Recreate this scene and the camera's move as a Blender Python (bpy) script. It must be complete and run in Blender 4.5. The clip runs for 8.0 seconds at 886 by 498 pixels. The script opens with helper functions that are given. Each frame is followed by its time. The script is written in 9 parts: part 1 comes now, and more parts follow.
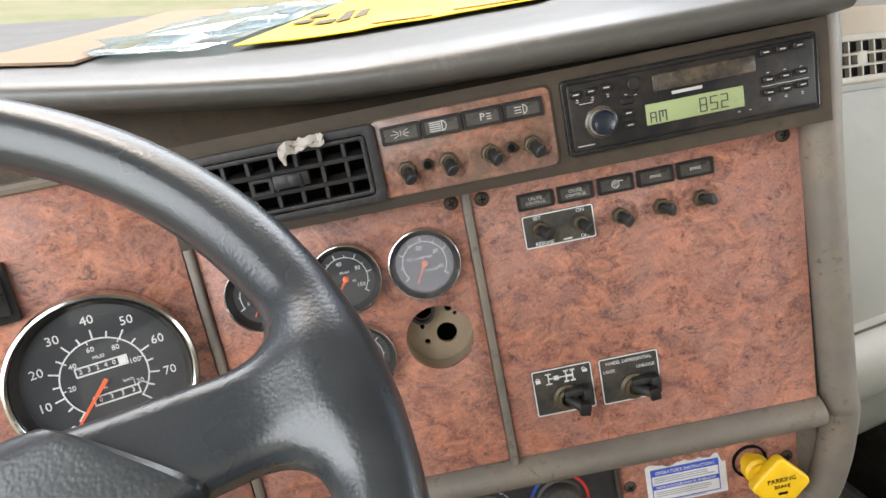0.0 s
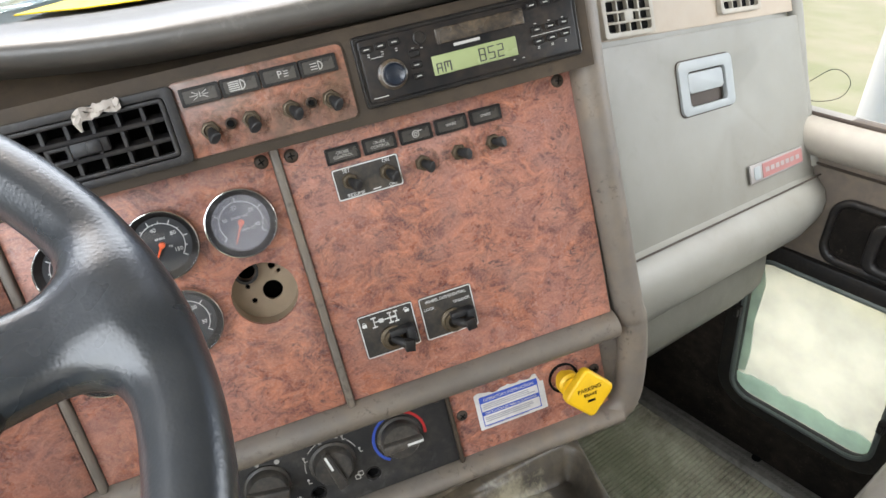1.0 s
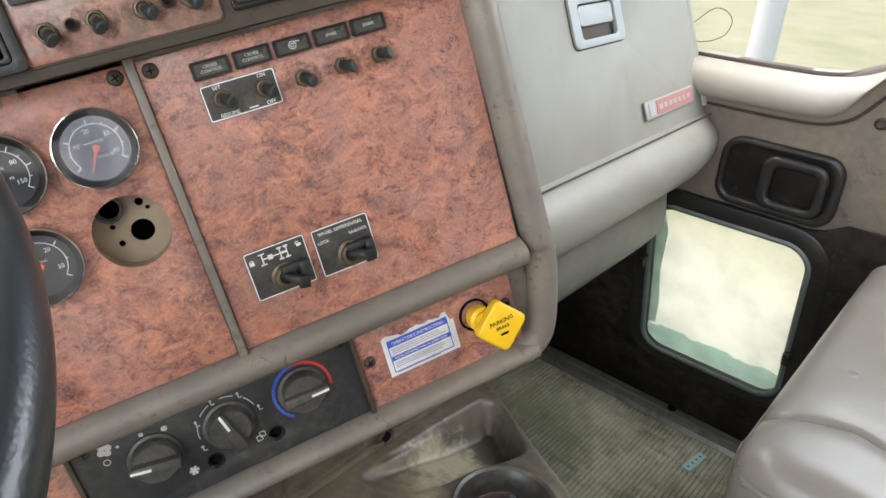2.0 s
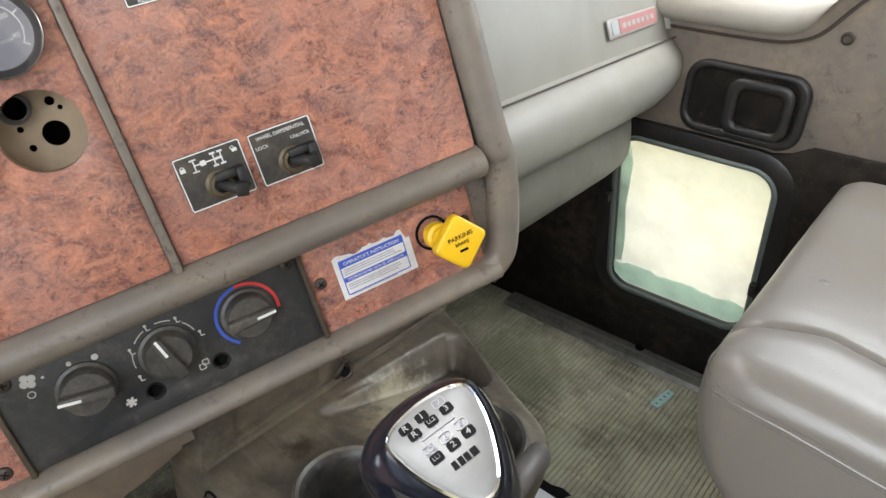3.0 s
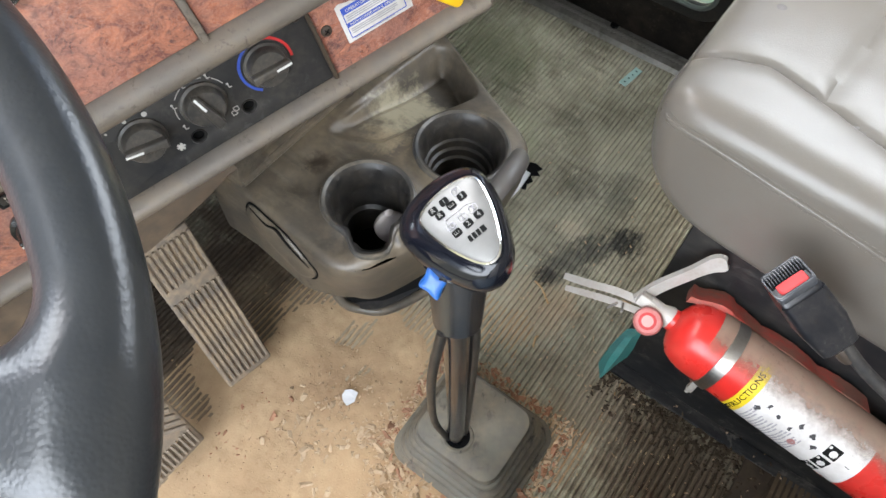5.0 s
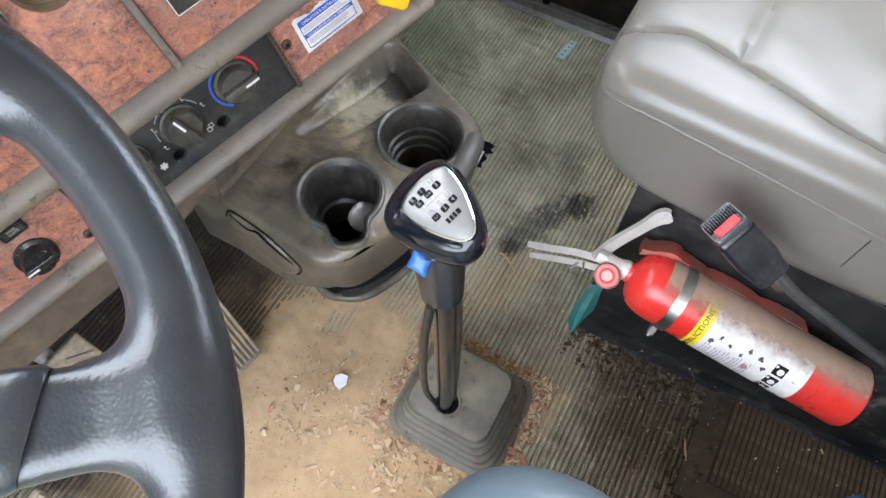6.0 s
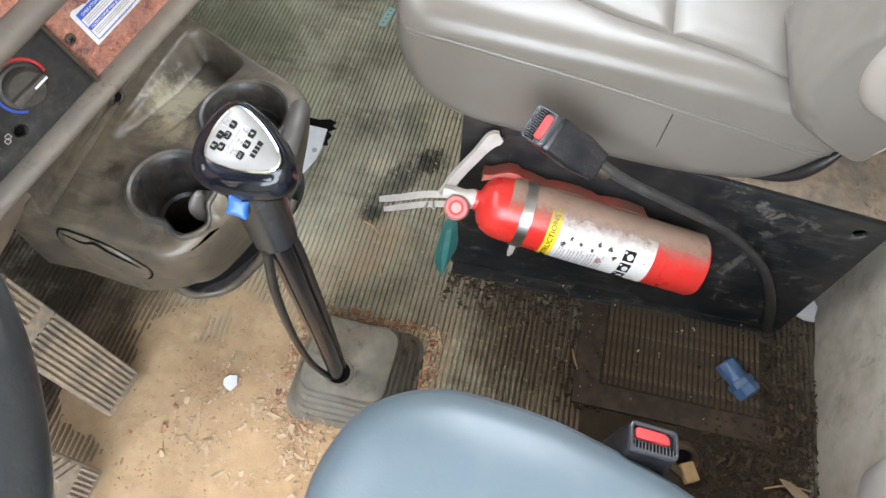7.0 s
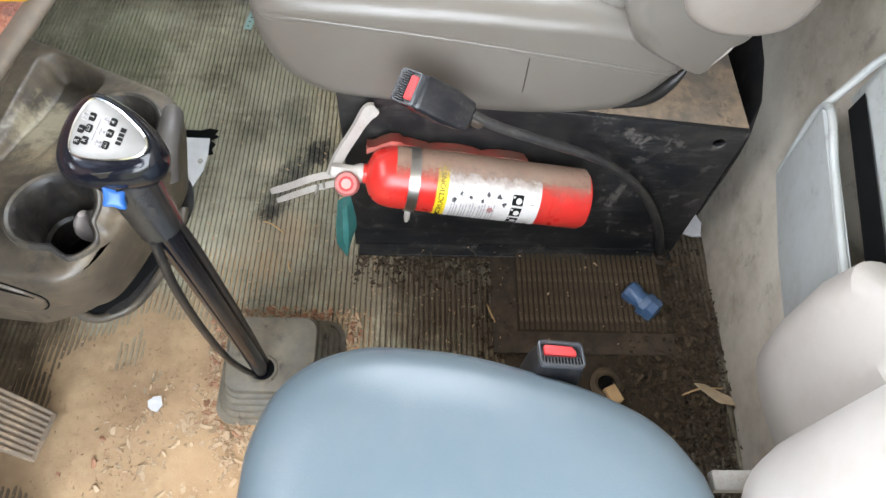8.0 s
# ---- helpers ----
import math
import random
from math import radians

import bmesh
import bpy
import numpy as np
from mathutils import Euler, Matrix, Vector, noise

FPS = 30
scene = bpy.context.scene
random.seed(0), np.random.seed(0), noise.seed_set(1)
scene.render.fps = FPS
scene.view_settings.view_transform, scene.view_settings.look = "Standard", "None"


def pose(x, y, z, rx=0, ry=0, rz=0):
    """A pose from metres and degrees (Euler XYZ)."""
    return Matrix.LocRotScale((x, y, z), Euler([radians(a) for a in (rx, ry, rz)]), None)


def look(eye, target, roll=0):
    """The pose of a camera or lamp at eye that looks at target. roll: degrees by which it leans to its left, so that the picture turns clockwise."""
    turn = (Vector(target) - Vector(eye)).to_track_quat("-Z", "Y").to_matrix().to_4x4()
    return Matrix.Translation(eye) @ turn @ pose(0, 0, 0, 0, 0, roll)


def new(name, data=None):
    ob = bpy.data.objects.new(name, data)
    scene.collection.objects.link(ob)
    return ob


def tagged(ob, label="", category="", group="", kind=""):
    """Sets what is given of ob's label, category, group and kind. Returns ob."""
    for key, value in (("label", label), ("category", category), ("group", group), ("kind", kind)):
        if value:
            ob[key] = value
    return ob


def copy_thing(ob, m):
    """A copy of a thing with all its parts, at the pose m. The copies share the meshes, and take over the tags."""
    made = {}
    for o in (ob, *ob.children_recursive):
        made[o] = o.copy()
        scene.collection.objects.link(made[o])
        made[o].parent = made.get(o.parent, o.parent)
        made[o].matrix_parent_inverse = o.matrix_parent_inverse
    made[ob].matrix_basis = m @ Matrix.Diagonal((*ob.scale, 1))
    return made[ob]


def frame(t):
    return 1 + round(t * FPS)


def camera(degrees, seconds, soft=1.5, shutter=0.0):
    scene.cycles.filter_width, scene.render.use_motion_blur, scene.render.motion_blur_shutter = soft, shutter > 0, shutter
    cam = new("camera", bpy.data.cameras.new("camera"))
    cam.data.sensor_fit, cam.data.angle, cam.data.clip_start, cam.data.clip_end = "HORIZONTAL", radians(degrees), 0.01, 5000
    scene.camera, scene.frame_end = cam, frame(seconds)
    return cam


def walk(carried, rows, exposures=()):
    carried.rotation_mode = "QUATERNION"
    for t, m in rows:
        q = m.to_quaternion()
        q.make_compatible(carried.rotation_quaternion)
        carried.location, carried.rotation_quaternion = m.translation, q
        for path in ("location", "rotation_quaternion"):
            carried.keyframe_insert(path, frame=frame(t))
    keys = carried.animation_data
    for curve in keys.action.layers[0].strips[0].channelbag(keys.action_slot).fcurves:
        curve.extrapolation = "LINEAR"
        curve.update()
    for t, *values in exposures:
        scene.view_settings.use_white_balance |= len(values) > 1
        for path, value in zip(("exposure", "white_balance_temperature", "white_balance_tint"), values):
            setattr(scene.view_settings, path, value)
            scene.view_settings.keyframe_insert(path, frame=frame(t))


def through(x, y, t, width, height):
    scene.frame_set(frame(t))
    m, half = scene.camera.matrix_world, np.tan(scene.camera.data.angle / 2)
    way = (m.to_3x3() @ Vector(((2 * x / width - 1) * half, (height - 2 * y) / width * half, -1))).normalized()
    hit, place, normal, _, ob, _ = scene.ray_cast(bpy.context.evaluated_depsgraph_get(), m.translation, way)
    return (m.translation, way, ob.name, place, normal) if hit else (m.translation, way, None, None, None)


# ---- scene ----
cam = camera(64.9, 8.0)
PATH = [
    (0, (0.049, 0.143, 1.032), (0.874, 1.703, 0.091), 1.9),
    (0.5, (0.068, 0.112, 1.03), (1.077, 1.566, 0.098), 2.2),
    (1, (0.055, 0.085, 1.022), (1.219, 1.427, 0.054), 2.7),
    (1.5, (0.049, 0.079, 0.980), (1.325, 1.314, 0.066), 2.5),
    (1.7, (0.056, 0.080, 0.965), (1.361, 1.279, 0.045), 2.4),
    (2.8, (0.091, 0.068, 0.88), (1.467, 1.165, -0.071), 2.0),
    (3, (0.089, 0.076, 0.875), (1.456, 1.138, -0.126), 2.2),
    (3.5, (0.095, 0.07, 0.86), (1.359, 1.012, -0.371), 2.2),
    (4, (0.09, 0.067, 0.877), (1.219, 0.882, -0.559), 2.3),
    (4.5, (0.082, 0.08, 0.93), (1.048, 0.761, -0.682), 2.3),
    (4.7, (0.073, 0.09, 0.965), (0.969, 0.713, -0.711), 2.5),
    (5.8, (0.029, 0.077, 1.061), (0.897, 0.554, -0.677), 2.7),
    (6, (0.022, 0.084, 1.065), (0.915, 0.517, -0.671), 3.0),
    (6.5, (0.008, 0.06, 1.051), (0.959, 0.375, -0.681), 3.3),
    (7, (-0.013, 0.012, 1.046), (0.984, 0.173, -0.68), 4.0),
    (7.5, (-0.038, -0.013, 1.046), (0.982, 0.006, -0.674), 4.2),
    (8, (-0.06, -0.02, 1.047), (0.964, -0.086, -0.669), 4.4),
]
walk(cam, [(t, look(eye, target, roll)) for t, eye, target, roll in PATH],
     exposures=((0, -0.2, 6950, 10), (1.5, -0.10, 6600, 10), (3, -0.02, 6720, 10), (4.0, 0.31, 7050, 10), (4.7, 0.28, 6750, 10), (6, 0.27, 6250, 10), (6.5, 0.36, 6500, 10), (7.2, 0.48, 6560, 10), (8, 0.48, 6580, 10)))

# ---- light ----
world = bpy.data.worlds.new("world")
scene.world = world
world.use_nodes = True
_n, _l = world.node_tree.nodes, world.node_tree.links
_sky = _n.new("ShaderNodeTexSky")
_sky.sky_type, _sky.sun_disc = "NISHITA", False
_sky.sun_elevation, _sky.sun_rotation = radians(68), radians(-15)
_sky.air_density, _sky.dust_density = 1.0, 4.0
_l.new(_sky.outputs["Color"], _n["Background"].inputs["Color"])
_n["Background"].inputs["Strength"].default_value = 0.36

sun_data = bpy.data.lights.new("sun", "SUN")
sun_data.energy, sun_data.angle, sun_data.color = 1.8, radians(12), (1.0, 0.96, 0.9)
sun_lamp = new("sun", sun_data)
sun_lamp.matrix_world = look((-0.6, 2.3, 6), (0, 0, 0))


def window_light(name, m, sx, sy, watts, color=(0.90, 0.97, 1.05)):
    """The sky's light through one opening of the cab."""
    d = bpy.data.lights.new(name, "AREA")
    d.shape, d.size, d.size_y, d.energy, d.color = "RECTANGLE", sx, sy, watts, color
    o = new(name, d)
    o.matrix_world = m
    return o


window_light("windshield_light", look((0.3, 1.50, 1.85), (0.3, 0.0, 0.62)), 1.9, 0.9, 50)
window_light("door_light", look((-0.72, 0.00, 1.06), (0.35, 0.00, 0.25)), 1.0, 1.05, 37)
window_light("right_window_light", look((1.15, -0.02, 1.06), (0.80, 0.22, 0.0)), 0.75, 0.45, 12)
window_light("low_window_light", look((1.34, 0.40, 0.36), (0.9, 0.36, 0.05)), 0.34, 0.40, 0.42, (1.0, 0.99, 0.94))


# ---- small tools ----
from mathutils.bvhtree import BVHTree


def thing(name, m, label, category, group="", kind=""):
    ob = new(name)
    ob.empty_display_size = 0.05
    ob.matrix_basis = m
    return tagged(ob, label, category, group, kind)


def part(name, bm, material, parent=None, label="", smooth=True, m=None):
    me = bpy.data.meshes.new(name)
    if m is not None:
        bm.transform(m)
    bmesh.ops.recalc_face_normals(bm, faces=bm.faces)
    bm.to_mesh(me)
    bm.free()
    me.materials.append(material)
    if smooth:
        me.shade_smooth()
        me.set_sharp_from_angle(angle=radians(38))
    ob = new(name, me)
    if parent is not None:
        ob.parent = parent
    if label:
        ob["label"] = label
    return ob


def again(ob, parent=None, m=None):
    """A piece once more, on the same mesh."""
    o = new(ob.name.split(".")[0], ob.data)
    o.parent = parent or ob.parent
    if m is not None:
        o.matrix_basis = m
    if "label" in ob:
        o["label"] = ob["label"]
    return o


def T(x, y, z):
    return Matrix.Translation((x, y, z))


def R(deg, axis):
    return Matrix.Rotation(radians(deg), 4, axis)


def bevel(bm, w, seg=2, angle=30):
    es = [e for e in bm.edges if len(e.link_faces) == 2 and e.calc_face_angle(0) > radians(angle)]
    if es and w > 0:
        bmesh.ops.bevel(bm, geom=es, offset=w, segments=seg, profile=0.5, affect="EDGES", clamp_overlap=True)
    return bm


def box(x0, x1, y0, y1, z0, z1, bev=0.0, seg=2):
    bm = bmesh.new()
    bmesh.ops.create_cube(bm, size=1)
    for v in bm.verts:
        v.co = (x0 + (v.co.x + 0.5) * (x1 - x0), y0 + (v.co.y + 0.5) * (y1 - y0), z0 + (v.co.z + 0.5) * (z1 - z0))
    return bevel(bm, bev, seg)


def rrect(w, h, r, n=5, cx=0.0, cy=0.0):
    """Rounded rectangle, counter-clockwise."""
    out = []
    for k, (sx, sy) in enumerate(((1, 1), (-1, 1), (-1, -1), (1, -1))):
        for i in range(n + 1):
            a = radians(90 * k + 90 * i / n)
            out.append((cx + sx * (w / 2 - r) + r * math.cos(a), cy + sy * (h / 2 - r) + r * math.sin(a)))
    return out


def circle(r, n=32, cx=0.0, cy=0.0):
    return [(cx + r * math.cos(2 * math.pi * i / n), cy + r * math.sin(2 * math.pi * i / n)) for i in range(n)]


def prism(poly, z0, z1, bev=0.0, seg=2, holes=()):
    """A plate of this outline, with holes cut through."""
    bm = bmesh.new()
    edges = []
    for loop in (poly, *holes):
        vs = [bm.verts.new((x, y, z0)) for x, y in loop]
        edges += [bm.edges.new((vs[i], vs[(i + 1) % len(vs)])) for i in range(len(vs))]
    if holes:
        bmesh.ops.triangle_fill(bm, edges=edges, use_beauty=True)
    else:
        bm.faces.new(bm.verts)
    geo = bmesh.ops.extrude_face_region(bm, geom=list(bm.faces))["geom"]
    bmesh.ops.translate(bm, vec=(0, 0, z1 - z0), verts=[g for g in geo if isinstance(g, bmesh.types.BMVert)])
    bmesh.ops.recalc_face_normals(bm, faces=bm.faces)
    return bevel(bm, bev, seg, 50)


def skin(loops, closed=True, caps=True, ring=False):
    """A surface through loops of the same count."""
    bm = bmesh.new()
    vs = [[bm.verts.new(p) for p in l] for l in loops]
    n = len(vs[0])
    for a in range(len(vs) - (0 if ring else 1)):
        b = (a + 1) % len(vs)
        for i in range(n if closed else n - 1):
            j = (i + 1) % n
            bm.faces.new((vs[a][i], vs[a][j], vs[b][j], vs[b][i]))
    if caps and closed and not ring:
        bm.faces.new(vs[0][::-1])
        bm.faces.new(vs[-1])
    return bm


def lathe(profile, n=32, caps=True):
    """Turned about z: (radius, height) pairs."""
    return skin([[(r * math.cos(2 * math.pi * i / n), r * math.sin(2 * math.pi * i / n), z) for i in range(n)] for r, z in profile], caps=caps)


def spline(points, steps=6, closed=False):
    """Catmull-Rom through points."""
    p = [Vector(q) for q in points]
    n = len(p)
    out = []
    for i in range(n if closed else n - 1):
        a = p[(i - 1) % n] if closed or i > 0 else p[0] * 2 - p[1]
        b, c = p[i], p[(i + 1) % n]
        d = p[(i + 2) % n] if closed or i + 2 < n else c * 2 - b
        for k in range(steps):
            t = k / steps
            out.append(0.5 * ((2 * b) + (c - a) * t + (2 * a - 5 * b + 4 * c - d) * t * t + (3 * b - a - 3 * c + d) * t ** 3))
    if not closed:
        out.append(p[-1])
    return out


def tube(points, r, n=10, closed=False, flat=1.0):
    """A pipe along points; r a number or one number a point."""
    p = [Vector(q) for q in points]
    m = len(p)
    rs = r if isinstance(r, (list, tuple)) else [r] * m
    up, loops = None, []
    for i in range(m):
        a, b = (p[(i - 1) % m], p[(i + 1) % m]) if closed else (p[max(i - 1, 0)], p[min(i + 1, m - 1)])
        d = (b - a).normalized()
        if up is None:
            up = d.orthogonal().normalized()
        up = (up - d * up.dot(d)).normalized()
        side = d.cross(up)
        loops.append([p[i] + rs[i] * (math.cos(2 * math.pi * k / n) * up + flat * math.sin(2 * math.pi * k / n) * side) for k in range(n)])
    return skin(loops, ring=closed)


def merged(*bms):
    """Several meshes as one."""
    out = bmesh.new()
    for b in bms:
        me = bpy.data.meshes.new("tmp")
        b.to_mesh(me)
        b.free()
        out.from_mesh(me)
        bpy.data.meshes.remove(me)
    return out


def writing(s, size, depth=0.0004, align="CENTER"):
    """Letters lying on z = 0, centred."""
    c = bpy.data.curves.new("letters", "FONT")
    c.body, c.size, c.extrude, c.align_x, c.align_y, c.resolution_u = s, size, depth, align, "CENTER", 2
    o = bpy.data.objects.new("letters", c)
    me = bpy.data.meshes.new_from_object(o)
    bm = bmesh.new()
    bm.from_mesh(me)
    bpy.data.objects.remove(o)
    bpy.data.curves.remove(c)
    bpy.data.meshes.remove(me)
    return bm


def bars(rows, w, h, depth=0.0004):
    """Unreadable print: one bar a row, (x0, x1, y) in shares of w and h."""
    return merged(*[box(x0 * w, x1 * w, y * h - t * h / 2, y * h + t * h / 2, 0, depth) for x0, x1, y, t in rows])

# ---- materials ----
def material(name, color, rough=0.6, metal=0.0, second=None, scale=40.0, amount=0.5, grain=0.0, grain_scale=600.0,
             dirt=None, dirt_scale=9.0, dirt_amount=0.0, dirt_sharp=0.15, coat=0.0, rough_var=0.12, island=0.0,
             spec=0.5, scuff=None, scuff_scale=90.0, scuff_amount=0.6, spots=(), streak=None, leather=0.0, leather_scale=650.0):
    """Paint or plastic with tone variation, a fine relief and dirt in patches."""
    m = bpy.data.materials.new(name)
    m.use_nodes = True
    n, l = m.node_tree.nodes, m.node_tree.links
    b = n["Principled BSDF"]
    co = n.new("ShaderNodeTexCoord").outputs["Object"]

    def noise_at(s, detail=4.0, rough_=0.55, dist=0.0):
        t = n.new("ShaderNodeTexNoise")
        l.new(co, t.inputs["Vector"])
        t.inputs["Scale"].default_value, t.inputs["Detail"].default_value = s, detail
        t.inputs["Roughness"].default_value, t.inputs["Distortion"].default_value = rough_, dist
        return t.outputs["Fac"]

    def ramp(fac, a, c):
        r = n.new("ShaderNodeMapRange")
        l.new(fac, r.inputs["Value"])
        r.inputs["From Min"].default_value, r.inputs["From Max"].default_value = a, c
        return r.outputs["Result"]

    def mix(fac, a, c):
        x = n.new("ShaderNodeMix")
        x.data_type = "RGBA"
        if isinstance(fac, float):
            x.inputs["Factor"].default_value = fac
        else:
            l.new(fac, x.inputs["Factor"])
        for s, v in ((x.inputs["A"], a), (x.inputs["B"], c)):
            if isinstance(v, tuple):
                s.default_value = (*v, 1)
            else:
                l.new(v, s)
        return x.outputs["Result"]

    def times(a, k):
        x = n.new("ShaderNodeMath")
        x.operation = "MULTIPLY"
        l.new(a, x.inputs[0])
        x.inputs[1].default_value = k
        return x.outputs[0]

    second = second or tuple(c * 0.75 for c in color)
    col = mix(times(ramp(noise_at(scale), 0.35, 0.68), amount), color, second)
    if dirt:
        d = noise_at(dirt_scale, 6.0, 0.65)
        e = noise_at(dirt_scale * 7, 3.0)
        x = n.new("ShaderNodeMath")
        x.operation = "MULTIPLY"
        l.new(ramp(d, 0.5 - dirt_sharp, 0.5 + dirt_sharp), x.inputs[0])
        l.new(ramp(e, 0.2, 0.7), x.inputs[1])
        col = mix(times(x.outputs[0], dirt_amount), col, dirt)
    if scuff:
        u = noise_at(scuff_scale, 5.0, 0.7, 0.4)
        w = noise_at(scuff_scale * 0.13, 3.0)
        x = n.new("ShaderNodeMath")
        x.operation = "MULTIPLY"
        l.new(ramp(u, 0.56, 0.66), x.inputs[0])
        l.new(ramp(w, 0.40, 0.62), x.inputs[1])
        col = mix(times(x.outputs[0], scuff_amount), col, scuff)
    wipe = None
    if streak:
        tint_s, k_s, turn_s, long_s = streak
        mp = n.new("ShaderNodeMapping")
        l.new(co, mp.inputs["Vector"])
        mp.inputs["Rotation"].default_value = (0, 0, radians(turn_s))
        mp.inputs["Scale"].default_value = (1.0, 1.0 / long_s, 1.0)
        sn = n.new("ShaderNodeTexNoise")
        l.new(mp.outputs["Vector"], sn.inputs["Vector"])
        sn.inputs["Scale"].default_value, sn.inputs["Detail"].default_value, sn.inputs["Roughness"].default_value = 75, 7, 0.7
        wipe = sn.outputs["Fac"]
        x = n.new("ShaderNodeMath")
        x.operation = "MULTIPLY"
        l.new(ramp(wipe, 0.50, 0.66), x.inputs[0])
        l.new(ramp(noise_at(5.0, 4.0, 0.6), 0.38, 0.62), x.inputs[1])
        col = mix(times(x.outputs[0], k_s), col, tint_s)
    for *at, rad, tint, k in spots:
        d = n.new("ShaderNodeVectorMath")
        d.operation = "DISTANCE"
        l.new(co, d.inputs[0])
        d.inputs[1].default_value = (at[0], at[1], at[2] if len(at) > 2 else 0.0)
        x = n.new("ShaderNodeMath")
        x.operation = "MULTIPLY_ADD"
        l.new(noise_at(2.2 / rad, 6.0, 0.7), x.inputs[0])
        x.inputs[1].default_value = 2.6 * rad
        l.new(d.outputs["Value"], x.inputs[2])
        r0 = n.new("ShaderNodeMapRange")
        l.new(x.outputs[0], r0.inputs["Value"])
        r0.inputs["From Min"].default_value, r0.inputs["From Max"].default_value = 2.35 * rad, 1.75 * rad
        f0 = r0.outputs["Result"]
        if wipe is not None:
            x = n.new("ShaderNodeMath")
            x.operation = "MULTIPLY"
            l.new(f0, x.inputs[0])
            l.new(ramp(wipe, 0.18, 0.44), x.inputs[1])
            f0 = x.outputs[0]
        col = mix(times(f0, k), col, tint)
    if island:
        g = n.new("ShaderNodeNewGeometry")
        col = mix(times(g.outputs["Random Per Island"], island), col, tuple(c * 0.35 for c in color))
    l.new(col, b.inputs["Base Color"])
    b.inputs["Metallic"].default_value = metal
    b.inputs["Specular IOR Level"].default_value = spec
    b.inputs["Coat Weight"].default_value = coat
    r = n.new("ShaderNodeMapRange")
    l.new(noise_at(scale * 0.6 + 5), r.inputs["Value"])
    r.inputs["To Min"].default_value, r.inputs["To Max"].default_value = max(rough - rough_var, 0.03), min(rough + rough_var, 1)
    l.new(r.outputs["Result"], b.inputs["Roughness"])
    if grain:
        bp = n.new("ShaderNodeBump")
        bp.inputs["Strength"].default_value = grain
        bp.inputs["Distance"].default_value = 0.0006
        l.new(noise_at(grain_scale, 2.0), bp.inputs["Height"])
        l.new(bp.outputs["Normal"], b.inputs["Normal"])
    if leather:
        vo = n.new("ShaderNodeTexVoronoi")
        vo.feature = "SMOOTH_F1"
        l.new(co, vo.inputs["Vector"])
        vo.inputs["Scale"].default_value = leather_scale
        lb = n.new("ShaderNodeBump")
        lb.inputs["Strength"].default_value, lb.inputs["Distance"].default_value = leather, 0.0009
        lb.invert = True
        l.new(vo.outputs["Distance"], lb.inputs["Height"])
        if grain:
            l.new(bp.outputs["Normal"], lb.inputs["Normal"])
        l.new(lb.outputs["Normal"], b.inputs["Normal"])
    return m


DUST = (0.33, 0.24, 0.15)
grey_trim = material("grey_trim", (0.158, 0.138, 0.118), 0.5, second=(0.105, 0.09, 0.077), scale=22, grain=0.25, dirt=DUST, dirt_amount=0.45, dirt_scale=7, scuff=(0.045, 0.037, 0.03), scuff_scale=110, scuff_amount=0.75)
grey_pad = material("grey_pad", (0.070, 0.065, 0.059), 0.42, second=(0.050, 0.046, 0.042), scale=16, grain=0.25, grain_scale=420, dirt=(0.13, 0.115, 0.095), dirt_amount=0.35, spec=0.65, scuff=(0.17, 0.155, 0.14), scuff_scale=60, scuff_amount=0.35)
fascia_brown = material("fascia_brown", (0.050, 0.038, 0.028), 0.6, second=(0.032, 0.025, 0.019), scale=14, grain=0.25, dirt=(0.14, 0.10, 0.064), dirt_amount=0.40, dirt_scale=7, spec=0.22, scuff=(0.03, 0.024, 0.02), scuff_scale=110)
beige_panel = material("beige_panel", (0.240, 0.230, 0.198), 0.5, second=(0.200, 0.190, 0.162), scale=9, grain=0.2, dirt=(0.15, 0.125, 0.095), dirt_amount=0.32, dirt_scale=4, scuff=(0.16, 0.14, 0.11), scuff_scale=45, scuff_amount=0.2, leather=0.06, leather_scale=380)
door_trim = material("door_trim", (0.13, 0.108, 0.09), 0.7, second=(0.08, 0.068, 0.06), scale=18, grain=0.2, dirt=DUST, dirt_amount=0.4, spec=0.3, scuff=(0.03, 0.026, 0.022), scuff_scale=30)
black_plastic = material("black_plastic", (0.0095, 0.0095, 0.0105), 0.36, second=(0.014, 0.0135, 0.013), grain=0.12, dirt=DUST, dirt_amount=0.06, dirt_scale=25, spec=0.3, scuff=(0.08, 0.07, 0.06), scuff_scale=160, scuff_amount=0.2)
dusty_black = material("dusty_black", (0.0165, 0.0170, 0.0185), 0.46, second=(0.028, 0.027, 0.027), grain=0.15, dirt=(0.22, 0.185, 0.14), dirt_amount=0.16, dirt_scale=18, spec=0.35, scuff=(0.11, 0.105, 0.10), scuff_scale=60, scuff_amount=0.4)
gloss_black = material("gloss_black", (0.0045, 0.0052, 0.0085), 0.14, second=(0.007, 0.0078, 0.011), spec=0.4, rough_var=0.04)
wheel_black = material("wheel_black", (0.0195, 0.0221, 0.0247), 0.28, second=(0.020, 0.0215, 0.023), scale=14, dirt=(0.06, 0.058, 0.054), dirt_amount=0.2, dirt_scale=14, rough_var=0.05, leather=0.12, leather_scale=620)
# near-black that puts the shade of holes, gaps and recesses into the colour
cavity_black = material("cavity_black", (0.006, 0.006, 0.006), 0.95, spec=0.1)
seat_vinyl = material("seat_vinyl", (0.140, 0.129, 0.113), 0.33, second=(0.120, 0.108, 0.092), scale=6, amount=0.8, grain=0.2, grain_scale=900, dirt=(0.120, 0.094, 0.070), dirt_amount=0.5, dirt_scale=4, rough_var=0.08, leather=0.10, leather_scale=420)
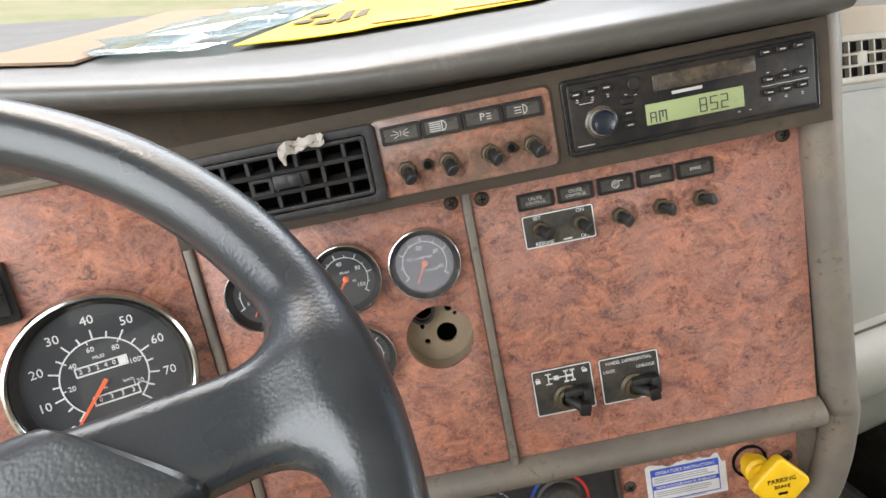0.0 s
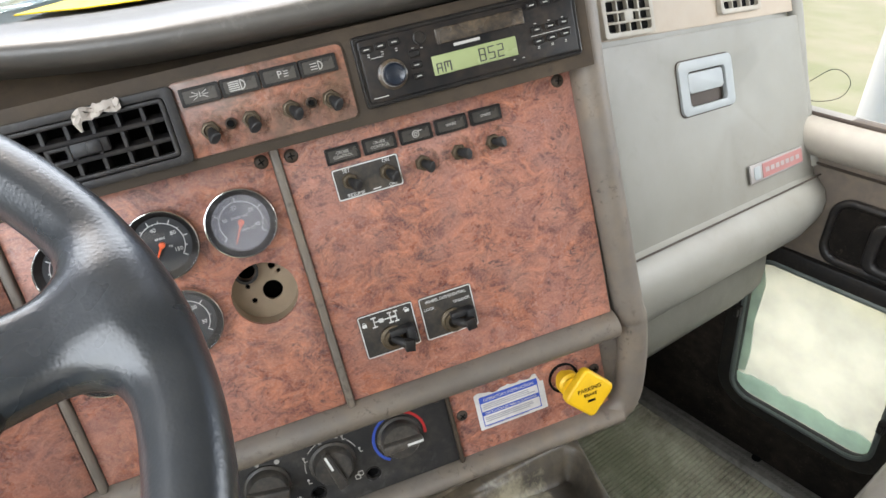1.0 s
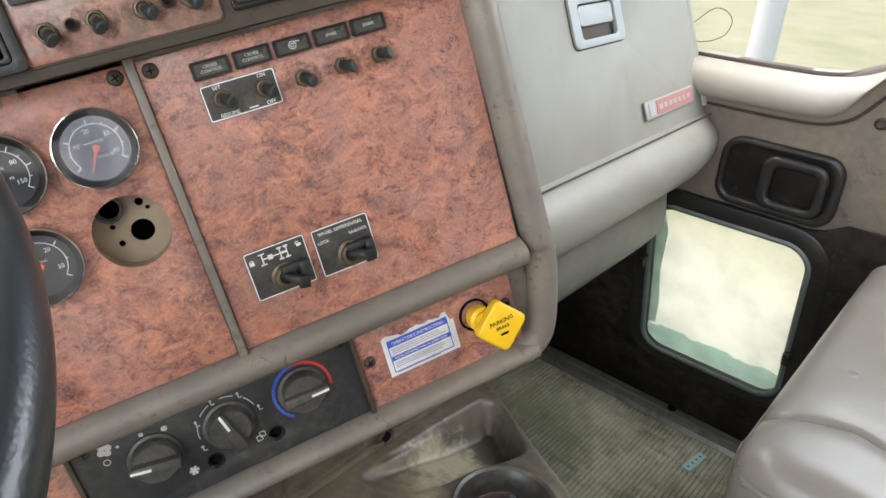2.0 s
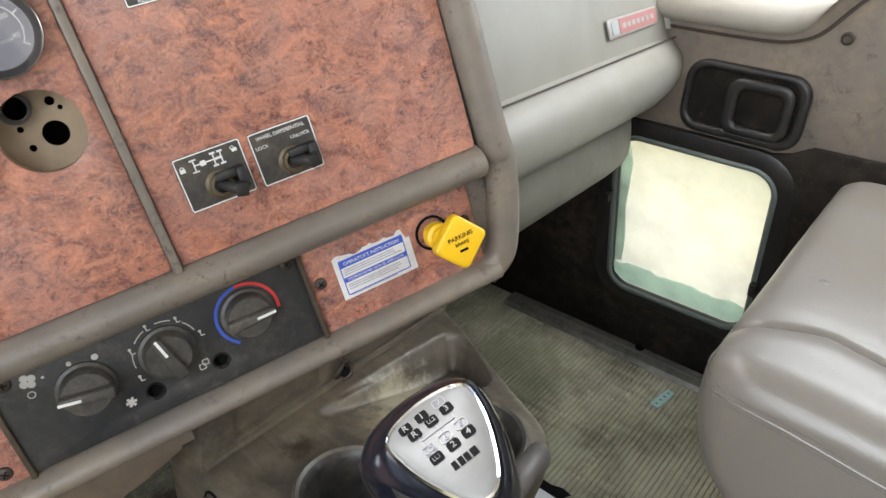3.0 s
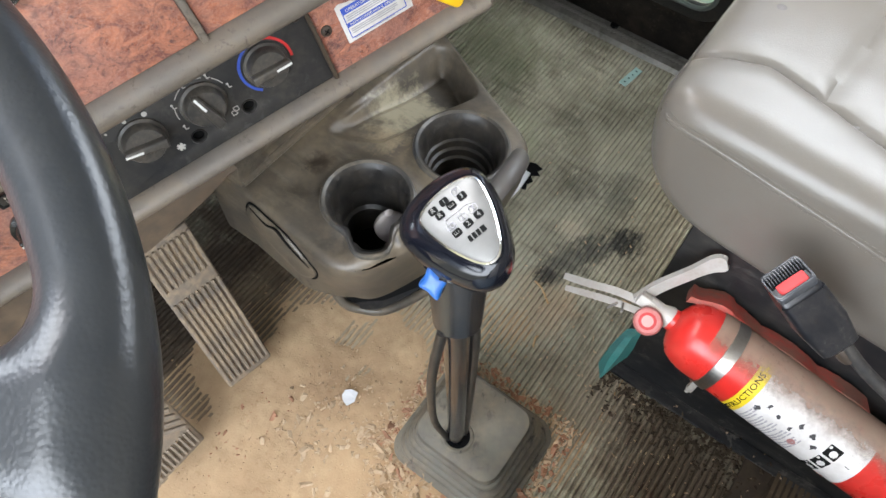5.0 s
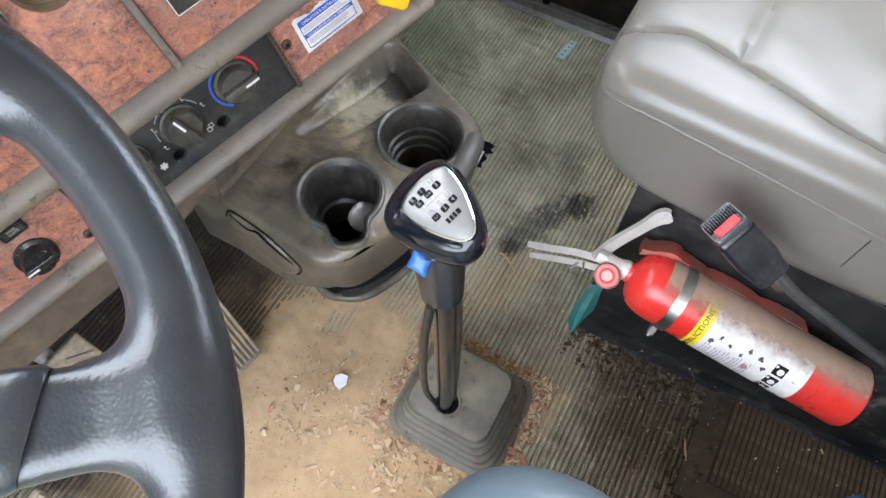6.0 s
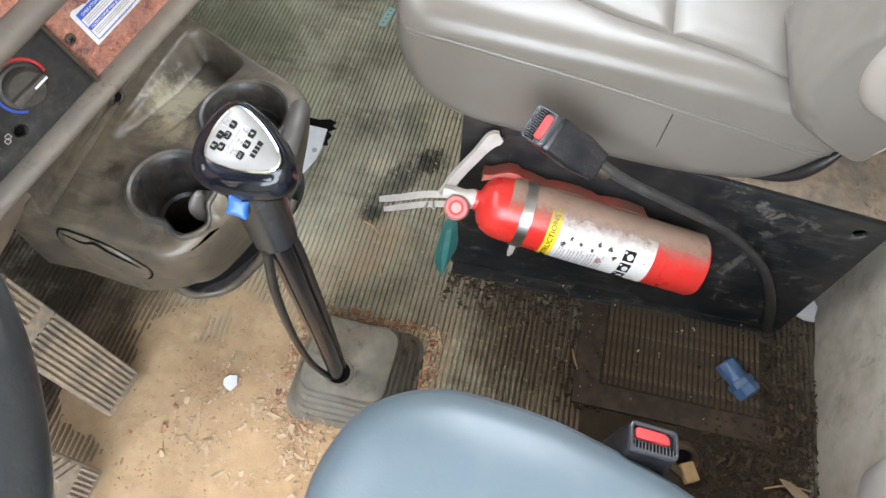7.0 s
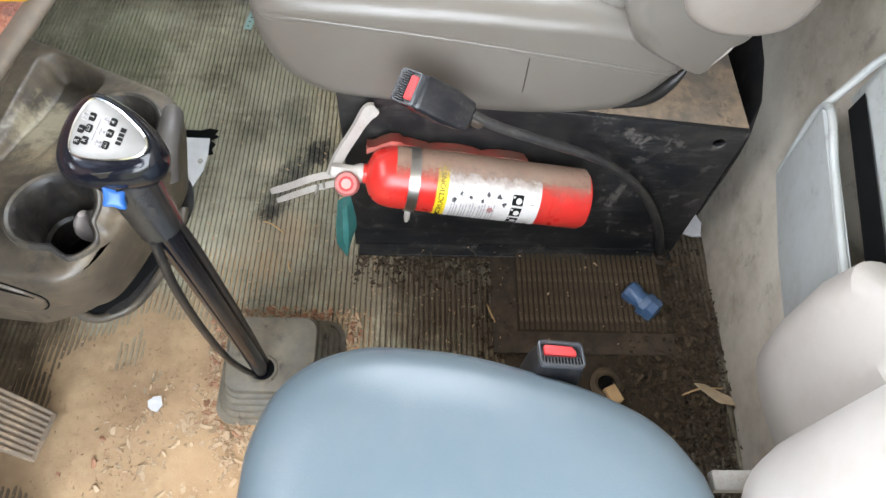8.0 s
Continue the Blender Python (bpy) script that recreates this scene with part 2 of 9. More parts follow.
blue_vinyl = material("blue_vinyl", (0.098, 0.134, 0.156), 0.37, second=(0.112, 0.150, 0.176), scale=7, dirt=(0.20, 0.21, 0.205), dirt_amount=0.22, dirt_scale=5, leather=0.09, leather_scale=480)
chrome = material("chrome", (0.75, 0.75, 0.73), 0.16, 1.0, second=(0.6, 0.58, 0.54), dirt=(0.2, 0.15, 0.1), dirt_amount=0.25, dirt_scale=60)
steel = material("steel", (0.5, 0.48, 0.45), 0.4, 1.0, second=(0.35, 0.32, 0.28), dirt=(0.25, 0.17, 0.1), dirt_amount=0.4, dirt_scale=60)
aged_steel = material("aged_steel", (0.42, 0.40, 0.37), 0.5, 0.4, second=(0.3, 0.28, 0.25), dirt=(0.2, 0.13, 0.08), dirt_amount=0.5, dirt_scale=50)
white_print = material("white_print", (0.72, 0.72, 0.7), 0.6, dirt=(0.3, 0.25, 0.2), dirt_amount=0.25, dirt_scale=50)
black_print = material("black_print", (0.008, 0.008, 0.008), 0.7, spec=0.1)
floor_under = material("floor_under", (0.03, 0.027, 0.024), 0.8, dirt=DUST, dirt_amount=0.5, spec=0.3)
mat_rubber = material("mat_rubber", (0.48, 0.452, 0.338), 0.7, second=(0.29, 0.272, 0.195), scale=7, amount=0.9, dirt=(0.115, 0.10, 0.068), dirt_amount=0.7, dirt_scale=5.0, dirt_sharp=0.12, spec=0.3,
                      scuff=(0.58, 0.53, 0.39), scuff_scale=30, scuff_amount=0.7, streak=((0.10, 0.092, 0.066), 0.65, -22, 7.0),
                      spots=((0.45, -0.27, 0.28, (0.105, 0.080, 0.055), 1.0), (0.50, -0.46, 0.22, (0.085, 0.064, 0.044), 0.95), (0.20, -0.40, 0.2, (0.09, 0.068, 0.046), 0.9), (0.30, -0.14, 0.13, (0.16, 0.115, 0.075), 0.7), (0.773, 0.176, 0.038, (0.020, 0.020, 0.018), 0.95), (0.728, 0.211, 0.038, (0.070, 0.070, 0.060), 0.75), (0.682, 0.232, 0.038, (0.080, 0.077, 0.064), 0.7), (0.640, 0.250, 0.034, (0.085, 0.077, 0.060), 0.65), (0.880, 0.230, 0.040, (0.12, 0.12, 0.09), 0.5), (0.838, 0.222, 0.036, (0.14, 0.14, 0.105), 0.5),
                             # brown spots at y 0.56 to 0.80: soil, plus painted shade under the dashboard
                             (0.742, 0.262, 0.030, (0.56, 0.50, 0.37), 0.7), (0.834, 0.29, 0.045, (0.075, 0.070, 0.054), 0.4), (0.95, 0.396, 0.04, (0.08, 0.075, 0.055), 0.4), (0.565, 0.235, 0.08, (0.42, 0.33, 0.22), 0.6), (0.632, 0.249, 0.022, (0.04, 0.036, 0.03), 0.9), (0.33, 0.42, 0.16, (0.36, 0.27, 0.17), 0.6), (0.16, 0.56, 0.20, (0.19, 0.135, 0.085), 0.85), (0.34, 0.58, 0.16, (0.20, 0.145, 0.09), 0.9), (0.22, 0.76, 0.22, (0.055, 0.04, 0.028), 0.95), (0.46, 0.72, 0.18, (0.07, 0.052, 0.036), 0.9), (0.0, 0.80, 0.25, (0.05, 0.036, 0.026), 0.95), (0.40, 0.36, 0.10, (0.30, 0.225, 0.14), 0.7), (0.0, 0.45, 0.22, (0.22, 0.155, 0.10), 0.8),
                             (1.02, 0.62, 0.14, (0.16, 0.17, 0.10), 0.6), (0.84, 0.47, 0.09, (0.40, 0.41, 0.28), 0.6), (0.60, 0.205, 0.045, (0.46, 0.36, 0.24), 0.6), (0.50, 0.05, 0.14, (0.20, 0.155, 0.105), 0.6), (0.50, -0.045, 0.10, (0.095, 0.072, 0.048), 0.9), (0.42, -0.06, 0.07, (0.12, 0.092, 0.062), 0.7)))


def burl_material(name="burl_laminate", grime=0.0):
    """Reddish burl laminate: feathery figure, dark flecks and eyes, a worn satin lacquer."""
    m = bpy.data.materials.new(name)
    m.use_nodes = True
    n, l = m.node_tree.nodes, m.node_tree.links
    b = n["Principled BSDF"]
    co = n.new("ShaderNodeTexCoord").outputs["Object"]

    def noise_at(scale, detail, rough_, dist, vec=co):
        t = n.new("ShaderNodeTexNoise")
        l.new(vec, t.inputs["Vector"])
        t.inputs["Scale"].default_value, t.inputs["Detail"].default_value = scale, detail
        t.inputs["Roughness"].default_value, t.inputs["Distortion"].default_value = rough_, dist
        return t

    def ramp(fac, lo, hi, top=1.0):
        r = n.new("ShaderNodeMapRange")
        l.new(fac, r.inputs["Value"])
        r.inputs["From Min"].default_value, r.inputs["From Max"].default_value, r.inputs["To Max"].default_value = lo, hi, top
        return r.outputs["Result"]

    def mix(fac, a, c):
        x = n.new("ShaderNodeMix")
        x.data_type = "RGBA"
        l.new(fac, x.inputs["Factor"])
        for s_, v in ((x.inputs["A"], a), (x.inputs["B"], c)):
            if isinstance(v, tuple):
                s_.default_value = (*v, 1)
            else:
                l.new(v, s_)
        return x.outputs["Result"]

    # a slow swirl bends the figure
    warp = noise_at(16, 3, 0.5, 0.0)
    add = n.new("ShaderNodeVectorMath")
    add.operation = "MULTIPLY_ADD"
    l.new(warp.outputs["Color"], add.inputs[0])
    add.inputs[1].default_value = (0.045, 0.045, 0.045)
    l.new(co, add.inputs[2])
    stretch = n.new("ShaderNodeMapping")
    l.new(add.outputs["Vector"], stretch.inputs["Vector"])
    stretch.inputs["Rotation"].default_value = (0, 0, radians(35))
    stretch.inputs["Scale"].default_value = (1.0, 1.5, 1.0)
    figure = noise_at(44, 9, 0.70, 1.1, stretch.outputs["Vector"])
    flecks = noise_at(105, 6, 0.66, 1.4, stretch.outputs["Vector"])
    cloud = noise_at(12, 5, 0.62, 0.6)
    fine = noise_at(420, 4, 0.65, 0.5)
    col = mix(ramp(figure.outputs["Fac"], 0.37, 0.64), (0.140, 0.056, 0.048), (0.51, 0.200, 0.118))
    col = mix(ramp(cloud.outputs["Fac"], 0.45, 0.66, 0.60), col, (0.33, 0.165, 0.138))
    patch = n.new("ShaderNodeMath")
    patch.operation = "MULTIPLY"
    l.new(ramp(flecks.outputs["Fac"], 0.53, 0.64), patch.inputs[0])
    l.new(ramp(noise_at(24, 4, 0.6, 0.5).outputs["Fac"], 0.40, 0.58, 0.85), patch.inputs[1])
    col = mix(patch.outputs[0], col, (0.062, 0.036, 0.038))
    eyes = n.new("ShaderNodeTexVoronoi")
    l.new(add.outputs["Vector"], eyes.inputs["Vector"])
    eyes.inputs["Scale"].default_value = 70
    col = mix(ramp(eyes.outputs["Distance"], 0.24, 0.08, 0.65), col, (0.080, 0.040, 0.040))
    col = mix(ramp(fine.outputs["Fac"], 0.45, 0.72, 0.40), col, (0.56, 0.31, 0.235))
    haze = noise_at(22, 5, 0.65, 0.0)
    col = mix(ramp(haze.outputs["Fac"], 0.52, 0.72, 0.22), col, (0.37, 0.25, 0.20))
    if grime:
        col = mix(ramp(noise_at(30, 6, 0.7, 0.3).outputs["Fac"], 0.30, 0.62, grime), col, (0.125, 0.082, 0.055))
    l.new(col, b.inputs["Base Color"])
    l.new(ramp(haze.outputs["Fac"], 0.2, 1.1), b.inputs["Roughness"])
    return m


burl = burl_material()
burl_grimy = burl_material("burl_grimy", 0.8)
chrome_bezel = material("chrome_bezel", (0.62, 0.61, 0.58), 0.22, 1.0, second=(0.5, 0.48, 0.44))
dial_black = material("dial_black", (0.028, 0.029, 0.032), 0.65)
needle_orange = material("needle_orange", (0.85, 0.13, 0.03), 0.5)
yellow_knob = material("yellow_knob", (0.80, 0.47, 0.01), 0.45, second=(0.7, 0.4, 0.01), dirt=(0.3, 0.2, 0.05), dirt_amount=0.2, dirt_scale=40)
lcd_green = material("lcd_green", (0.30, 0.345, 0.165), 0.25, second=(0.26, 0.30, 0.14))
blue_print = material("blue_print", (0.03, 0.075, 0.40), 0.55, second=(0.05, 0.10, 0.44))
faded_print = material("faded_print", (0.46, 0.44, 0.41), 0.6, second=(0.32, 0.30, 0.27), scale=70)
tile_lens = material("tile_lens", (0.030, 0.028, 0.026), 0.3, second=(0.055, 0.048, 0.042), scale=60, dirt=(0.17, 0.135, 0.10), dirt_amount=0.4, dirt_scale=35)
red_print = material("red_print", (0.55, 0.03, 0.03), 0.5)
sticker_white = material("sticker_white", (0.66, 0.64, 0.62), 0.55, dirt=(0.35, 0.28, 0.22), dirt_amount=0.3, dirt_scale=40)
badge_red = material("badge_red", (0.33, 0.135, 0.125), 0.45, second=(0.30, 0.16, 0.145))
cast_beige = material("cast_beige", (0.33, 0.25, 0.17), 0.75, second=(0.22, 0.17, 0.12), scale=60)
rag_white = material("rag_white", (0.48, 0.43, 0.385), 0.9, second=(0.36, 0.31, 0.27), scale=90)
screw_dark = material("screw_dark", (0.045, 0.034, 0.026), 0.55, 0.3, second=(0.075, 0.05, 0.033), scale=200)
grip_black = material("grip_black", (0.0105, 0.0105, 0.0115), 0.24, second=(0.017, 0.016, 0.015), dirt=(0.16, 0.12, 0.085), dirt_amount=0.14, dirt_scale=18, spec=0.45, coat=0.15, rough_var=0.06)
silver_plate = material("silver_plate", (0.215, 0.213, 0.205), 0.42, 0.45, second=(0.18, 0.176, 0.168), scale=120)
blue_plastic = material("blue_plastic", (0.008, 0.10, 0.36), 0.35, second=(0.008, 0.065, 0.26), scale=90, dirt=(0.1, 0.1, 0.15), dirt_amount=0.3, dirt_scale=60)


def glass_material(name, tint=(1, 1, 1), dust=0.0, dust_color=(0.7, 0.72, 0.66), through=0.75):
    m = bpy.data.materials.new(name)
    m.use_nodes = True
    n, l = m.node_tree.nodes, m.node_tree.links
    for x in list(n):
        n.remove(x)
    out = n.new("ShaderNodeOutputMaterial")
    tr, gl, mx, fr = n.new("ShaderNodeBsdfTransparent"), n.new("ShaderNodeBsdfGlossy"), n.new("ShaderNodeMixShader"), n.new("ShaderNodeFresnel")
    tr.inputs["Color"].default_value = (*tint, 1)
    gl.inputs["Roughness"].default_value = 0.03
    fr.inputs["IOR"].default_value = 1.5
    l.new(fr.outputs[0], mx.inputs[0])
    l.new(tr.outputs[0], mx.inputs[1])
    l.new(gl.outputs[0], mx.inputs[2])
    last = mx.outputs[0]
    if dust:
        df, tl, ad, m2 = n.new("ShaderNodeBsdfDiffuse"), n.new("ShaderNodeBsdfTranslucent"), n.new("ShaderNodeMixShader"), n.new("ShaderNodeMixShader")
        for s in (df, tl):
            s.inputs["Color"].default_value = (*dust_color, 1)
        l.new(df.outputs[0], ad.inputs[1])
        l.new(tl.outputs[0], ad.inputs[2])
        ad.inputs[0].default_value = through
        t, r = n.new("ShaderNodeTexNoise"), n.new("ShaderNodeMapRange")
        t.inputs["Scale"].default_value, t.inputs["Detail"].default_value = 14, 6
        r.inputs["From Min"].default_value, r.inputs["From Max"].default_value = 0.3, 0.7
        r.inputs["To Min"].default_value, r.inputs["To Max"].default_value = dust * 0.6, dust
        l.new(n.new("ShaderNodeTexCoord").outputs["Object"], t.inputs["Vector"])
        l.new(t.outputs["Fac"], r.inputs["Value"])
        l.new(r.outputs["Result"], m2.inputs[0])
        l.new(last, m2.inputs[1])
        l.new(ad.outputs[0], m2.inputs[2])
        last = m2.outputs[0]
    l.new(last, out.inputs["Surface"])
    return m


clear_glass = glass_material("clear_glass")
# pale veil that paints a bright reflection on a gauge lens
hazed_lens = glass_material("hazed_lens", dust=0.27, dust_color=(0.70, 0.68, 0.76), through=0.1)
dusty_lens = glass_material("dusty_lens", dust=0.10, dust_color=(0.6, 0.58, 0.6))
# grime, and a milky white that stands in for the glare outside
dirty_window = glass_material("dirty_window", (1.0, 0.99, 0.92), 0.5, (0.96, 0.93, 0.80))
nut_brass = material("nut_brass", (0.095, 0.070, 0.042), 0.5, 0.5, second=(0.045, 0.036, 0.027), scale=150, dirt=(0.22, 0.175, 0.12), dirt_amount=0.45, dirt_scale=90)
dusty_plate = material("dusty_plate", (0.022, 0.022, 0.022), 0.45, second=(0.042, 0.036, 0.030), scale=60, dirt=(0.19, 0.14, 0.09), dirt_amount=0.40, dirt_scale=35)
dusty_gloss = material("dusty_gloss", (0.016, 0.015, 0.015), 0.28, second=(0.030, 0.025, 0.021), scale=30, dirt=(0.20, 0.14, 0.085), dirt_amount=0.6, dirt_scale=38)
print_dark_grey = material("print_dark_grey", (0.045, 0.043, 0.045), 0.6)
print_grey = material("print_grey", (0.35, 0.34, 0.36), 0.6)
# the dark spot at (0.625, 0.46) paints shade into the tray's deep end
console_grey = material("console_grey", (0.078, 0.066, 0.052), 0.40, second=(0.038, 0.033, 0.028), scale=10, amount=0.9, grain=0.2, dirt=(0.235, 0.178, 0.112), dirt_amount=0.62, dirt_scale=8, dirt_sharp=0.12, scuff=(0.018, 0.015, 0.013), scuff_scale=24, scuff_amount=0.9, streak=((0.20, 0.172, 0.132), 0.38, 30, 4.0), spots=((0.400, 0.486, 0.345, 0.020, (0.040, 0.028, 0.019), 0.9), (0.385, 0.492, 0.345, 0.010, (0.02, 0.016, 0.012), 0.7), (0.330, 0.40, 0.33, 0.03, (0.035, 0.03, 0.026), 0.7), (0.54, 0.468, 0.32, 0.055, (0.34, 0.30, 0.21), 0.85), (0.625, 0.46, 0.32, 0.022, (0.045, 0.038, 0.030), 0.7), (0.48, 0.45, 0.35, 0.03, (0.30, 0.235, 0.15), 0.6)))
rim_dark = material("rim_dark", (0.036, 0.036, 0.037), 0.38, second=(0.06, 0.056, 0.05), scale=26, grain=0.2, dirt=(0.27, 0.215, 0.14), dirt_amount=0.5, dirt_scale=14, spec=0.4, scuff=(0.02, 0.02, 0.02), scuff_scale=50)
tab_grey = material("tab_grey", (0.10, 0.091, 0.084), 0.45, second=(0.070, 0.064, 0.060), scale=50)
boot_rubber = material("boot_rubber", (0.150, 0.145, 0.122), 0.6, second=(0.085, 0.082, 0.070), scale=16, amount=0.9, dirt=(0.34, 0.265, 0.175), dirt_amount=0.55, dirt_scale=10, spec=0.35, scuff=(0.022, 0.020, 0.018), scuff_scale=60, scuff_amount=0.8)
extinguisher_red = material("extinguisher_red", (0.60, 0.022, 0.018), 0.3, second=(0.52, 0.02, 0.016), dirt=(0.30, 0.12, 0.08), dirt_amount=0.25, dirt_scale=8)
bracket_red = material("bracket_red", (0.22, 0.085, 0.062), 0.6, second=(0.20, 0.12, 0.085), scale=30, dirt=(0.46, 0.035, 0.027), dirt_amount=0.85, dirt_scale=13, dirt_sharp=0.06, spec=0.3, scuff=(0.10, 0.07, 0.05), scuff_scale=80)
box_black = material("box_black", (0.0085, 0.0100, 0.0125), 0.36, second=(0.013, 0.0138, 0.0150), scale=12, dirt=(0.105, 0.092, 0.076), dirt_amount=0.30, dirt_scale=7, dirt_sharp=0.12, grain=0.12, spec=0.42, scuff=(0.19, 0.175, 0.155), scuff_scale=38, scuff_amount=0.55, streak=((0.16, 0.15, 0.135), 0.25, 40, 5.0))
rusty_top = material("rusty_top", (0.23, 0.19, 0.15), 0.7, second=(0.12, 0.105, 0.09), scale=22, amount=0.8, dirt=(0.46, 0.33, 0.22), dirt_amount=0.8, dirt_scale=9, dirt_sharp=0.06, spec=0.4, scuff=(0.03, 0.026, 0.023), scuff_scale=50)
teal_plastic = material("teal_plastic", (0.035, 0.20, 0.185), 0.5, second=(0.022, 0.13, 0.125), scale=40, amount=0.8, dirt=(0.16, 0.24, 0.22), dirt_amount=0.4, dirt_scale=30)
pale_metal = material("pale_metal", (0.50, 0.485, 0.455), 0.55, 0.3, second=(0.42, 0.40, 0.37), scale=60, dirt=(0.3, 0.2, 0.12), dirt_amount=0.4, dirt_scale=40)
buckle_black = material("buckle_black", (0.006, 0.0068, 0.0095), 0.34, second=(0.009, 0.0095, 0.012), scale=30, grain=0.1, dirt=(0.12, 0.10, 0.08), dirt_amount=0.18, dirt_scale=25, spec=0.45, scuff=(0.10, 0.09, 0.08), scuff_scale=120, scuff_amount=0.4)
red_button = material("red_button", (0.50, 0.045, 0.045), 0.5, second=(0.36, 0.04, 0.04), spec=0.3)
label_yellow = material("label_yellow", (0.75, 0.55, 0.02), 0.5)
sand = material("sand", (0.46, 0.31, 0.18), 0.95, second=(0.33, 0.215, 0.125), scale=11, amount=0.9, grain=0.9, grain_scale=360, dirt=(0.54, 0.40, 0.24), dirt_amount=0.65, dirt_scale=9, spec=0.2, scuff=(0.26, 0.155, 0.085), scuff_scale=85, scuff_amount=0.6)
chips = material("chips", (0.56, 0.42, 0.28), 0.9, second=(0.44, 0.30, 0.18), scale=200, island=0.2, spec=0.2)
dark_litter = material("dark_litter", (0.085, 0.062, 0.040), 0.95, second=(0.032, 0.025, 0.018), scale=120, island=0.8, spec=0.2)
white_scrap = material("white_scrap", (0.75, 0.75, 0.76), 0.7, second=(0.6, 0.6, 0.62), scale=50)
seat_back_vinyl = material("seat_back_vinyl", (0.345, 0.31, 0.28), 0.42, second=(0.30, 0.265, 0.24), scale=8, grain=0.15, grain_scale=900, dirt=(0.2, 0.16, 0.12), dirt_amount=0.35, dirt_scale=6)
rear_panel = material("rear_panel", (0.58, 0.535, 0.455), 0.5, second=(0.45, 0.41, 0.34), scale=5, amount=0.85, grain=0.2, dirt=(0.25, 0.19, 0.13), dirt_amount=0.65, dirt_scale=4.5, dirt_sharp=0.12, scuff=(0.15, 0.12, 0.09), scuff_scale=22, scuff_amount=0.5, streak=((0.28, 0.225, 0.165), 0.25, 12, 3.0))
pocket_grey = material("pocket_grey", (0.44, 0.465, 0.455), 0.45, second=(0.37, 0.39, 0.38), scale=10, grain=0.15, dirt=(0.27, 0.22, 0.16), dirt_amount=0.4, dirt_scale=9, scuff=(0.12, 0.11, 0.1), scuff_scale=40, scuff_amount=0.4)
blue_cap = material("blue_cap", (0.06, 0.14, 0.28), 0.35, second=(0.05, 0.11, 0.22), scale=60, dirt=(0.2, 0.16, 0.12), dirt_amount=0.3, dirt_scale=50)
bag_yellow = material("bag_yellow", (0.85, 0.62, 0.02), 0.35, second=(0.8, 0.55, 0.02), scale=20)
bag_orange = material("bag_orange", (0.85, 0.25, 0.03), 0.4)
cardboard = material("cardboard", (0.27, 0.175, 0.115), 0.85, second=(0.23, 0.15, 0.10), scale=30)
grass = material("grass", (0.30, 0.33, 0.17), 0.95, second=(0.42, 0.40, 0.26), scale=0.8, amount=0.9, dirt=(0.45, 0.4, 0.28), dirt_amount=0.6, dirt_scale=0.3)
wood_raw = material("wood_raw", (0.55, 0.36, 0.18), 0.8, second=(0.42, 0.27, 0.13), scale=80)
dial_rim = material("dial_rim", (0.50, 0.155, 0.145), 0.5, second=(0.42, 0.10, 0.09), scale=80, dirt=(0.4, 0.3, 0.26), dirt_amount=0.4, dirt_scale=60)
dial_pink = material("dial_pink", (0.7, 0.3, 0.27), 0.4)
pedal_rubber = material("pedal_rubber", (0.20, 0.165, 0.13), 0.7, second=(0.085, 0.078, 0.078), scale=11, amount=0.9, dirt=(0.50, 0.37, 0.235), dirt_amount=0.9, dirt_scale=13, spec=0.3, scuff=(0.045, 0.048, 0.055), scuff_scale=40, scuff_amount=0.7)
tread_plate = material("tread_plate", (0.30, 0.285, 0.255), 0.42, 0.5, second=(0.14, 0.13, 0.11), scale=30, dirt=(0.06, 0.05, 0.036), dirt_amount=0.7, dirt_scale=16)
post_white = material("post_white", (0.80, 0.80, 0.80), 0.6, second=(0.70, 0.71, 0.72), scale=6)
hatch_dark = material("hatch_dark", (0.036, 0.027, 0.018), 0.8, second=(0.060, 0.045, 0.030), scale=12, dirt=(0.10, 0.074, 0.048), dirt_amount=0.4, dirt_scale=14, spec=0.2)
hatch_brown = material("hatch_brown", (0.125, 0.090, 0.056), 0.75, second=(0.060, 0.044, 0.029), scale=10, amount=0.9, dirt=(0.030, 0.023, 0.016), dirt_amount=0.75, dirt_scale=9, dirt_sharp=0.10, spec=0.2, scuff=(0.24, 0.19, 0.13), scuff_scale=26, scuff_amount=0.5)
tar_black = material("tar_black", (0.036, 0.028, 0.021), 0.7, second=(0.06, 0.045, 0.032), scale=20, dirt=(0.2, 0.14, 0.09), dirt_amount=0.4, spec=0.3)
clear_plastic = glass_material("clear_plastic", (0.90, 0.96, 0.98), 0.35, (0.60, 0.70, 0.74))
latch_grey = material("latch_grey", (0.30, 0.318, 0.315), 0.42, second=(0.25, 0.265, 0.26), scale=25)
latch_dark = material("latch_dark", (0.06, 0.045, 0.035), 0.8)
badge_silver = material("badge_silver", (0.36, 0.33, 0.31), 0.4, 0.3)
vent_black = material("vent_black", (0.014, 0.014, 0.016), 0.42, second=(0.010, 0.010, 0.011), scale=60, dirt=DUST, dirt_amount=0.08, dirt_scale=40, spec=0.35, scuff=(0.10, 0.09, 0.08), scuff_scale=170, scuff_amount=0.4)
vent_brown = material("vent_brown", (0.36, 0.33, 0.275), 0.5, second=(0.27, 0.245, 0.2), dirt=DUST, dirt_amount=0.3, dirt_scale=30)
vent_strip_mat = material("vent_strip", (0.40, 0.335, 0.265), 0.6, second=(0.33, 0.27, 0.21), scale=15, dirt=DUST, dirt_amount=0.3)
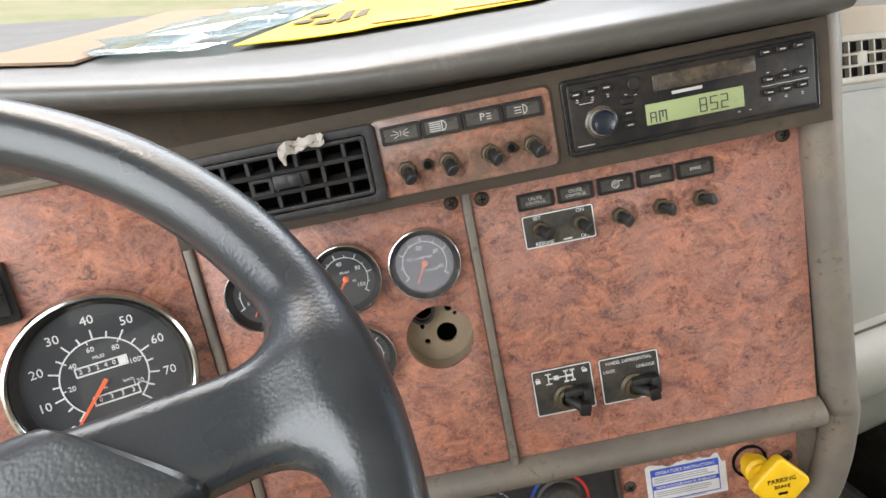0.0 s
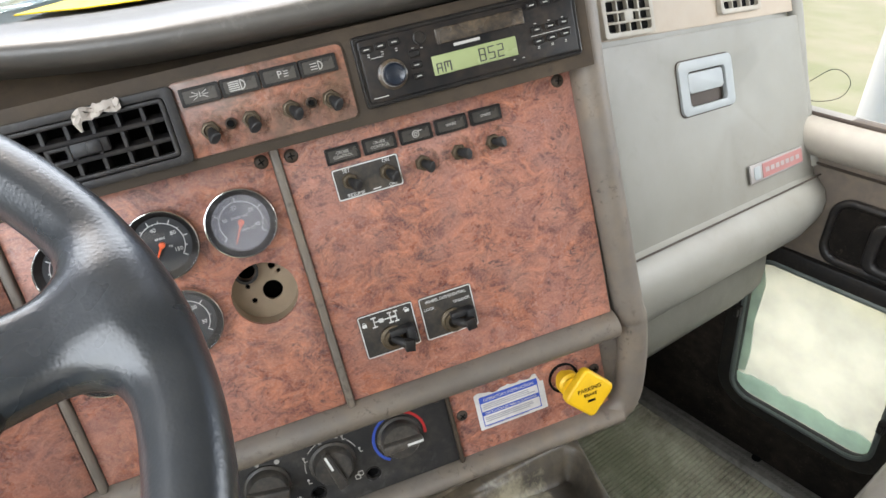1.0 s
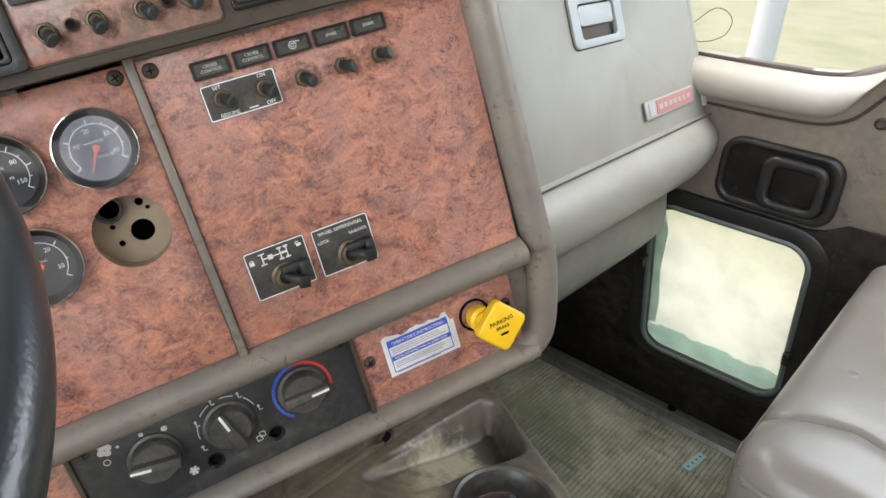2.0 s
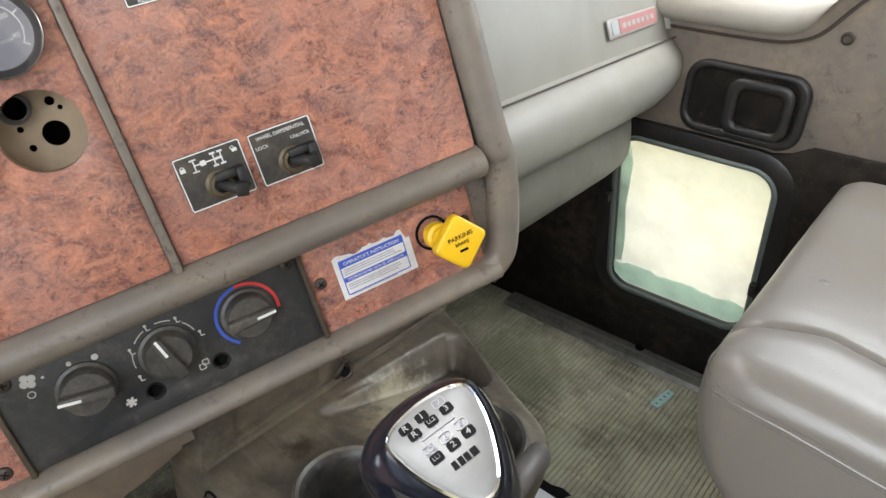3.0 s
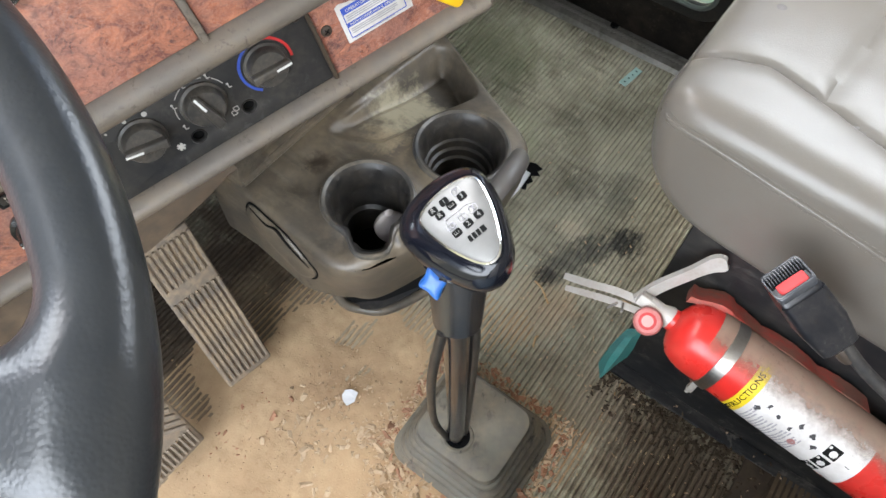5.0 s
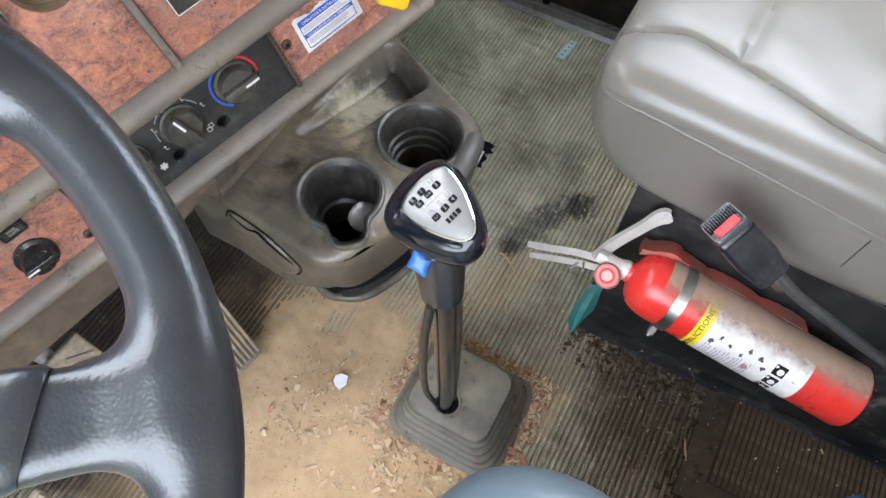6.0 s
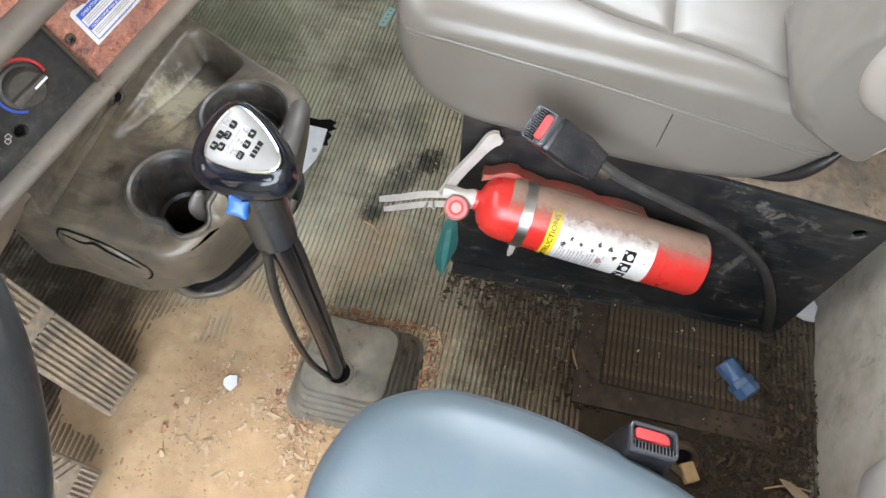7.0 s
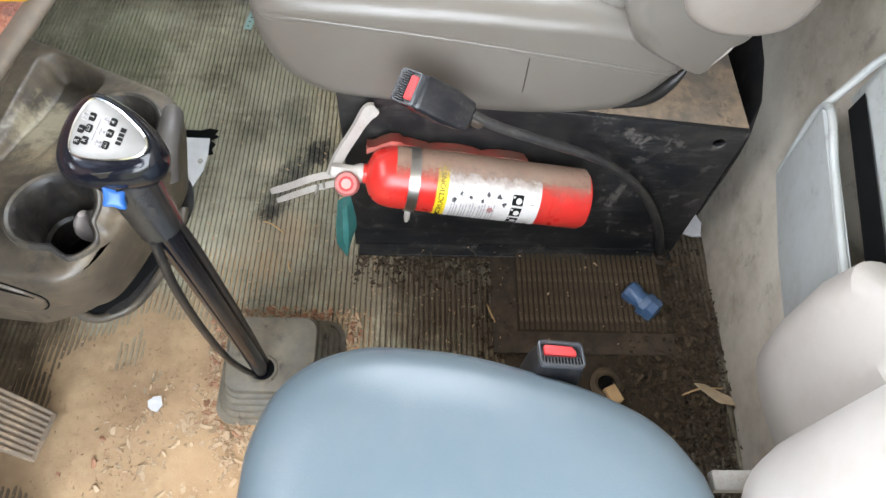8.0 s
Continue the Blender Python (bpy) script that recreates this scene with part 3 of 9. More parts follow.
skirt_brown = material("skirt_brown", (0.075, 0.056, 0.042), 0.7, second=(0.05, 0.04, 0.032), scale=12, dirt=(0.26, 0.18, 0.11), dirt_amount=0.45, dirt_scale=8, spec=0.3)
gasket_grey = material("gasket_grey", (0.10, 0.115, 0.105), 0.6)
door_carpet = material("door_carpet", (0.011, 0.0095, 0.008), 0.95, second=(0.006, 0.0055, 0.005), scale=14, amount=0.9, grain=0.9, grain_scale=260, dirt=(0.07, 0.053, 0.040), dirt_amount=0.45, dirt_scale=6, spec=0.1, scuff=(0.10, 0.08, 0.06), scuff_scale=160, scuff_amount=0.3)
leaf_brown = material("leaf_brown", (0.115, 0.080, 0.050), 0.85, second=(0.045, 0.033, 0.023), scale=60, island=0.8, spec=0.2)
leaf_pale = material("leaf_pale", (0.50, 0.40, 0.26), 0.8, second=(0.36, 0.26, 0.15), scale=60)
red_chips = material("red_chips", (0.44, 0.24, 0.15), 0.9, second=(0.34, 0.17, 0.1), scale=150, island=0.4, spec=0.2)
pale_teal = material("pale_teal", (0.34, 0.52, 0.50), 0.6)
print_dark = material("print_dark", (0.08, 0.045, 0.01), 0.6)
radio_black = material("radio_black", (0.0060, 0.0063, 0.0080), 0.42, second=(0.010, 0.010, 0.011), dirt=(0.13, 0.09, 0.055), dirt_amount=0.25, dirt_scale=26, spec=0.28)
dust_film = material("dust_film", (0.30, 0.215, 0.160), 0.9, second=(0.24, 0.165, 0.12), scale=40, dirt=(0.32, 0.13, 0.095), dirt_amount=0.35, dirt_scale=20, spec=0.2, scuff=(0.14, 0.09, 0.06), scuff_scale=150)
grime_green = glass_material("grime_green", (0.85, 0.97, 0.92), 0.55, (0.66, 0.78, 0.70))


def worn_away(m, scale, lo, hi, top=1.0):
    """Lets a thin coat of dust break up into specks."""
    n, l = m.node_tree.nodes, m.node_tree.links
    t, r = n.new("ShaderNodeTexNoise"), n.new("ShaderNodeMapRange")
    t.inputs["Scale"].default_value, t.inputs["Detail"].default_value, t.inputs["Roughness"].default_value = scale, 7, 0.7
    l.new(n.new("ShaderNodeTexCoord").outputs["Object"], t.inputs["Vector"])
    r.inputs["From Min"].default_value, r.inputs["From Max"].default_value, r.inputs["To Max"].default_value = lo, hi, top
    l.new(t.outputs["Fac"], r.inputs["Value"])
    l.new(r.outputs["Result"], n["Principled BSDF"].inputs["Alpha"])
    return m


def settled(m, up, lo, hi, scale, rag, top):
    """Dust that lies thick on the upper side and breaks into specks below."""
    n, l = m.node_tree.nodes, m.node_tree.links
    co = n.new("ShaderNodeTexCoord")
    dot = n.new("ShaderNodeVectorMath")
    dot.operation = "DOT_PRODUCT"
    l.new(co.outputs["Object"], dot.inputs[0])
    dot.inputs[1].default_value = up
    t, k, r = n.new("ShaderNodeTexNoise"), n.new("ShaderNodeMath"), n.new("ShaderNodeMapRange")
    t.inputs["Scale"].default_value, t.inputs["Detail"].default_value, t.inputs["Roughness"].default_value = scale, 8, 0.75
    l.new(co.outputs["Object"], t.inputs["Vector"])
    k.operation, k.inputs[1].default_value = "MULTIPLY_ADD", rag
    l.new(t.outputs["Fac"], k.inputs[0])
    l.new(dot.outputs["Value"], k.inputs[2])
    r.interpolation_type = "SMOOTHSTEP"
    r.inputs["From Min"].default_value, r.inputs["From Max"].default_value, r.inputs["To Max"].default_value = lo + rag / 2, hi + rag / 2, top
    l.new(k.outputs[0], r.inputs["Value"])
    l.new(r.outputs["Result"], n["Principled BSDF"].inputs["Alpha"])
    return m


settled(dust_film, (math.cos(2.05) / 0.0432, math.sin(2.05) / 0.0432, 0.0), -0.32, 0.60, 70, 0.95, 0.92)
toggle_dust = worn_away(material("toggle_dust", (0.17, 0.095, 0.06), 0.9, second=(0.11, 0.065, 0.04), scale=80, spec=0.2), 120, 0.45, 0.85)
tab_pale = material("tab_pale", (0.36, 0.32, 0.30), 0.45, second=(0.22, 0.2, 0.19), scale=50)
frame_grey = material("frame_grey", (0.035, 0.037, 0.042), 0.22, second=(0.05, 0.05, 0.05), scale=60)
knob_blue = material("knob_blue", (0.014, 0.019, 0.030), 0.3, second=(0.010, 0.014, 0.02), scale=80)
cup_black = material("cup_black", (0.013, 0.013, 0.0135), 0.4, second=(0.022, 0.021, 0.02), scale=30, dirt=(0.15, 0.12, 0.085), dirt_amount=0.3, dirt_scale=16, spec=0.35, scuff=(0.12, 0.11, 0.1), scuff_scale=60, scuff_amount=0.4)
sill_beige = material("sill_beige", (0.40, 0.365, 0.31), 0.5, second=(0.34, 0.31, 0.26), scale=14, grain=0.2, dirt=(0.2, 0.16, 0.12), dirt_amount=0.3)
pale_back = material("pale_back", (0.50, 0.465, 0.425), 0.42, second=(0.43, 0.395, 0.36), scale=8, grain=0.15, grain_scale=900, dirt=(0.30, 0.24, 0.18), dirt_amount=0.4, dirt_scale=6, leather=0.06, leather_scale=420)
knob_dust = material("knob_dust", (0.030, 0.029, 0.028), 0.4, second=(0.055, 0.05, 0.046), scale=60, dirt=(0.2, 0.165, 0.125), dirt_amount=0.4, dirt_scale=35, spec=0.4)
grit = material("grit", (0.47, 0.325, 0.20), 0.95, second=(0.38, 0.25, 0.15), scale=90, island=0.2, spec=0.15)
lower_grey = material("lower_grey", (0.15, 0.145, 0.120), 0.55, second=(0.11, 0.105, 0.085), scale=14, grain=0.4, grain_scale=300, dirt=(0.075, 0.064, 0.046), dirt_amount=0.5, dirt_scale=6)
pad_pink = material("pad_pink", (0.24, 0.212, 0.186), 0.45, second=(0.20, 0.175, 0.152), scale=8, grain=0.15, grain_scale=900, dirt=(0.17, 0.135, 0.10), dirt_amount=0.4, dirt_scale=9)

# ---- the cab: floor, walls, roof, openings ----
YZ = Matrix(((0, 0, 1, 0), (1, 0, 0, 0), (0, 1, 0, 0), (0, 0, 0, 1)))  # plate in y, z with its thickness along x
XZ = Matrix(((1, 0, 0, 0), (0, 0, -1, 0), (0, 1, 0, 0), (0, 0, 0, 1)))  # plate in x, z, thickness along -y


def structure(name, bm, material_, label, category, m=None, smooth=True):
    return tagged(part(name, bm, material_, None, label, smooth, m), "", category, "", "structure")


structure("floor", box(-0.75, 1.32, -0.75, 1.15, -0.06, -0.012), floor_under, "dark steel cab floor under the rubber mat", "floor")


def ribbed_mat(x0, x1, y0, y1, pitch):
    bm = bmesh.new()
    rows = []
    xs = [x0 + (x1 - x0) * i / 40 for i in range(41)]
    y = y0
    k = 0
    while y < y1:
        for f, z in ((0.0, -0.0050), (0.25, -0.0050), (0.33, -0.0010), (0.39, 0.0), (0.86, 0.0), (0.94, -0.0010)):
            rows.append([bm.verts.new((x, y + f * pitch + 0.0006 * noise.noise((x * 7, y * 3, 0)),
                                       z + 0.002 * noise.noise((x * 4, y * 4, 3)))) for x in xs])
        y += pitch
    for a, b in zip(rows, rows[1:]):
        for i in range(40):
            bm.faces.new((a[i], a[i + 1], b[i + 1], b[i]))
    edge = [e for e in bm.edges if e.is_boundary]
    geo = bmesh.ops.extrude_edge_only(bm, edges=edge)["geom"]
    for v in geo:
        if isinstance(v, bmesh.types.BMVert):
            v.co.z = -0.012
    return bm


structure("floor_mat", ribbed_mat(-0.7, 1.25, -0.55, 1.05, 0.0088), mat_rubber, "dirty grey-green ribbed rubber floor mat with dust, stains and shade painted in under the dashboard", "floor mat", smooth=False)

# right door with its low look-down window and the upper window
DOOR_X = 1.17
LOW = (0.397, 0.314)
low_hole = rrect(0.272, 0.338, 0.045, 5, *LOW)
SILL = ((0.68, 0.0), (0.45, 0.0), (0.37, 0.001), (0.32, 0.003), (0.285, 0.010), (0.255, 0.022), (0.230, 0.040), (0.208, 0.064), (0.190, 0.092), (0.165, 0.112), (0.12, 0.120), (-0.5, 0.122))  # the sill dips towards the windshield
up_hole = [(-0.45, 0.842), (0.12, 0.840), (0.19, 0.812), (0.24, 0.757), (0.31, 0.724), (0.60, 0.720), (0.66, 0.755), (0.56, 1.40), (0.50, 1.46), (-0.40, 1.46), (-0.48, 1.40)]
structure("door_1", prism([(-0.62, -0.02), (1.1, -0.02), (1.1, 1.75), (-0.62, 1.75)], DOOR_X, DOOR_X + 0.05, 0.004, 2,
                          holes=(low_hole, up_hole[::-1])), door_trim, "dusty brown-grey inner door panel with a low window", "door", YZ)
structure("wall_left", prism([(-0.62, -0.02), (1.1, -0.02), (1.1, 1.75), (-0.62, 1.75)], -0.75, -0.70, 0.004, 2,
                             holes=([(-0.42, 0.10), (0.62, 0.10), (0.62, 0.85), (0.50, 1.58), (-0.42, 1.58)],)), door_trim, "driver's side wall of the cab with its doorway open", "wall", YZ)
structure("ceiling", box(-0.75, 1.22, -0.62, 0.72, 1.75, 1.79, 0.01), beige_panel, "light grey cab headliner", "ceiling")
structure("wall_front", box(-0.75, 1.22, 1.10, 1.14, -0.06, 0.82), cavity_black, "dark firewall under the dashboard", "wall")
# windshield posts and header
structure("trim_header", box(-0.75, 1.22, 0.68, 0.76, 1.60, 1.79, 0.02), grey_trim, "grey windshield header trim", "trim")
for x in (-0.70, 1.18):
    structure("trim_post", tube([(x, 1.16, 0.88), (x, 0.74, 1.68)], 0.05, 8), grey_trim, "grey windshield post trim", "trim")

# ---- dashboard: its own frame, along the face, up the face, out of it ----
MD = Matrix(((0.9131, -0.0913, -0.3974, 0.3003), (-0.3544, 0.3041, -0.8843, 0.5706), (0.2016, 0.9483, 0.2453, 0.8118), (0, 0, 0, 1)))
MA = MD @ T(-0.226, 0, 0) @ R(20, "Y")          # the speedometer's panel, turned to the driver
W_UP, W_LOW = 0.030, -0.030
dash = thing("dashboard", MD, "truck dashboard with red burl panels and grey moulded trim", "dashboard")


def rect(u0, u1, v0, v1, r=0.0, n=3):
    return rrect(u1 - u0, v1 - v0, max(r, 0.0005), n, (u0 + u1) / 2, (v0 + v1) / 2)


GAUGES = [(-0.047, -0.041), (-0.110, -0.041), (-0.177, -0.041), (-0.112, -0.108), (-0.184, -0.120)]
HOLE = (-0.047, -0.106)
part("center_panel", prism(rect(-0.002, 0.259, -0.228, 0.008), -0.004, 0.0, 0.0006), burl, dash, "red burl laminate switch panel", m=None)
part("gauge_panel", prism(rect(-0.219, -0.010, -0.228, 0.008), -0.004, 0.0, 0.0006,
                          holes=[circle(0.0275, 32, *HOLE)]), burl, dash, "red burl laminate gauge panel with an empty gauge hole")
part("lower_panel", prism(rect(0.0865, 0.254, -0.346, -0.258), W_LOW - 0.004, W_LOW, 0.0006), burl, dash, "red burl laminate lower panel")
part("lower_left_panel", prism(rect(-0.34, -0.1655, -0.346, -0.258), W_LOW - 0.004, W_LOW, 0.0006), burl, dash, "red burl laminate lower panel")
for u, v in ((-0.006, 0.014), (-0.2235, 0.083)):
    part("divider", box(u - 0.0035, u + 0.0035, -0.232, v, -0.008, 0.0055, 0.0022, 3), grey_trim, dash)
for u in (0.0842, -0.1630):
    part("divider", box(u - 0.0022, u + 0.0022, -0.350, -0.254, W_LOW - 0.004, W_LOW + 0.0060, 0.0015, 2), fascia_brown, dash)
# the carrier behind the panels
part("carrier", merged(box(-0.60, 0.262, -0.36, 0.09, -0.12, -0.075), box(-0.005, 0.262, -0.245, 0.012, -0.075, -0.005), box(-0.219, -0.08, -0.245, 0.012, -0.075, -0.005),
                       box(-0.34, 0.276, -0.352, -0.235, -0.075, W_LOW - 0.005)), grey_trim, dash)
# upper fascia with the hole of the vent
part("upper_fascia", prism(rect(-0.2185, 0.268, 0.011, 0.085), -0.02, W_UP, 0.003, 3, holes=[rect(-0.188, -0.072, 0.024, 0.069)[::-1]]), fascia_brown, dash)
# trim bar below the panels
part("trim_bar", skin([[(u, -0.2425 + 0.0165 * math.cos(a) * (1 if math.cos(a) > 0 else 1.1), -0.018 + 0.030 * max(math.sin(a), -0.6)) for a in
                        [2 * math.pi * i / 20 for i in range(20)]] for u in (-0.36, -0.2, -0.1, 0.0, 0.1, 0.2, 0.250, 0.262)]), grey_trim, dash)
part("bottom_rim", skin([[(u, -0.358 + 0.0125 * math.cos(a), -0.035 + 0.022 * max(math.sin(a), -0.9)) for a in
                          [2 * math.pi * i / 20 for i in range(20)]] for u in (-0.36, -0.2, 0.0, 0.2, 0.25, 0.262)]), grey_trim, dash)
part("right_rim", tube(spline([(0.258, 0.112, 0.0), (0.270, 0.085, 0.012), (0.272, 0.0, 0.006), (0.276, -0.12, 0.0), (0.281, -0.225, -0.006), (0.286, -0.25, -0.012),
                               (0.282, -0.30, -0.020), (0.272, -0.345, -0.03), (0.250, -0.360, -0.034)], 6), 0.0155, 14), grey_trim, dash)
part("cowl_side", skin([[(u, v, w) for v, w in ((0.13, 0.0), (0.0, 0.0), (-0.24, -0.01), (-0.345, -0.03))] for u, w0 in ((0.276, 0),)] +
                       [[(0.300, v, w - 0.05) for v, w in ((0.13, 0.0), (0.0, 0.0), (-0.24, -0.01), (-0.345, -0.03))]] +
                       [[(0.320, v, w - 0.35) for v, w in ((0.13, 0.0), (0.0, 0.0), (-0.24, -0.01), (-0.345, -0.03))]], closed=False, caps=False), grey_trim, dash)
part("underside", box(-0.36, 0.27, -0.365, -0.352, -0.30, -0.035), grey_trim, dash)
# brow pad over the face, running on to the windshield
BROW = ((-0.75, 0.225), (-0.45, 0.180), (-0.30, 0.156), (-0.184, 0.137), (-0.089, 0.124), (-0.016, 0.120), (0.058, 0.118), (0.153, 0.116), (0.268, 0.1145), (0.9, 0.11))


def brow_v(u):
    """Height of the brow's edge along the dashboard."""
    for (ua, va), (ub, vb) in zip(BROW, BROW[1:]):
        if ua <= u <= ub:
            return va + (vb - va) * (u - ua) / (ub - ua)
    return BROW[0][1]


def brow_loop(u):
    v = brow_v(u)
    deep = 0.53 + 0.40 * u
    roll = [(u, v - 0.0165 + 0.0105 * math.sin(radians(a)), 0.052 + 0.0145 * math.cos(radians(a))) for a in range(-90, 76, 15)]
    return ([(u, v - 0.031, 0.008), (u, v - 0.0285, 0.034)] + roll + [(u, v - 0.0035, 0.050), (u, v, 0.036), (u, v + 0.0032, 0.018), (u, v + 0.009, -0.02), (u, v + 0.016, -0.06),
            (u, v + 0.016 + 0.17 * (deep - 0.06), -deep), (u, v - 0.05, -deep)])


part("brow", skin([brow_loop(-0.75 + 1.018 * i / 30) for i in range(31)]), grey_pad, dash, "grey padded brow, pale with light on its top")

part("brow_apron", skin([[(u, 0.0815, 0.0292), (u, brow_v(u) - 0.026, 0.006), (u, brow_v(u) - 0.026, -0.02), (u, 0.0815, -0.02)] for u in [-0.74 + 0.06 * i for i in range(17)]]), fascia_brown, dash, "brown fascia under the brow")

# passenger's side
passenger = thing("passenger_dashboard", T(0, 0, 0), "pale grey moulded passenger dashboard with padded knee roll", "dashboard")
PROF = [(1.12, 1.03), (0.70, 0.985), (0.635, 0.965), (0.606, 0.940), (0.571, 0.862), (0.483, 0.643), (0.458, 0.637), (0.440, 0.621), (0.434, 0.604), (0.434, 0.586), (0.440, 0.568), (0.450, 0.554), (0.466, 0.545), (0.50, 0.540), (0.62, 0.538), (1.12, 0.538)]
part("shell", skin([[(x, y + dy, z) for y, z in PROF] for x, dy in ((0.62, 0.0), (0.70, 0.0), (0.9, 0.0), (1.06, 0.0), (1.13, 0.01), (1.16, 0.05))]), beige_panel, passenger)
MG = Matrix(((1, 0, 0, 0.916), (0, math.sin(radians(22)), -math.cos(radians(22)), 0.524), (0, math.cos(radians(22)), math.sin(radians(22)), 0.745), (0, 0, 0, 1)))
glove = thing("glovebox_door", MG, "pale grey glovebox door with a recessed latch", "glovebox")
part("panel", prism(rrect(0.470, 0.238, 0.010, 4, -0.016, 0.0), 0.0, 0.0065, 0.003, 3, holes=[rrect(0.108, 0.055, 0.008, 4, -0.043, 0.054)]), beige_panel, glove)

# ---- instruments and switches on the dashboard ----
def disc(r, z, n=40):
    bm = bmesh.new()
    bmesh.ops.create_circle(bm, cap_ends=True, segments=n, radius=r)
    bmesh.ops.translate(bm, vec=(0, 0, z), verts=bm.verts)
    return bm


def tick(a, r0, r1, w, z, depth=0.0003):
    """A radial stroke; a in degrees, counter-clockwise from the dial's right."""
    b = box(r0, r1, -w / 2, w / 2, z, z + depth)
    b.transform(R(a, "Z"))
    return b


def arc(r, w, a0, a1, z, n=40, depth=0.0003):
    pts = [(radians(a0 + (a1 - a0) * i / n)) for i in range(n + 1)]
    out = [(r + w / 2, a) for a in pts] + [(r - w / 2, a) for a in pts[::-1]]
    return prism([(q * math.cos(a), q * math.sin(a)) for q, a in out], z, z + depth)


def gauge(name, m, r, label, a0, a1, majors, minors, numbers, num_r, num_size, words, needle_a, lens, needle_mat, glare=False):
    """Round instrument: chrome bezel, dark inner ring, dial, print, needle and lens. Its face looks along z."""
    g = thing(name, m, label, "gauge", "dashboard gauges")
    part("bezel", lathe([(r * 0.97, -0.004), (r, 0.0), (r, 0.005), (r * 0.985, 0.0072), (r * 0.958, 0.0076), (r * 0.938, 0.0064), (r * 0.93, 0.004)], 56, caps=False), chrome_bezel, g, "chrome bezel")
    part("inner_ring", lathe([(r * 0.937, 0.0062), (r * 0.82, 0.0015), (r * 0.78, 0.0006)], 56, caps=False), black_plastic, g)
    part("dial", disc(r * 0.80, 0.0005, 56), dial_black, g, "black dial")
    z = 0.0009
    s = [arc(r * 0.60, r * 0.022, a0, a1, z)]
    for i in range(majors):
        s.append(tick(a0 + (a1 - a0) * i / (majors - 1), r * 0.59, r * 0.73, r * 0.028, z))
    for i in range(minors):
        s.append(tick(a0 + (a1 - a0) * i / (minors - 1), r * 0.59, r * 0.66, r * 0.022, z))
    part("scale", merged(*s), white_print, g, "white printed scale", smooth=False)
    w = []
    for txt, a in numbers:
        b = writing(txt, num_size)
        b.transform(T(num_r * math.cos(radians(a)), num_r * math.sin(radians(a)), z))
        w.append(b)
    for txt, x, y, size in words:
        b = writing(txt, size)
        b.transform(T(x, y, z))
        w.append(b)
    part("figures", merged(*w), white_print, g, "white printed figures", smooth=False)
    nd = prism([(-r * 0.06, -r * 0.035), (r * 0.62, -r * 0.014), (r * 0.62, r * 0.014), (-r * 0.06, r * 0.035)], 0.0022, 0.0030)
    nd.transform(R(needle_a, "Z"))
    part("needle", nd, needle_mat, g, "orange needle", smooth=False)
    part("pivot", lathe([(r * 0.085, 0.0006), (r * 0.085, 0.0038), (r * 0.06, 0.0042)], 20), needle_mat, g)
    # a milky disc under the lens holds the painted reflection
    if glare:
        part("haze", disc(r * 0.80, 0.0046, 48), hazed_lens, g, "pale reflection painted over the dial")
    gl = part("lens", disc(r * 0.935, 0.0060, 48), lens, g, "clear glass lens")
    gl.visible_shadow = False
    return g


MDG = [MD @ T(u, v, 0.002) for u, v in GAUGES]
gauge("vacuum_gauge", MDG[0], 0.0288, "round black vacuum gauge with chrome bezel and dusty lens", 215, -35, 5, 9,
      (("10", 160), ("20", 100), ("30", 38), ("40", -22)), 0.0128, 0.0046, (("In H2O VAC", 0, 0.0045, 0.0026), ("AIR FILTER", 0.004, -0.0065, 0.0024)), -118, dusty_lens, needle_orange, True)
gauge("pressure_gauge", MDG[1], 0.0288, "round black air pressure gauge with chrome bezel", 205, -40, 6, 11,
      (("0", 200), ("40", 104), ("80", 33), ("150", -32)), 0.0128, 0.0046, (("BRAKE", 0, 0.005, 0.0026), ("PSI", 0.006, -0.003, 0.0026)), -125, clear_glass, needle_orange)
gauge("small_gauge", MDG[2], 0.0288, "round black gauge half hidden behind the steering wheel", 205, -40, 5, 9,
      (("0", 200), ("50", 130), ("100", 60), ("150", -20)), 0.0128, 0.0042, (), -120, clear_glass, needle_orange)
gauge("boost_gauge", MDG[3], 0.0288, "round black gauge with reddish glint and chrome bezel", 205, -40, 4, 7,
      (("0", 200), ("10", 120), ("20", 50), ("30", -20)), 0.0128, 0.0046, (("In Hg VAC", 0, 0.003, 0.0026),), 165, clear_glass, needle_orange)
fg = gauge("fuel_gauge", MDG[4], 0.0288, "round black fuel gauge with dust in the foot of its lens", 150, 30, 5, 9,
           (("E", 172), ), 0.0158, 0.0044, (("FUEL", -0.007, -0.0095, 0.0038),), 140, dusty_lens, needle_orange)
part("pump_mark", merged(box(0.008, 0.0122, -0.004, 0.0022, 0.0009, 0.0012), box(0.0075, 0.0127, -0.0045, -0.0038, 0.0009, 0.0012),
                         box(0.0132, 0.0138, -0.0025, 0.0015, 0.0009, 0.0012)), white_print, fg, "white fuel pump mark", smooth=False)

# speedometer on its own panel
part("speedometer_panel", prism(rect(-0.40, -0.003, -0.228, 0.082), -0.004, 0.0, 0.0006), burl, dash, "red burl laminate panel round the speedometer", m=MD.inverted() @ MA)
part("panel_edge", tube([(-0.40, 0.084, 0.002), (-0.003, 0.078, 0.002)], 0.0045, 8), grey_trim, dash, m=MD.inverted() @ MA)
SP = MA @ T(-0.080, -0.0705, 0.004)
sp = thing("speedometer", SP, "large black speedometer with white figures and chrome bezel", "gauge", "dashboard gauges")
SR = 0.067
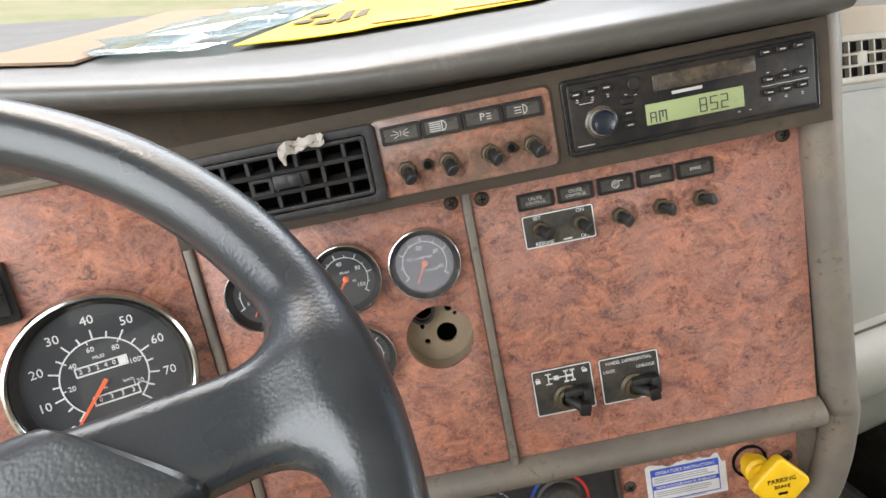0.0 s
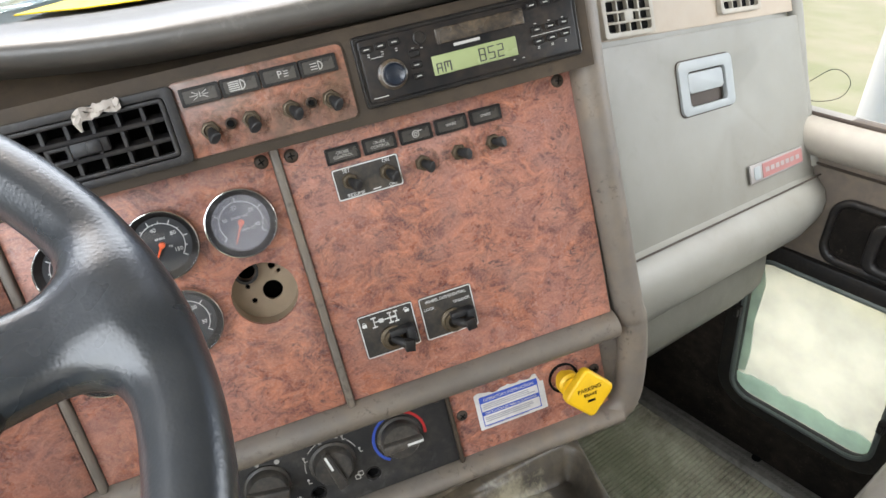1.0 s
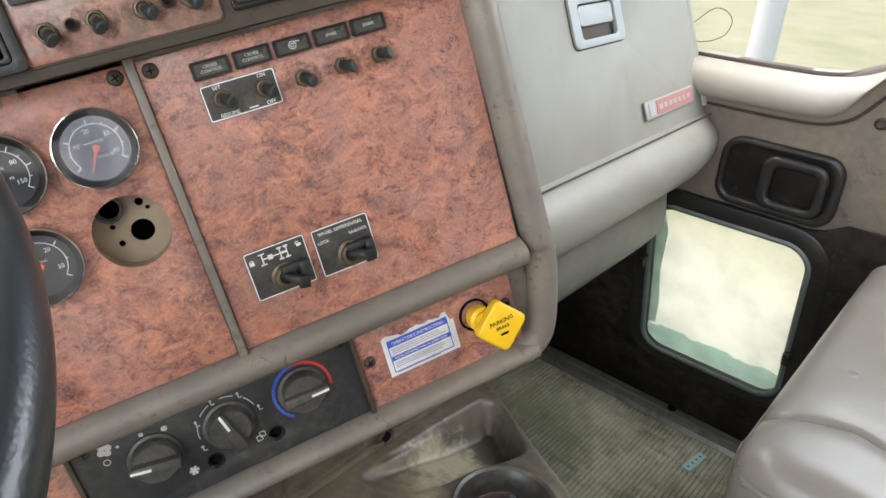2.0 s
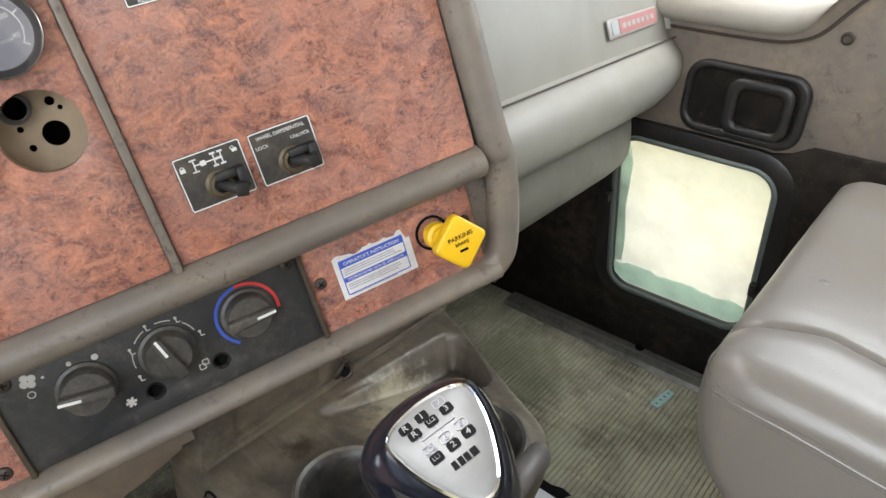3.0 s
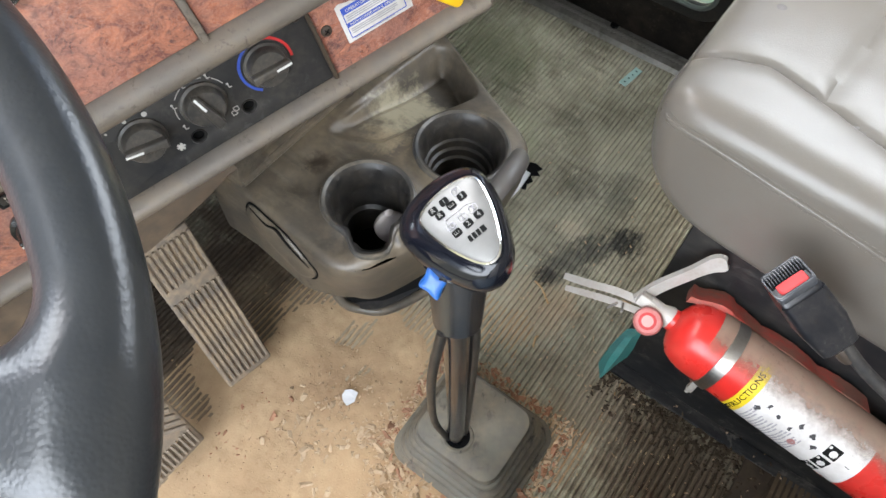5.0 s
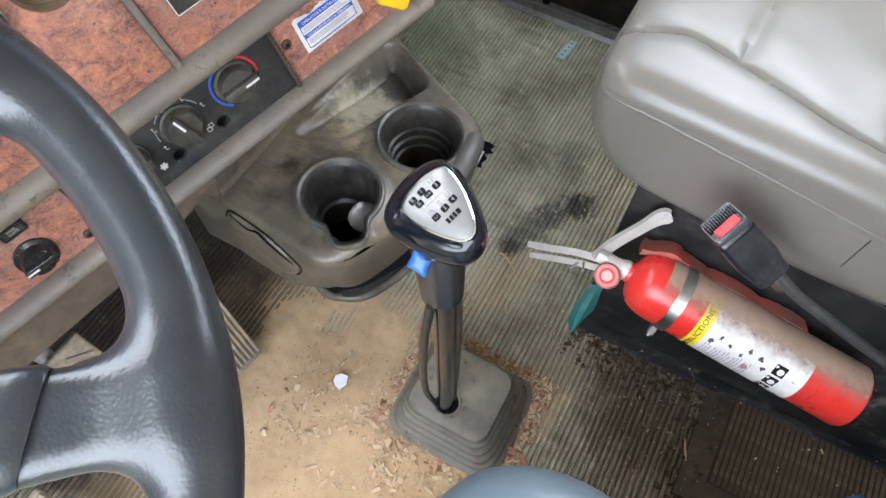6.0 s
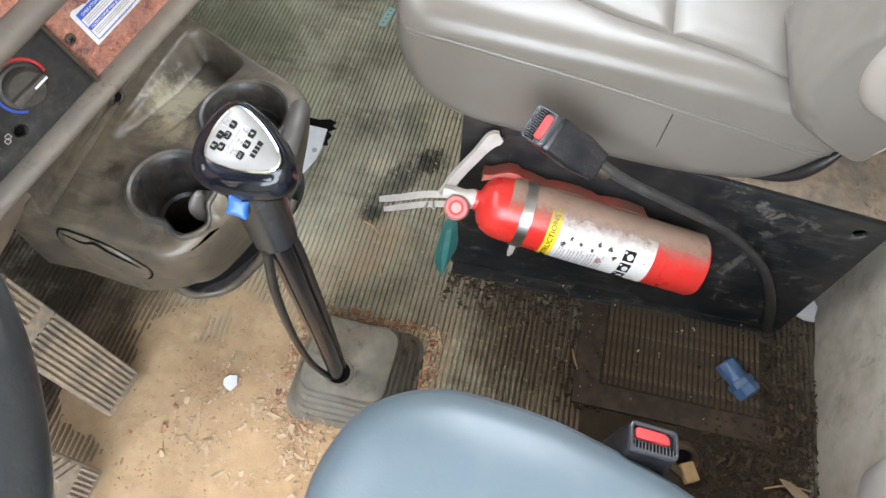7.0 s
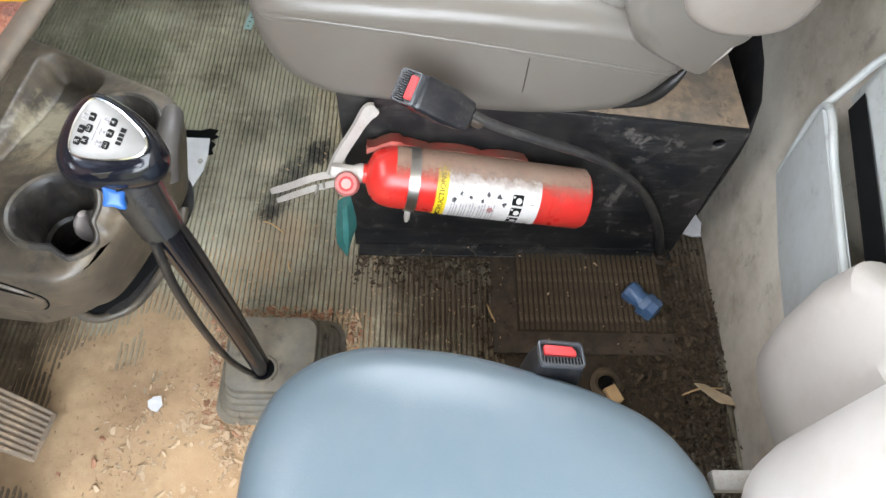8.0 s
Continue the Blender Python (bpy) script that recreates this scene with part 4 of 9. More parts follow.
part("bezel", lathe([(SR * 0.98, -0.004), (SR, 0.0), (SR, 0.010), (SR * 0.985, 0.0125), (SR * 0.955, 0.0135), (SR * 0.925, 0.011), (SR * 0.912, 0.006)], 72, caps=False), chrome_bezel, sp, "chrome bezel")
part("inner_ring", lathe([(SR * 0.915, 0.0108), (SR * 0.87, 0.003), (SR * 0.84, 0.001)], 72, caps=False), black_plastic, sp)
part("dial", disc(SR * 0.86, 0.0008, 72), dial_black, sp, "black dial")
A0, A1 = 227, -47
speeds = [A0 + (A1 - A0) * k / 16 for k in range(17)]
part("scale", merged(arc(0.0305, 0.0011, A0, A1, 0.0012, 80), *[tick(a, 0.030, 0.038 if i % 2 == 0 else 0.0355, 0.0012, 0.0012) for i, a in enumerate(speeds)],
                     *[tick(A0 + (A1 - A0) * k / 16 * 1.243, 0.0278, 0.030, 0.0008, 0.0012) for k in (2, 4, 6, 8, 10, 12)]), white_print, sp, "white printed scale", smooth=False)
figs = []
for i in range(9):
    b = writing(str(i * 10), 0.0096)
    a = radians(speeds[2 * i])
    b.transform(T(0.0455 * math.cos(a), 0.0455 * math.sin(a), 0.0012))
    figs.append(b)
for k in range(1, 7):
    b = writing(str(k * 20), 0.0056)
    a = radians(A0 + (A1 - A0) * k * 2 / 16 * 0.6214 * 2)
    b.transform(T(0.0236 * math.cos(a), 0.0236 * math.sin(a), 0.0012))
    figs.append(b)
for txt, x, y, size in (("MILES", 0.0, 0.0165, 0.0034), ("km/h", 0.0145, -0.0075, 0.0038), ("M", -0.002, -0.0085, 0.0034)):
    b = writing(txt, size)
    b.transform(T(x, y, 0.0012))
    figs.append(b)
part("figures", merged(*figs), white_print, sp, "white printed figures", smooth=False)


def counter(x, y, w, h, digits, parent):
    part("counter_frame", prism(rrect(w + 0.002, h + 0.002, 0.0004, 1, x, y), 0.0012, 0.0022, holes=[rrect(w, h, 0.0003, 1, x, y)]), white_print, parent, "white counter frame", smooth=False)
    bs = []
    for i, d in enumerate(digits):
        b = writing(d, h * 0.92)
        b.transform(T(x - w / 2 + w * (i + 0.5) / len(digits), y, 0.0012))
        bs.append(b)
    part("counter_digits", merged(*bs), white_print, parent, "white counter digits", smooth=False)


counter(0.0, 0.0088, 0.035, 0.0056, "232403", sp)
counter(0.004, -0.0165, 0.031, 0.0056, "0333", sp)
part("last_digit_wheel", box(0.0145 - 0.0027, 0.0145 + 0.0027, 0.0062, 0.0114, 0.0010, 0.0014), white_print, sp, "white last counter wheel", smooth=False)
nd = prism([(-0.004, -0.0016), (0.043, -0.0006), (0.043, 0.0006), (-0.004, 0.0016)], 0.0040, 0.0050)
nd.transform(T(-0.002, -0.004, 0) @ R(227, "Z"))
part("needle", nd, needle_orange, sp, "orange needle", smooth=False)
gl = part("lens", disc(SR * 0.94, 0.0095, 64), clear_glass, sp, "clear glass lens")
gl.visible_shadow = False
# dark square switch beside the speedometer
sq = thing("rocker_switch", MA @ T(-0.134, 0.010, 0.0), "black plastic rocker switch on the burl panel", "switch")
part("housing", box(-0.016, 0.016, -0.022, 0.022, -0.001, 0.008, 0.002), black_plastic, sq)
part("rocker", box(-0.012, 0.012, -0.016, 0.016, 0.008, 0.011, 0.0015), grip_black, sq)

# the empty hole: the casting behind it
cast = thing("casting_behind_hole", MD @ T(*HOLE, -0.022), "beige casting with dark ports seen through the empty gauge hole", "casting")
part("plate", prism(circle(0.034, 36), -0.003, 0.0, 0, holes=[circle(0.0088, 20, 0.006, -0.005), circle(0.0078, 20, -0.011, 0.018), circle(0.0032, 12, 0.011, 0.0165),
                    circle(0.0025, 12, -0.0115, -0.010), circle(0.0018, 10, 0.0155, 0.0105), circle(0.0022, 10, -0.0135, 0.004)]), cast_beige, cast)
part("port_ring", lathe([(0.0082, -0.002), (0.0082, 0.006), (0.0105, 0.006), (0.0105, -0.002)], 24, caps=False), dusty_black, cast, m=T(-0.011, 0.018, 0))
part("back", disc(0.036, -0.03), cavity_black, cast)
part("sleeve", lathe([(0.0285, -0.030), (0.0285, 0.0178)], 36, caps=False), cast_beige, cast)


# vent with its grille
def vent(name, m, w, h, cols, rows, label, frame_mat, lever=True):
    v = thing(name, m, label, "air vent", "dashboard vents")
    part("frame", prism(rrect(w, h, 0.004, 3), -0.004, 0.006, 0.0015, 2, holes=[rrect(w - 0.014, h - 0.012, 0.004, 3)]), frame_mat, v)
    iw, ih = w - 0.014, h - 0.012
    black = frame_mat is vent_black
    if black:
        part("inner_frame", prism(rrect(iw - 0.001, ih - 0.001, 0.003, 3), -0.006, 0.0052, 0.0012, 2, holes=[rrect(iw - 0.0085, ih - 0.0080, 0.0015, 2)]), frame_mat, v)
    s = part("slat", box(-iw / 2, iw / 2, -0.0017 if black else -0.0012, 0.0017 if black else 0.0012, -0.012, 0.0035 if black else 0.0065, 0.0006, 1), frame_mat, v, smooth=False)
    s.matrix_basis = T(0, -ih / 2 + ih / (rows + 1), 0) @ R(12, "X")
    for i in range(1, rows):
        again(s, v, T(0, -ih / 2 + ih * (i + 1) / (rows + 1), 0) @ R(12, "X"))
    f = part("fin", box(-0.0014, 0.0014, -ih / 2, ih / 2, -0.018, -0.0015 if black else 0.0015, 0.0004, 1), frame_mat, v, smooth=False)
    f.matrix_basis = T(-iw / 2 + iw / (cols + 1), 0, 0.004)
    for i in range(1, cols):
        again(f, v, T(-iw / 2 + iw * (i + 1) / (cols + 1), 0, 0.004))
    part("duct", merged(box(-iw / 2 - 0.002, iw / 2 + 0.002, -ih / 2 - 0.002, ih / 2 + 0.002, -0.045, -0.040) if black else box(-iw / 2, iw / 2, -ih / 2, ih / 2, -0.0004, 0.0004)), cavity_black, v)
    if lever:
        part("lever", merged(box(-0.010, 0.016, -0.0050, 0.0050, -0.002, 0.0048, 0.001), box(0.001, 0.011, -0.0042, 0.0042, 0.0, 0.0068, 0.001), prism(rrect(0.017, 0.0125, 0.001, 1, -0.0185, -0.001), -0.002, 0.0050, 0.0008, 1, holes=[rrect(0.0105, 0.0062, 0.0005, 1, -0.0185, -0.001)])) if black else box(-0.009, 0.007, -0.007, 0.007, -0.002, 0.0065, 0.0015), frame_mat, v)
    return v


vent("air_vent", MD @ T(-0.130, 0.0465, W_UP), 0.136, 0.056, 6, 2, "black plastic dashboard air vent with a torn rag on its edge", vent_black)
rag = thing("torn_rag", MD @ T(-0.114, 0.0700, W_UP + 0.006), "torn scrap of off-white cloth caught on the vent", "rag")
rb = bmesh.new()
bmesh.ops.create_grid(rb, x_segments=14, y_segments=5, size=0.5)
for v in rb.verts:
    x, y = v.co.x, v.co.y
    ragged = 0.0035 * noise.noise((x * 9, y * 5, 1)) + 0.002 * noise.noise((x * 25, y * 9, 3))
    v.co = (0.034 * x, 0.0080 * y + 0.005 * x + ragged, 0.002 + 0.003 * noise.noise((x * 6, y * 6, 7)) + 0.002 * math.sin(x * 14))
geo = bmesh.ops.extrude_face_region(rb, geom=list(rb.faces))["geom"]
bmesh.ops.translate(rb, vec=(0, 0, 0.0012), verts=[g for g in geo if isinstance(g, bmesh.types.BMVert)])
part("cloth", rb, rag_white, rag)
rb = tube([(-0.010, 0.0, 0.002), (-0.014, -0.006, 0.004), (-0.013, -0.012, 0.003)], [0.003, 0.0028, 0.001], 7)
part("strand", rb, rag_white, rag)

# switch pod
pod = thing("switch_pod", MD @ T(0.0, 0.0475, W_UP), "burl laminate switch plate with four warning tiles", "switch panel")
part("plate", prism(rrect(0.129, 0.056, 0.005, 4), 0.0, 0.0018, 0.0006), burl_grimy, pod)
part("plate_edge", prism(rrect(0.1325, 0.0595, 0.006, 4), 0.0, 0.0011, 0.0004), fascia_brown, pod)


def tile(m, mark, label, w=0.0285, h=0.0132):
    t = thing("indicator_tile", m, label, "indicator tile", "dashboard indicator tiles")
    part("frame", prism(rrect(w, h, 0.0012, 2), 0, 0.0045, 0.0006, 1, holes=[rrect(w - 0.005, h - 0.0042, 0.0006, 1)]), black_plastic, t)
    part("lens", box(-w / 2 + 0.002, w / 2 - 0.002, -h / 2 + 0.0018, h / 2 - 0.0018, 0.0, 0.0034), tile_lens, t, "smoked black lens")
    mark.transform(T(0, 0, 0.0035))
    part("mark", mark, faded_print, t, "white printed mark", smooth=False)["kind"] = "stuff"
    return t


def light_mark(kind):
    if kind == "clearance":
        return merged(*[box(-0.0075 + i * 0.0, -0.0035, -0.0002, 0.0002, 0, 0.0003) for i in range(1)],
                      *[tick(a, 0.0016, 0.006, 0.0005, 0) for a in (-28, 0, 28, 152, 180, 208)], writing("I", 0.006))
    if kind == "head":
        return merged(*[box(-0.0085, -0.0005, y - 0.0004, y + 0.0004, 0, 0.0003) for y in (-0.003, -0.0015, 0.0, 0.0015, 0.003)], arc(0.0034, 0.0008, -90, 90, 0), box(0.0, 0.0008, -0.0034, 0.0034, 0, 0.0003))
    if kind == "park":
        return merged(writing("P", 0.0075), *[box(0.003, 0.0065, y - 0.0003, y + 0.0003, 0, 0.0003) for y in (-0.0018, 0.0, 0.0018)])
    if kind == "fog":
        return merged(*[box(-0.006, -0.001, y - 0.0003, y + 0.0003, 0, 0.0003) for y in (-0.002, 0.0, 0.002)], arc(0.003, 0.0007, -90, 90, 0), box(0.0, 0.0006, -0.003, 0.003, 0, 0.0003))
    if kind == "snail":
        return merged(arc(0.0028, 0.0007, 0, 350, 0), arc(0.0013, 0.0006, 0, 330, 0), box(0.0025, 0.006, 0.0018, 0.0026, 0, 0.0003))
    return writing(kind, 0.0034)


for i, (k, what) in enumerate((("clearance", "black indicator tile with a clearance lamp mark"), ("head", "black indicator tile with a headlamp mark"),
                               ("park", "black indicator tile with a parking lamp mark"), ("fog", "black indicator tile with a fog lamp mark"))):
    tile(MD @ T(-0.044 + 0.0293 * i, 0.0635, W_UP + 0.0012), light_mark(k), what)
for i, (k, what) in enumerate((("CRUISE\nCONTROL", "black indicator tile lettered cruise control"), ("CRUISE\nCONTROL", "black indicator tile lettered cruise control"),
                               ("snail", "black indicator tile with an engine fan mark"), ("SPARE", "black indicator tile lettered spare"), ("SPARE", "black indicator tile lettered spare"))):
    tile(MD @ T(0.047 + 0.0317 * i, -0.0095, 0.0), light_mark(k), what)


def toggle_mesh():
    """Nut, collar and the bat-shaped lever of a toggle, once."""
    nut = merged(prism([(0.0072 * math.cos(radians(60 * i)), 0.0072 * math.sin(radians(60 * i))) for i in range(6)], 0.0, 0.0028, 0.0005, 1),
                 lathe([(0.0060, 0.0028), (0.0058, 0.0055), (0.0046, 0.0058), (0.0040, 0.0035)], 20, caps=False))
    pts = [(0, 0, 0.002), (0.0006, -0.0015, 0.006), (0.0014, -0.0034, 0.0085), (0.0022, -0.0056, 0.0110), (0.0025, -0.0062, 0.0120)]
    lev = tube(pts, [0.0030, 0.0036, 0.0048, 0.0054, 0.0044], 12, flat=0.7)
    return nut, lev


_nut, _lev = toggle_mesh()
plain = thing("toggle_switch", MD @ T(0.047, -0.033, 0.0010) @ R(30, "Z"), "dusty black toggle switch with a tarnished nut on the cruise plate", "toggle switch", "dashboard toggle switches")
part("nut", _nut.copy(), nut_brass, plain, "tarnished brass nut")
part("lever", _lev.copy(), dusty_black, plain)
copy_thing(plain, MD @ T(0.0795, -0.034, 0.0010) @ R(25, "Z"))
first = thing("toggle_switch", MD @ T(-0.045, 0.037, W_UP + 0.0018), "dusty black toggle switch with a brassy nut", "toggle switch", "dashboard toggle switches")
part("nut", _nut, nut_brass, first, "tarnished brass nut")
part("lever", _lev, dusty_black, first)
part("dust_ring", disc(0.0150, 0.0004, 28), toggle_dust, first, "brown dust round the foot")
for u, turn in ((-0.0145, -8), (0.0158, 22), (0.0468, 14)):
    copy_thing(first, MD @ T(u, 0.0375, W_UP + 0.0018) @ R(turn, "Z"))
for u, v, turn in ((0.111, -0.035, 30), (0.144, -0.0345, 50), (0.176, -0.034, 65)):
    copy_thing(first, MD @ T(u, v, 0.0010) @ R(turn, "Z"))
for u in (-0.0295, 0.0315):
    s = thing("plug_stud", MD @ T(u, 0.0385, W_UP + 0.0018), "small dark stud between two toggle switches", "stud", "dashboard studs")
    part("nut", lathe([(0.0042, 0), (0.0042, 0.004), (0.003, 0.005), (0.0022, 0.003)], 14), screw_dark, s)
    part("core", lathe([(0.0022, 0.001), (0.002, 0.0055)], 10), cavity_black, s)


def plate(name, m, w, h, label, words, marks=None):
    """A black legend plate with a white border."""
    p = thing(name, m, label, "legend plate", "dashboard legend plates")
    part("plate", prism(rrect(w, h, 0.002, 3), 0, 0.0010, 0.0003, 1), dusty_plate, p)
    part("border", prism(rrect(w - 0.0008, h - 0.0008, 0.0018, 3), 0.0010, 0.0014, 0, holes=[rrect(w - 0.0026, h - 0.0026, 0.0012, 3)]), white_print, p, "white printed border", smooth=False)
    ws = []
    for txt, x, y, s in words:
        b = writing(txt, s)
        b.transform(T(x, y, 0.0010))
        ws.append(b)
    part("legend", merged(*ws, *(marks or [])), white_print, p, "white printed legend", smooth=False)
    return p


plate("cruise_plate", MD @ T(0.0625, -0.0345, 0.0), 0.0575, 0.0275, "black legend plate for the cruise switches with white border",
      (("SET", -0.0165, 0.0102, 0.0042), ("ON", 0.018, 0.0102, 0.0042), ("RESUME", -0.013, -0.0108, 0.0042), ("OFF", 0.0195, -0.0108, 0.0042)), [box(0.002, 0.009, -0.0112, -0.0102, 0.001, 0.0014)])
axle = [box(-0.012, -0.011, 0.007, 0.0165, 0.001, 0.0014), box(-0.014, -0.009, 0.0068, 0.0078, 0.001, 0.0014), box(-0.014, -0.009, 0.0157, 0.0167, 0.001, 0.0014), box(-0.011, 0.005, 0.0114, 0.0124, 0.001, 0.0014),
        box(-0.007, -0.003, 0.0100, 0.0138, 0.001, 0.0014), box(0.003, 0.004, 0.0065, 0.0172, 0.001, 0.0014), box(0.0085, 0.0095, 0.0065, 0.0172, 0.001, 0.0014), box(0.004, 0.0085, 0.0110, 0.0128, 0.001, 0.0014),
        box(0.0015, 0.0055, 0.0158, 0.0172, 0.001, 0.0014), box(0.007, 0.011, 0.0158, 0.0172, 0.001, 0.0014), box(0.0015, 0.0055, 0.0065, 0.0079, 0.001, 0.0014), box(0.007, 0.011, 0.0065, 0.0079, 0.001, 0.0014)]
locks = [box(-0.0225, -0.0185, 0.0095, 0.0125, 0.001, 0.0014), *[arc(0.0014, 0.0006, 0, 180, 0.001)]]
locks[1].transform(T(-0.0205, 0.0125, 0))
locks += [box(0.0175, 0.0215, 0.0125, 0.0150, 0.001, 0.0014), arc(0.0014, 0.0006, 20, 200, 0.001)]
locks[3].transform(T(0.0185, 0.0152, 0))
plate("axle_lock_plate", MD @ T(0.0455, -0.173, 0.0), 0.051, 0.042, "black legend plate with a white axle drawing", (), axle + locks)
plate("differential_plate", MD @ T(0.102, -0.174, 0.0), 0.0505, 0.042, "black legend plate lettered wheel differential lock",
      (("WHEEL DIFFERENTIAL", 0.0, 0.0155, 0.0040), ("LOCK", -0.0170, 0.0085, 0.0038), ("UNLOCK", 0.0140, 0.0085, 0.0038)))


def guarded_switch(m, label, turn):
    """Air switch: a round base, a guard plate and a locking lever."""
    g = thing("lock_switch", m, label, "switch", "dashboard lock switches")
    part("base", lathe([(0.0115, 0), (0.0115, 0.002), (0.009, 0.0035), (0.0085, 0.006), (0.006, 0.0065), (0.0055, 0.004)], 24, caps=False), nut_brass, g, "dusty brass base ring")
    part("guard", merged(box(-0.003, 0.020, 0.0035, 0.0095, 0.0, 0.010, 0.0015), box(0.012, 0.020, -0.006, 0.0095, 0.0, 0.012, 0.002)), dusty_black, g)
    lv = tube([(0, 0, 0.003), (0.004, -0.001, 0.009), (0.0075, -0.002, 0.0120), (0.0105, -0.003, 0.0135)], [0.0035, 0.0038, 0.0042, 0.0046], 12)
    lv.transform(R(turn, "Z"))
    part("lever", lv, dusty_black, g)
    tip = box(-0.0045, 0.0045, -0.0052, 0.0052, -0.0045, 0.0045, 0.001)
    tip.transform(R(turn, "Z") @ T(0.0120, -0.0035, 0.0140))
    part("lever_tip", tip, black_plastic, g)
    return g


guarded_switch(MD @ T(0.047, -0.180, 0.0012), "dusty black locking toggle in a brass ring", -12)
guarded_switch(MD @ T(0.104, -0.182, 0.0012), "dusty black locking toggle with a guard", 4)


def screw(m):
    s = thing("panel_screw", m, "dark recessed panel screw", "screw", "dashboard screws")
    part("head", lathe([(0.0058, 0.0), (0.0056, 0.0009), (0.0042, 0.0022), (0.0012, 0.0027)], 20), screw_dark, s)
    part("slot", merged(box(-0.003, 0.003, -0.0005, 0.0005, 0.0022, 0.0030), box(-0.0005, 0.0005, -0.003, 0.003, 0.0022, 0.0030)), cavity_black, s, smooth=False)
    return s


sc = screw(MD @ T(0.0065, -0.0005, 0.0))
for u, v, w in ((-0.0175, 0.001, 0), (0.2455, 0.002, 0), (0.2435, -0.300, W_LOW), (0.0955, -0.299, W_LOW), (0.0735, -0.268, W_LOW + 0.003), (-0.150, -0.268, W_LOW + 0.003), (-0.18, -0.335, W_LOW)):
    copy_thing(sc, MD @ T(u, v, w) @ R(37 + 900 * u, "Z"))

# radio
radio = thing("car_radio", MD @ T(0.1645, 0.0495, W_UP), "dusty black truck radio with a green display", "radio")
part("trim_frame", prism(rrect(0.185, 0.0545, 0.003, 2), 0, 0.0055, 0.0015, 2, holes=[rrect(0.177, 0.0465, 0.002, 2)]), black_plastic, radio)
part("face", prism(rrect(0.178, 0.0475, 0.002, 2), 0.0, 0.0068, 0.0012, 2), radio_black, radio)
part("cassette_door", box(-0.028, 0.046, 0.0075, 0.0195, 0.0060, 0.0082, 0.001), dusty_gloss, radio, "dusty smoked cassette door")
part("display", box(-0.0350, 0.0360, -0.0148, 0.0000, 0.0062, 0.0078, 0.0005), lcd_green, radio, "pale green liquid crystal display")
SEG = {"8": "abcdefg", "5": "afgcd", "2": "abged", "A": "abcefg"}


def segment(ch, w, h, t):
    """One figure of a segment display, standing on the origin."""
    at = {"a": (0, w, h - t, h), "g": (0, w, h / 2 - t / 2, h / 2 + t / 2), "d": (0, w, 0, t), "f": (0, t, h / 2, h), "b": (w - t, w, h / 2, h), "e": (0, t, 0, h / 2), "c": (w - t, w, 0, h / 2)}
    return merged(*[box(x0, x1, y0, y1, 0, 0.0003) for x0, x1, y0, y1 in [at[k] for k in SEG[ch]]])


for ch, x in (("8", 0.0035), ("5", 0.0112), ("2", 0.0189)):
    part("display_figure", segment(ch, 0.0054, 0.0100, 0.0008), print_dark_grey, radio, "dark display figure", smooth=False, m=T(x, -0.0128, 0.0079))
part("display_figure", segment("A", 0.0046, 0.0076, 0.0008), print_dark_grey, radio, "dark display figure", smooth=False, m=T(-0.0325, -0.0135, 0.0079))
part("display_figure", merged(box(0, 0.001, 0, 0.0078, 0, 0.0003), box(0.0048, 0.0058, 0, 0.0078, 0, 0.0003), box(0, 0.0058, 0.0068, 0.0078, 0, 0.0003), box(0.0024, 0.0034, 0.003, 0.0078, 0, 0.0003)), print_dark_grey, radio, "dark display figure", smooth=False, m=T(-0.0262, -0.0135, 0.0079))
part("edge_line", prism(rrect(0.1835, 0.0530, 0.003, 2), 0.0054, 0.0062, 0.0003, 1, holes=[rrect(0.1818, 0.0513, 0.0026, 2)]), grip_black, radio, "worn edge line")
part("maker_mark", bars([(-0.5, 0.5, 0, 1)], 0.022, 0.0022), faded_print, radio, "white plain mark bar", smooth=False, m=T(-0.004, 0.0048, 0.0070))
part("tuning_ring", lathe([(0.0118, 0.006), (0.0116, 0.0085), (0.0100, 0.0095)], 32), dusty_gloss, radio, m=T(-0.0675, -0.0055, 0))
part("tuning_knob", lathe([(0.0088, 0.0085), (0.0086, 0.0165), (0.0072, 0.018), (0.0050, 0.0170), (0.001, 0.0165)], 32), knob_blue, radio, "dark blue tuning knob", m=T(-0.0675, -0.0055, 0))
part("tuning_rim", lathe([(0.0091, 0.0095), (0.0093, 0.0125), (0.0088, 0.0130)], 32, caps=False), aged_steel, radio, "bright knob rim", m=T(-0.0675, -0.0055, 0))
kb = part("button", box(-0.0042, 0.0042, -0.0024, 0.0024, 0.006, 0.0088, 0.0006, 1), black_plastic, radio)
kb.matrix_basis = T(-0.083, 0.0165, 0)
for x, y in ((-0.072, 0.0170), (-0.061, 0.0175), (-0.0475, 0.0055), (-0.0475, -0.0030), (-0.0475, -0.0115), (0.0545, 0.0005), (0.0665, 0.0010), (0.0785, 0.0015), (0.0545, -0.0085), (0.0665, -0.0080), (0.0785, -0.0075),
             (0.0535, 0.0195), (0.0655, 0.0197), (0.0775, 0.0200)):
    again(kb, radio, T(x, y, 0))
KEY_DOTS = [(x + 0.0008, y) for x in (-0.083, -0.072, -0.061) for y in (0.0108, 0.0125)] + [(x, y) for x in (0.0545, 0.0665, 0.0785) for y in (-0.0128, -0.0140, 0.0052)] + [(-0.0475, 0.0098), (-0.0405, 0.0085), (0.040, -0.0180), (0.032, -0.0180)]
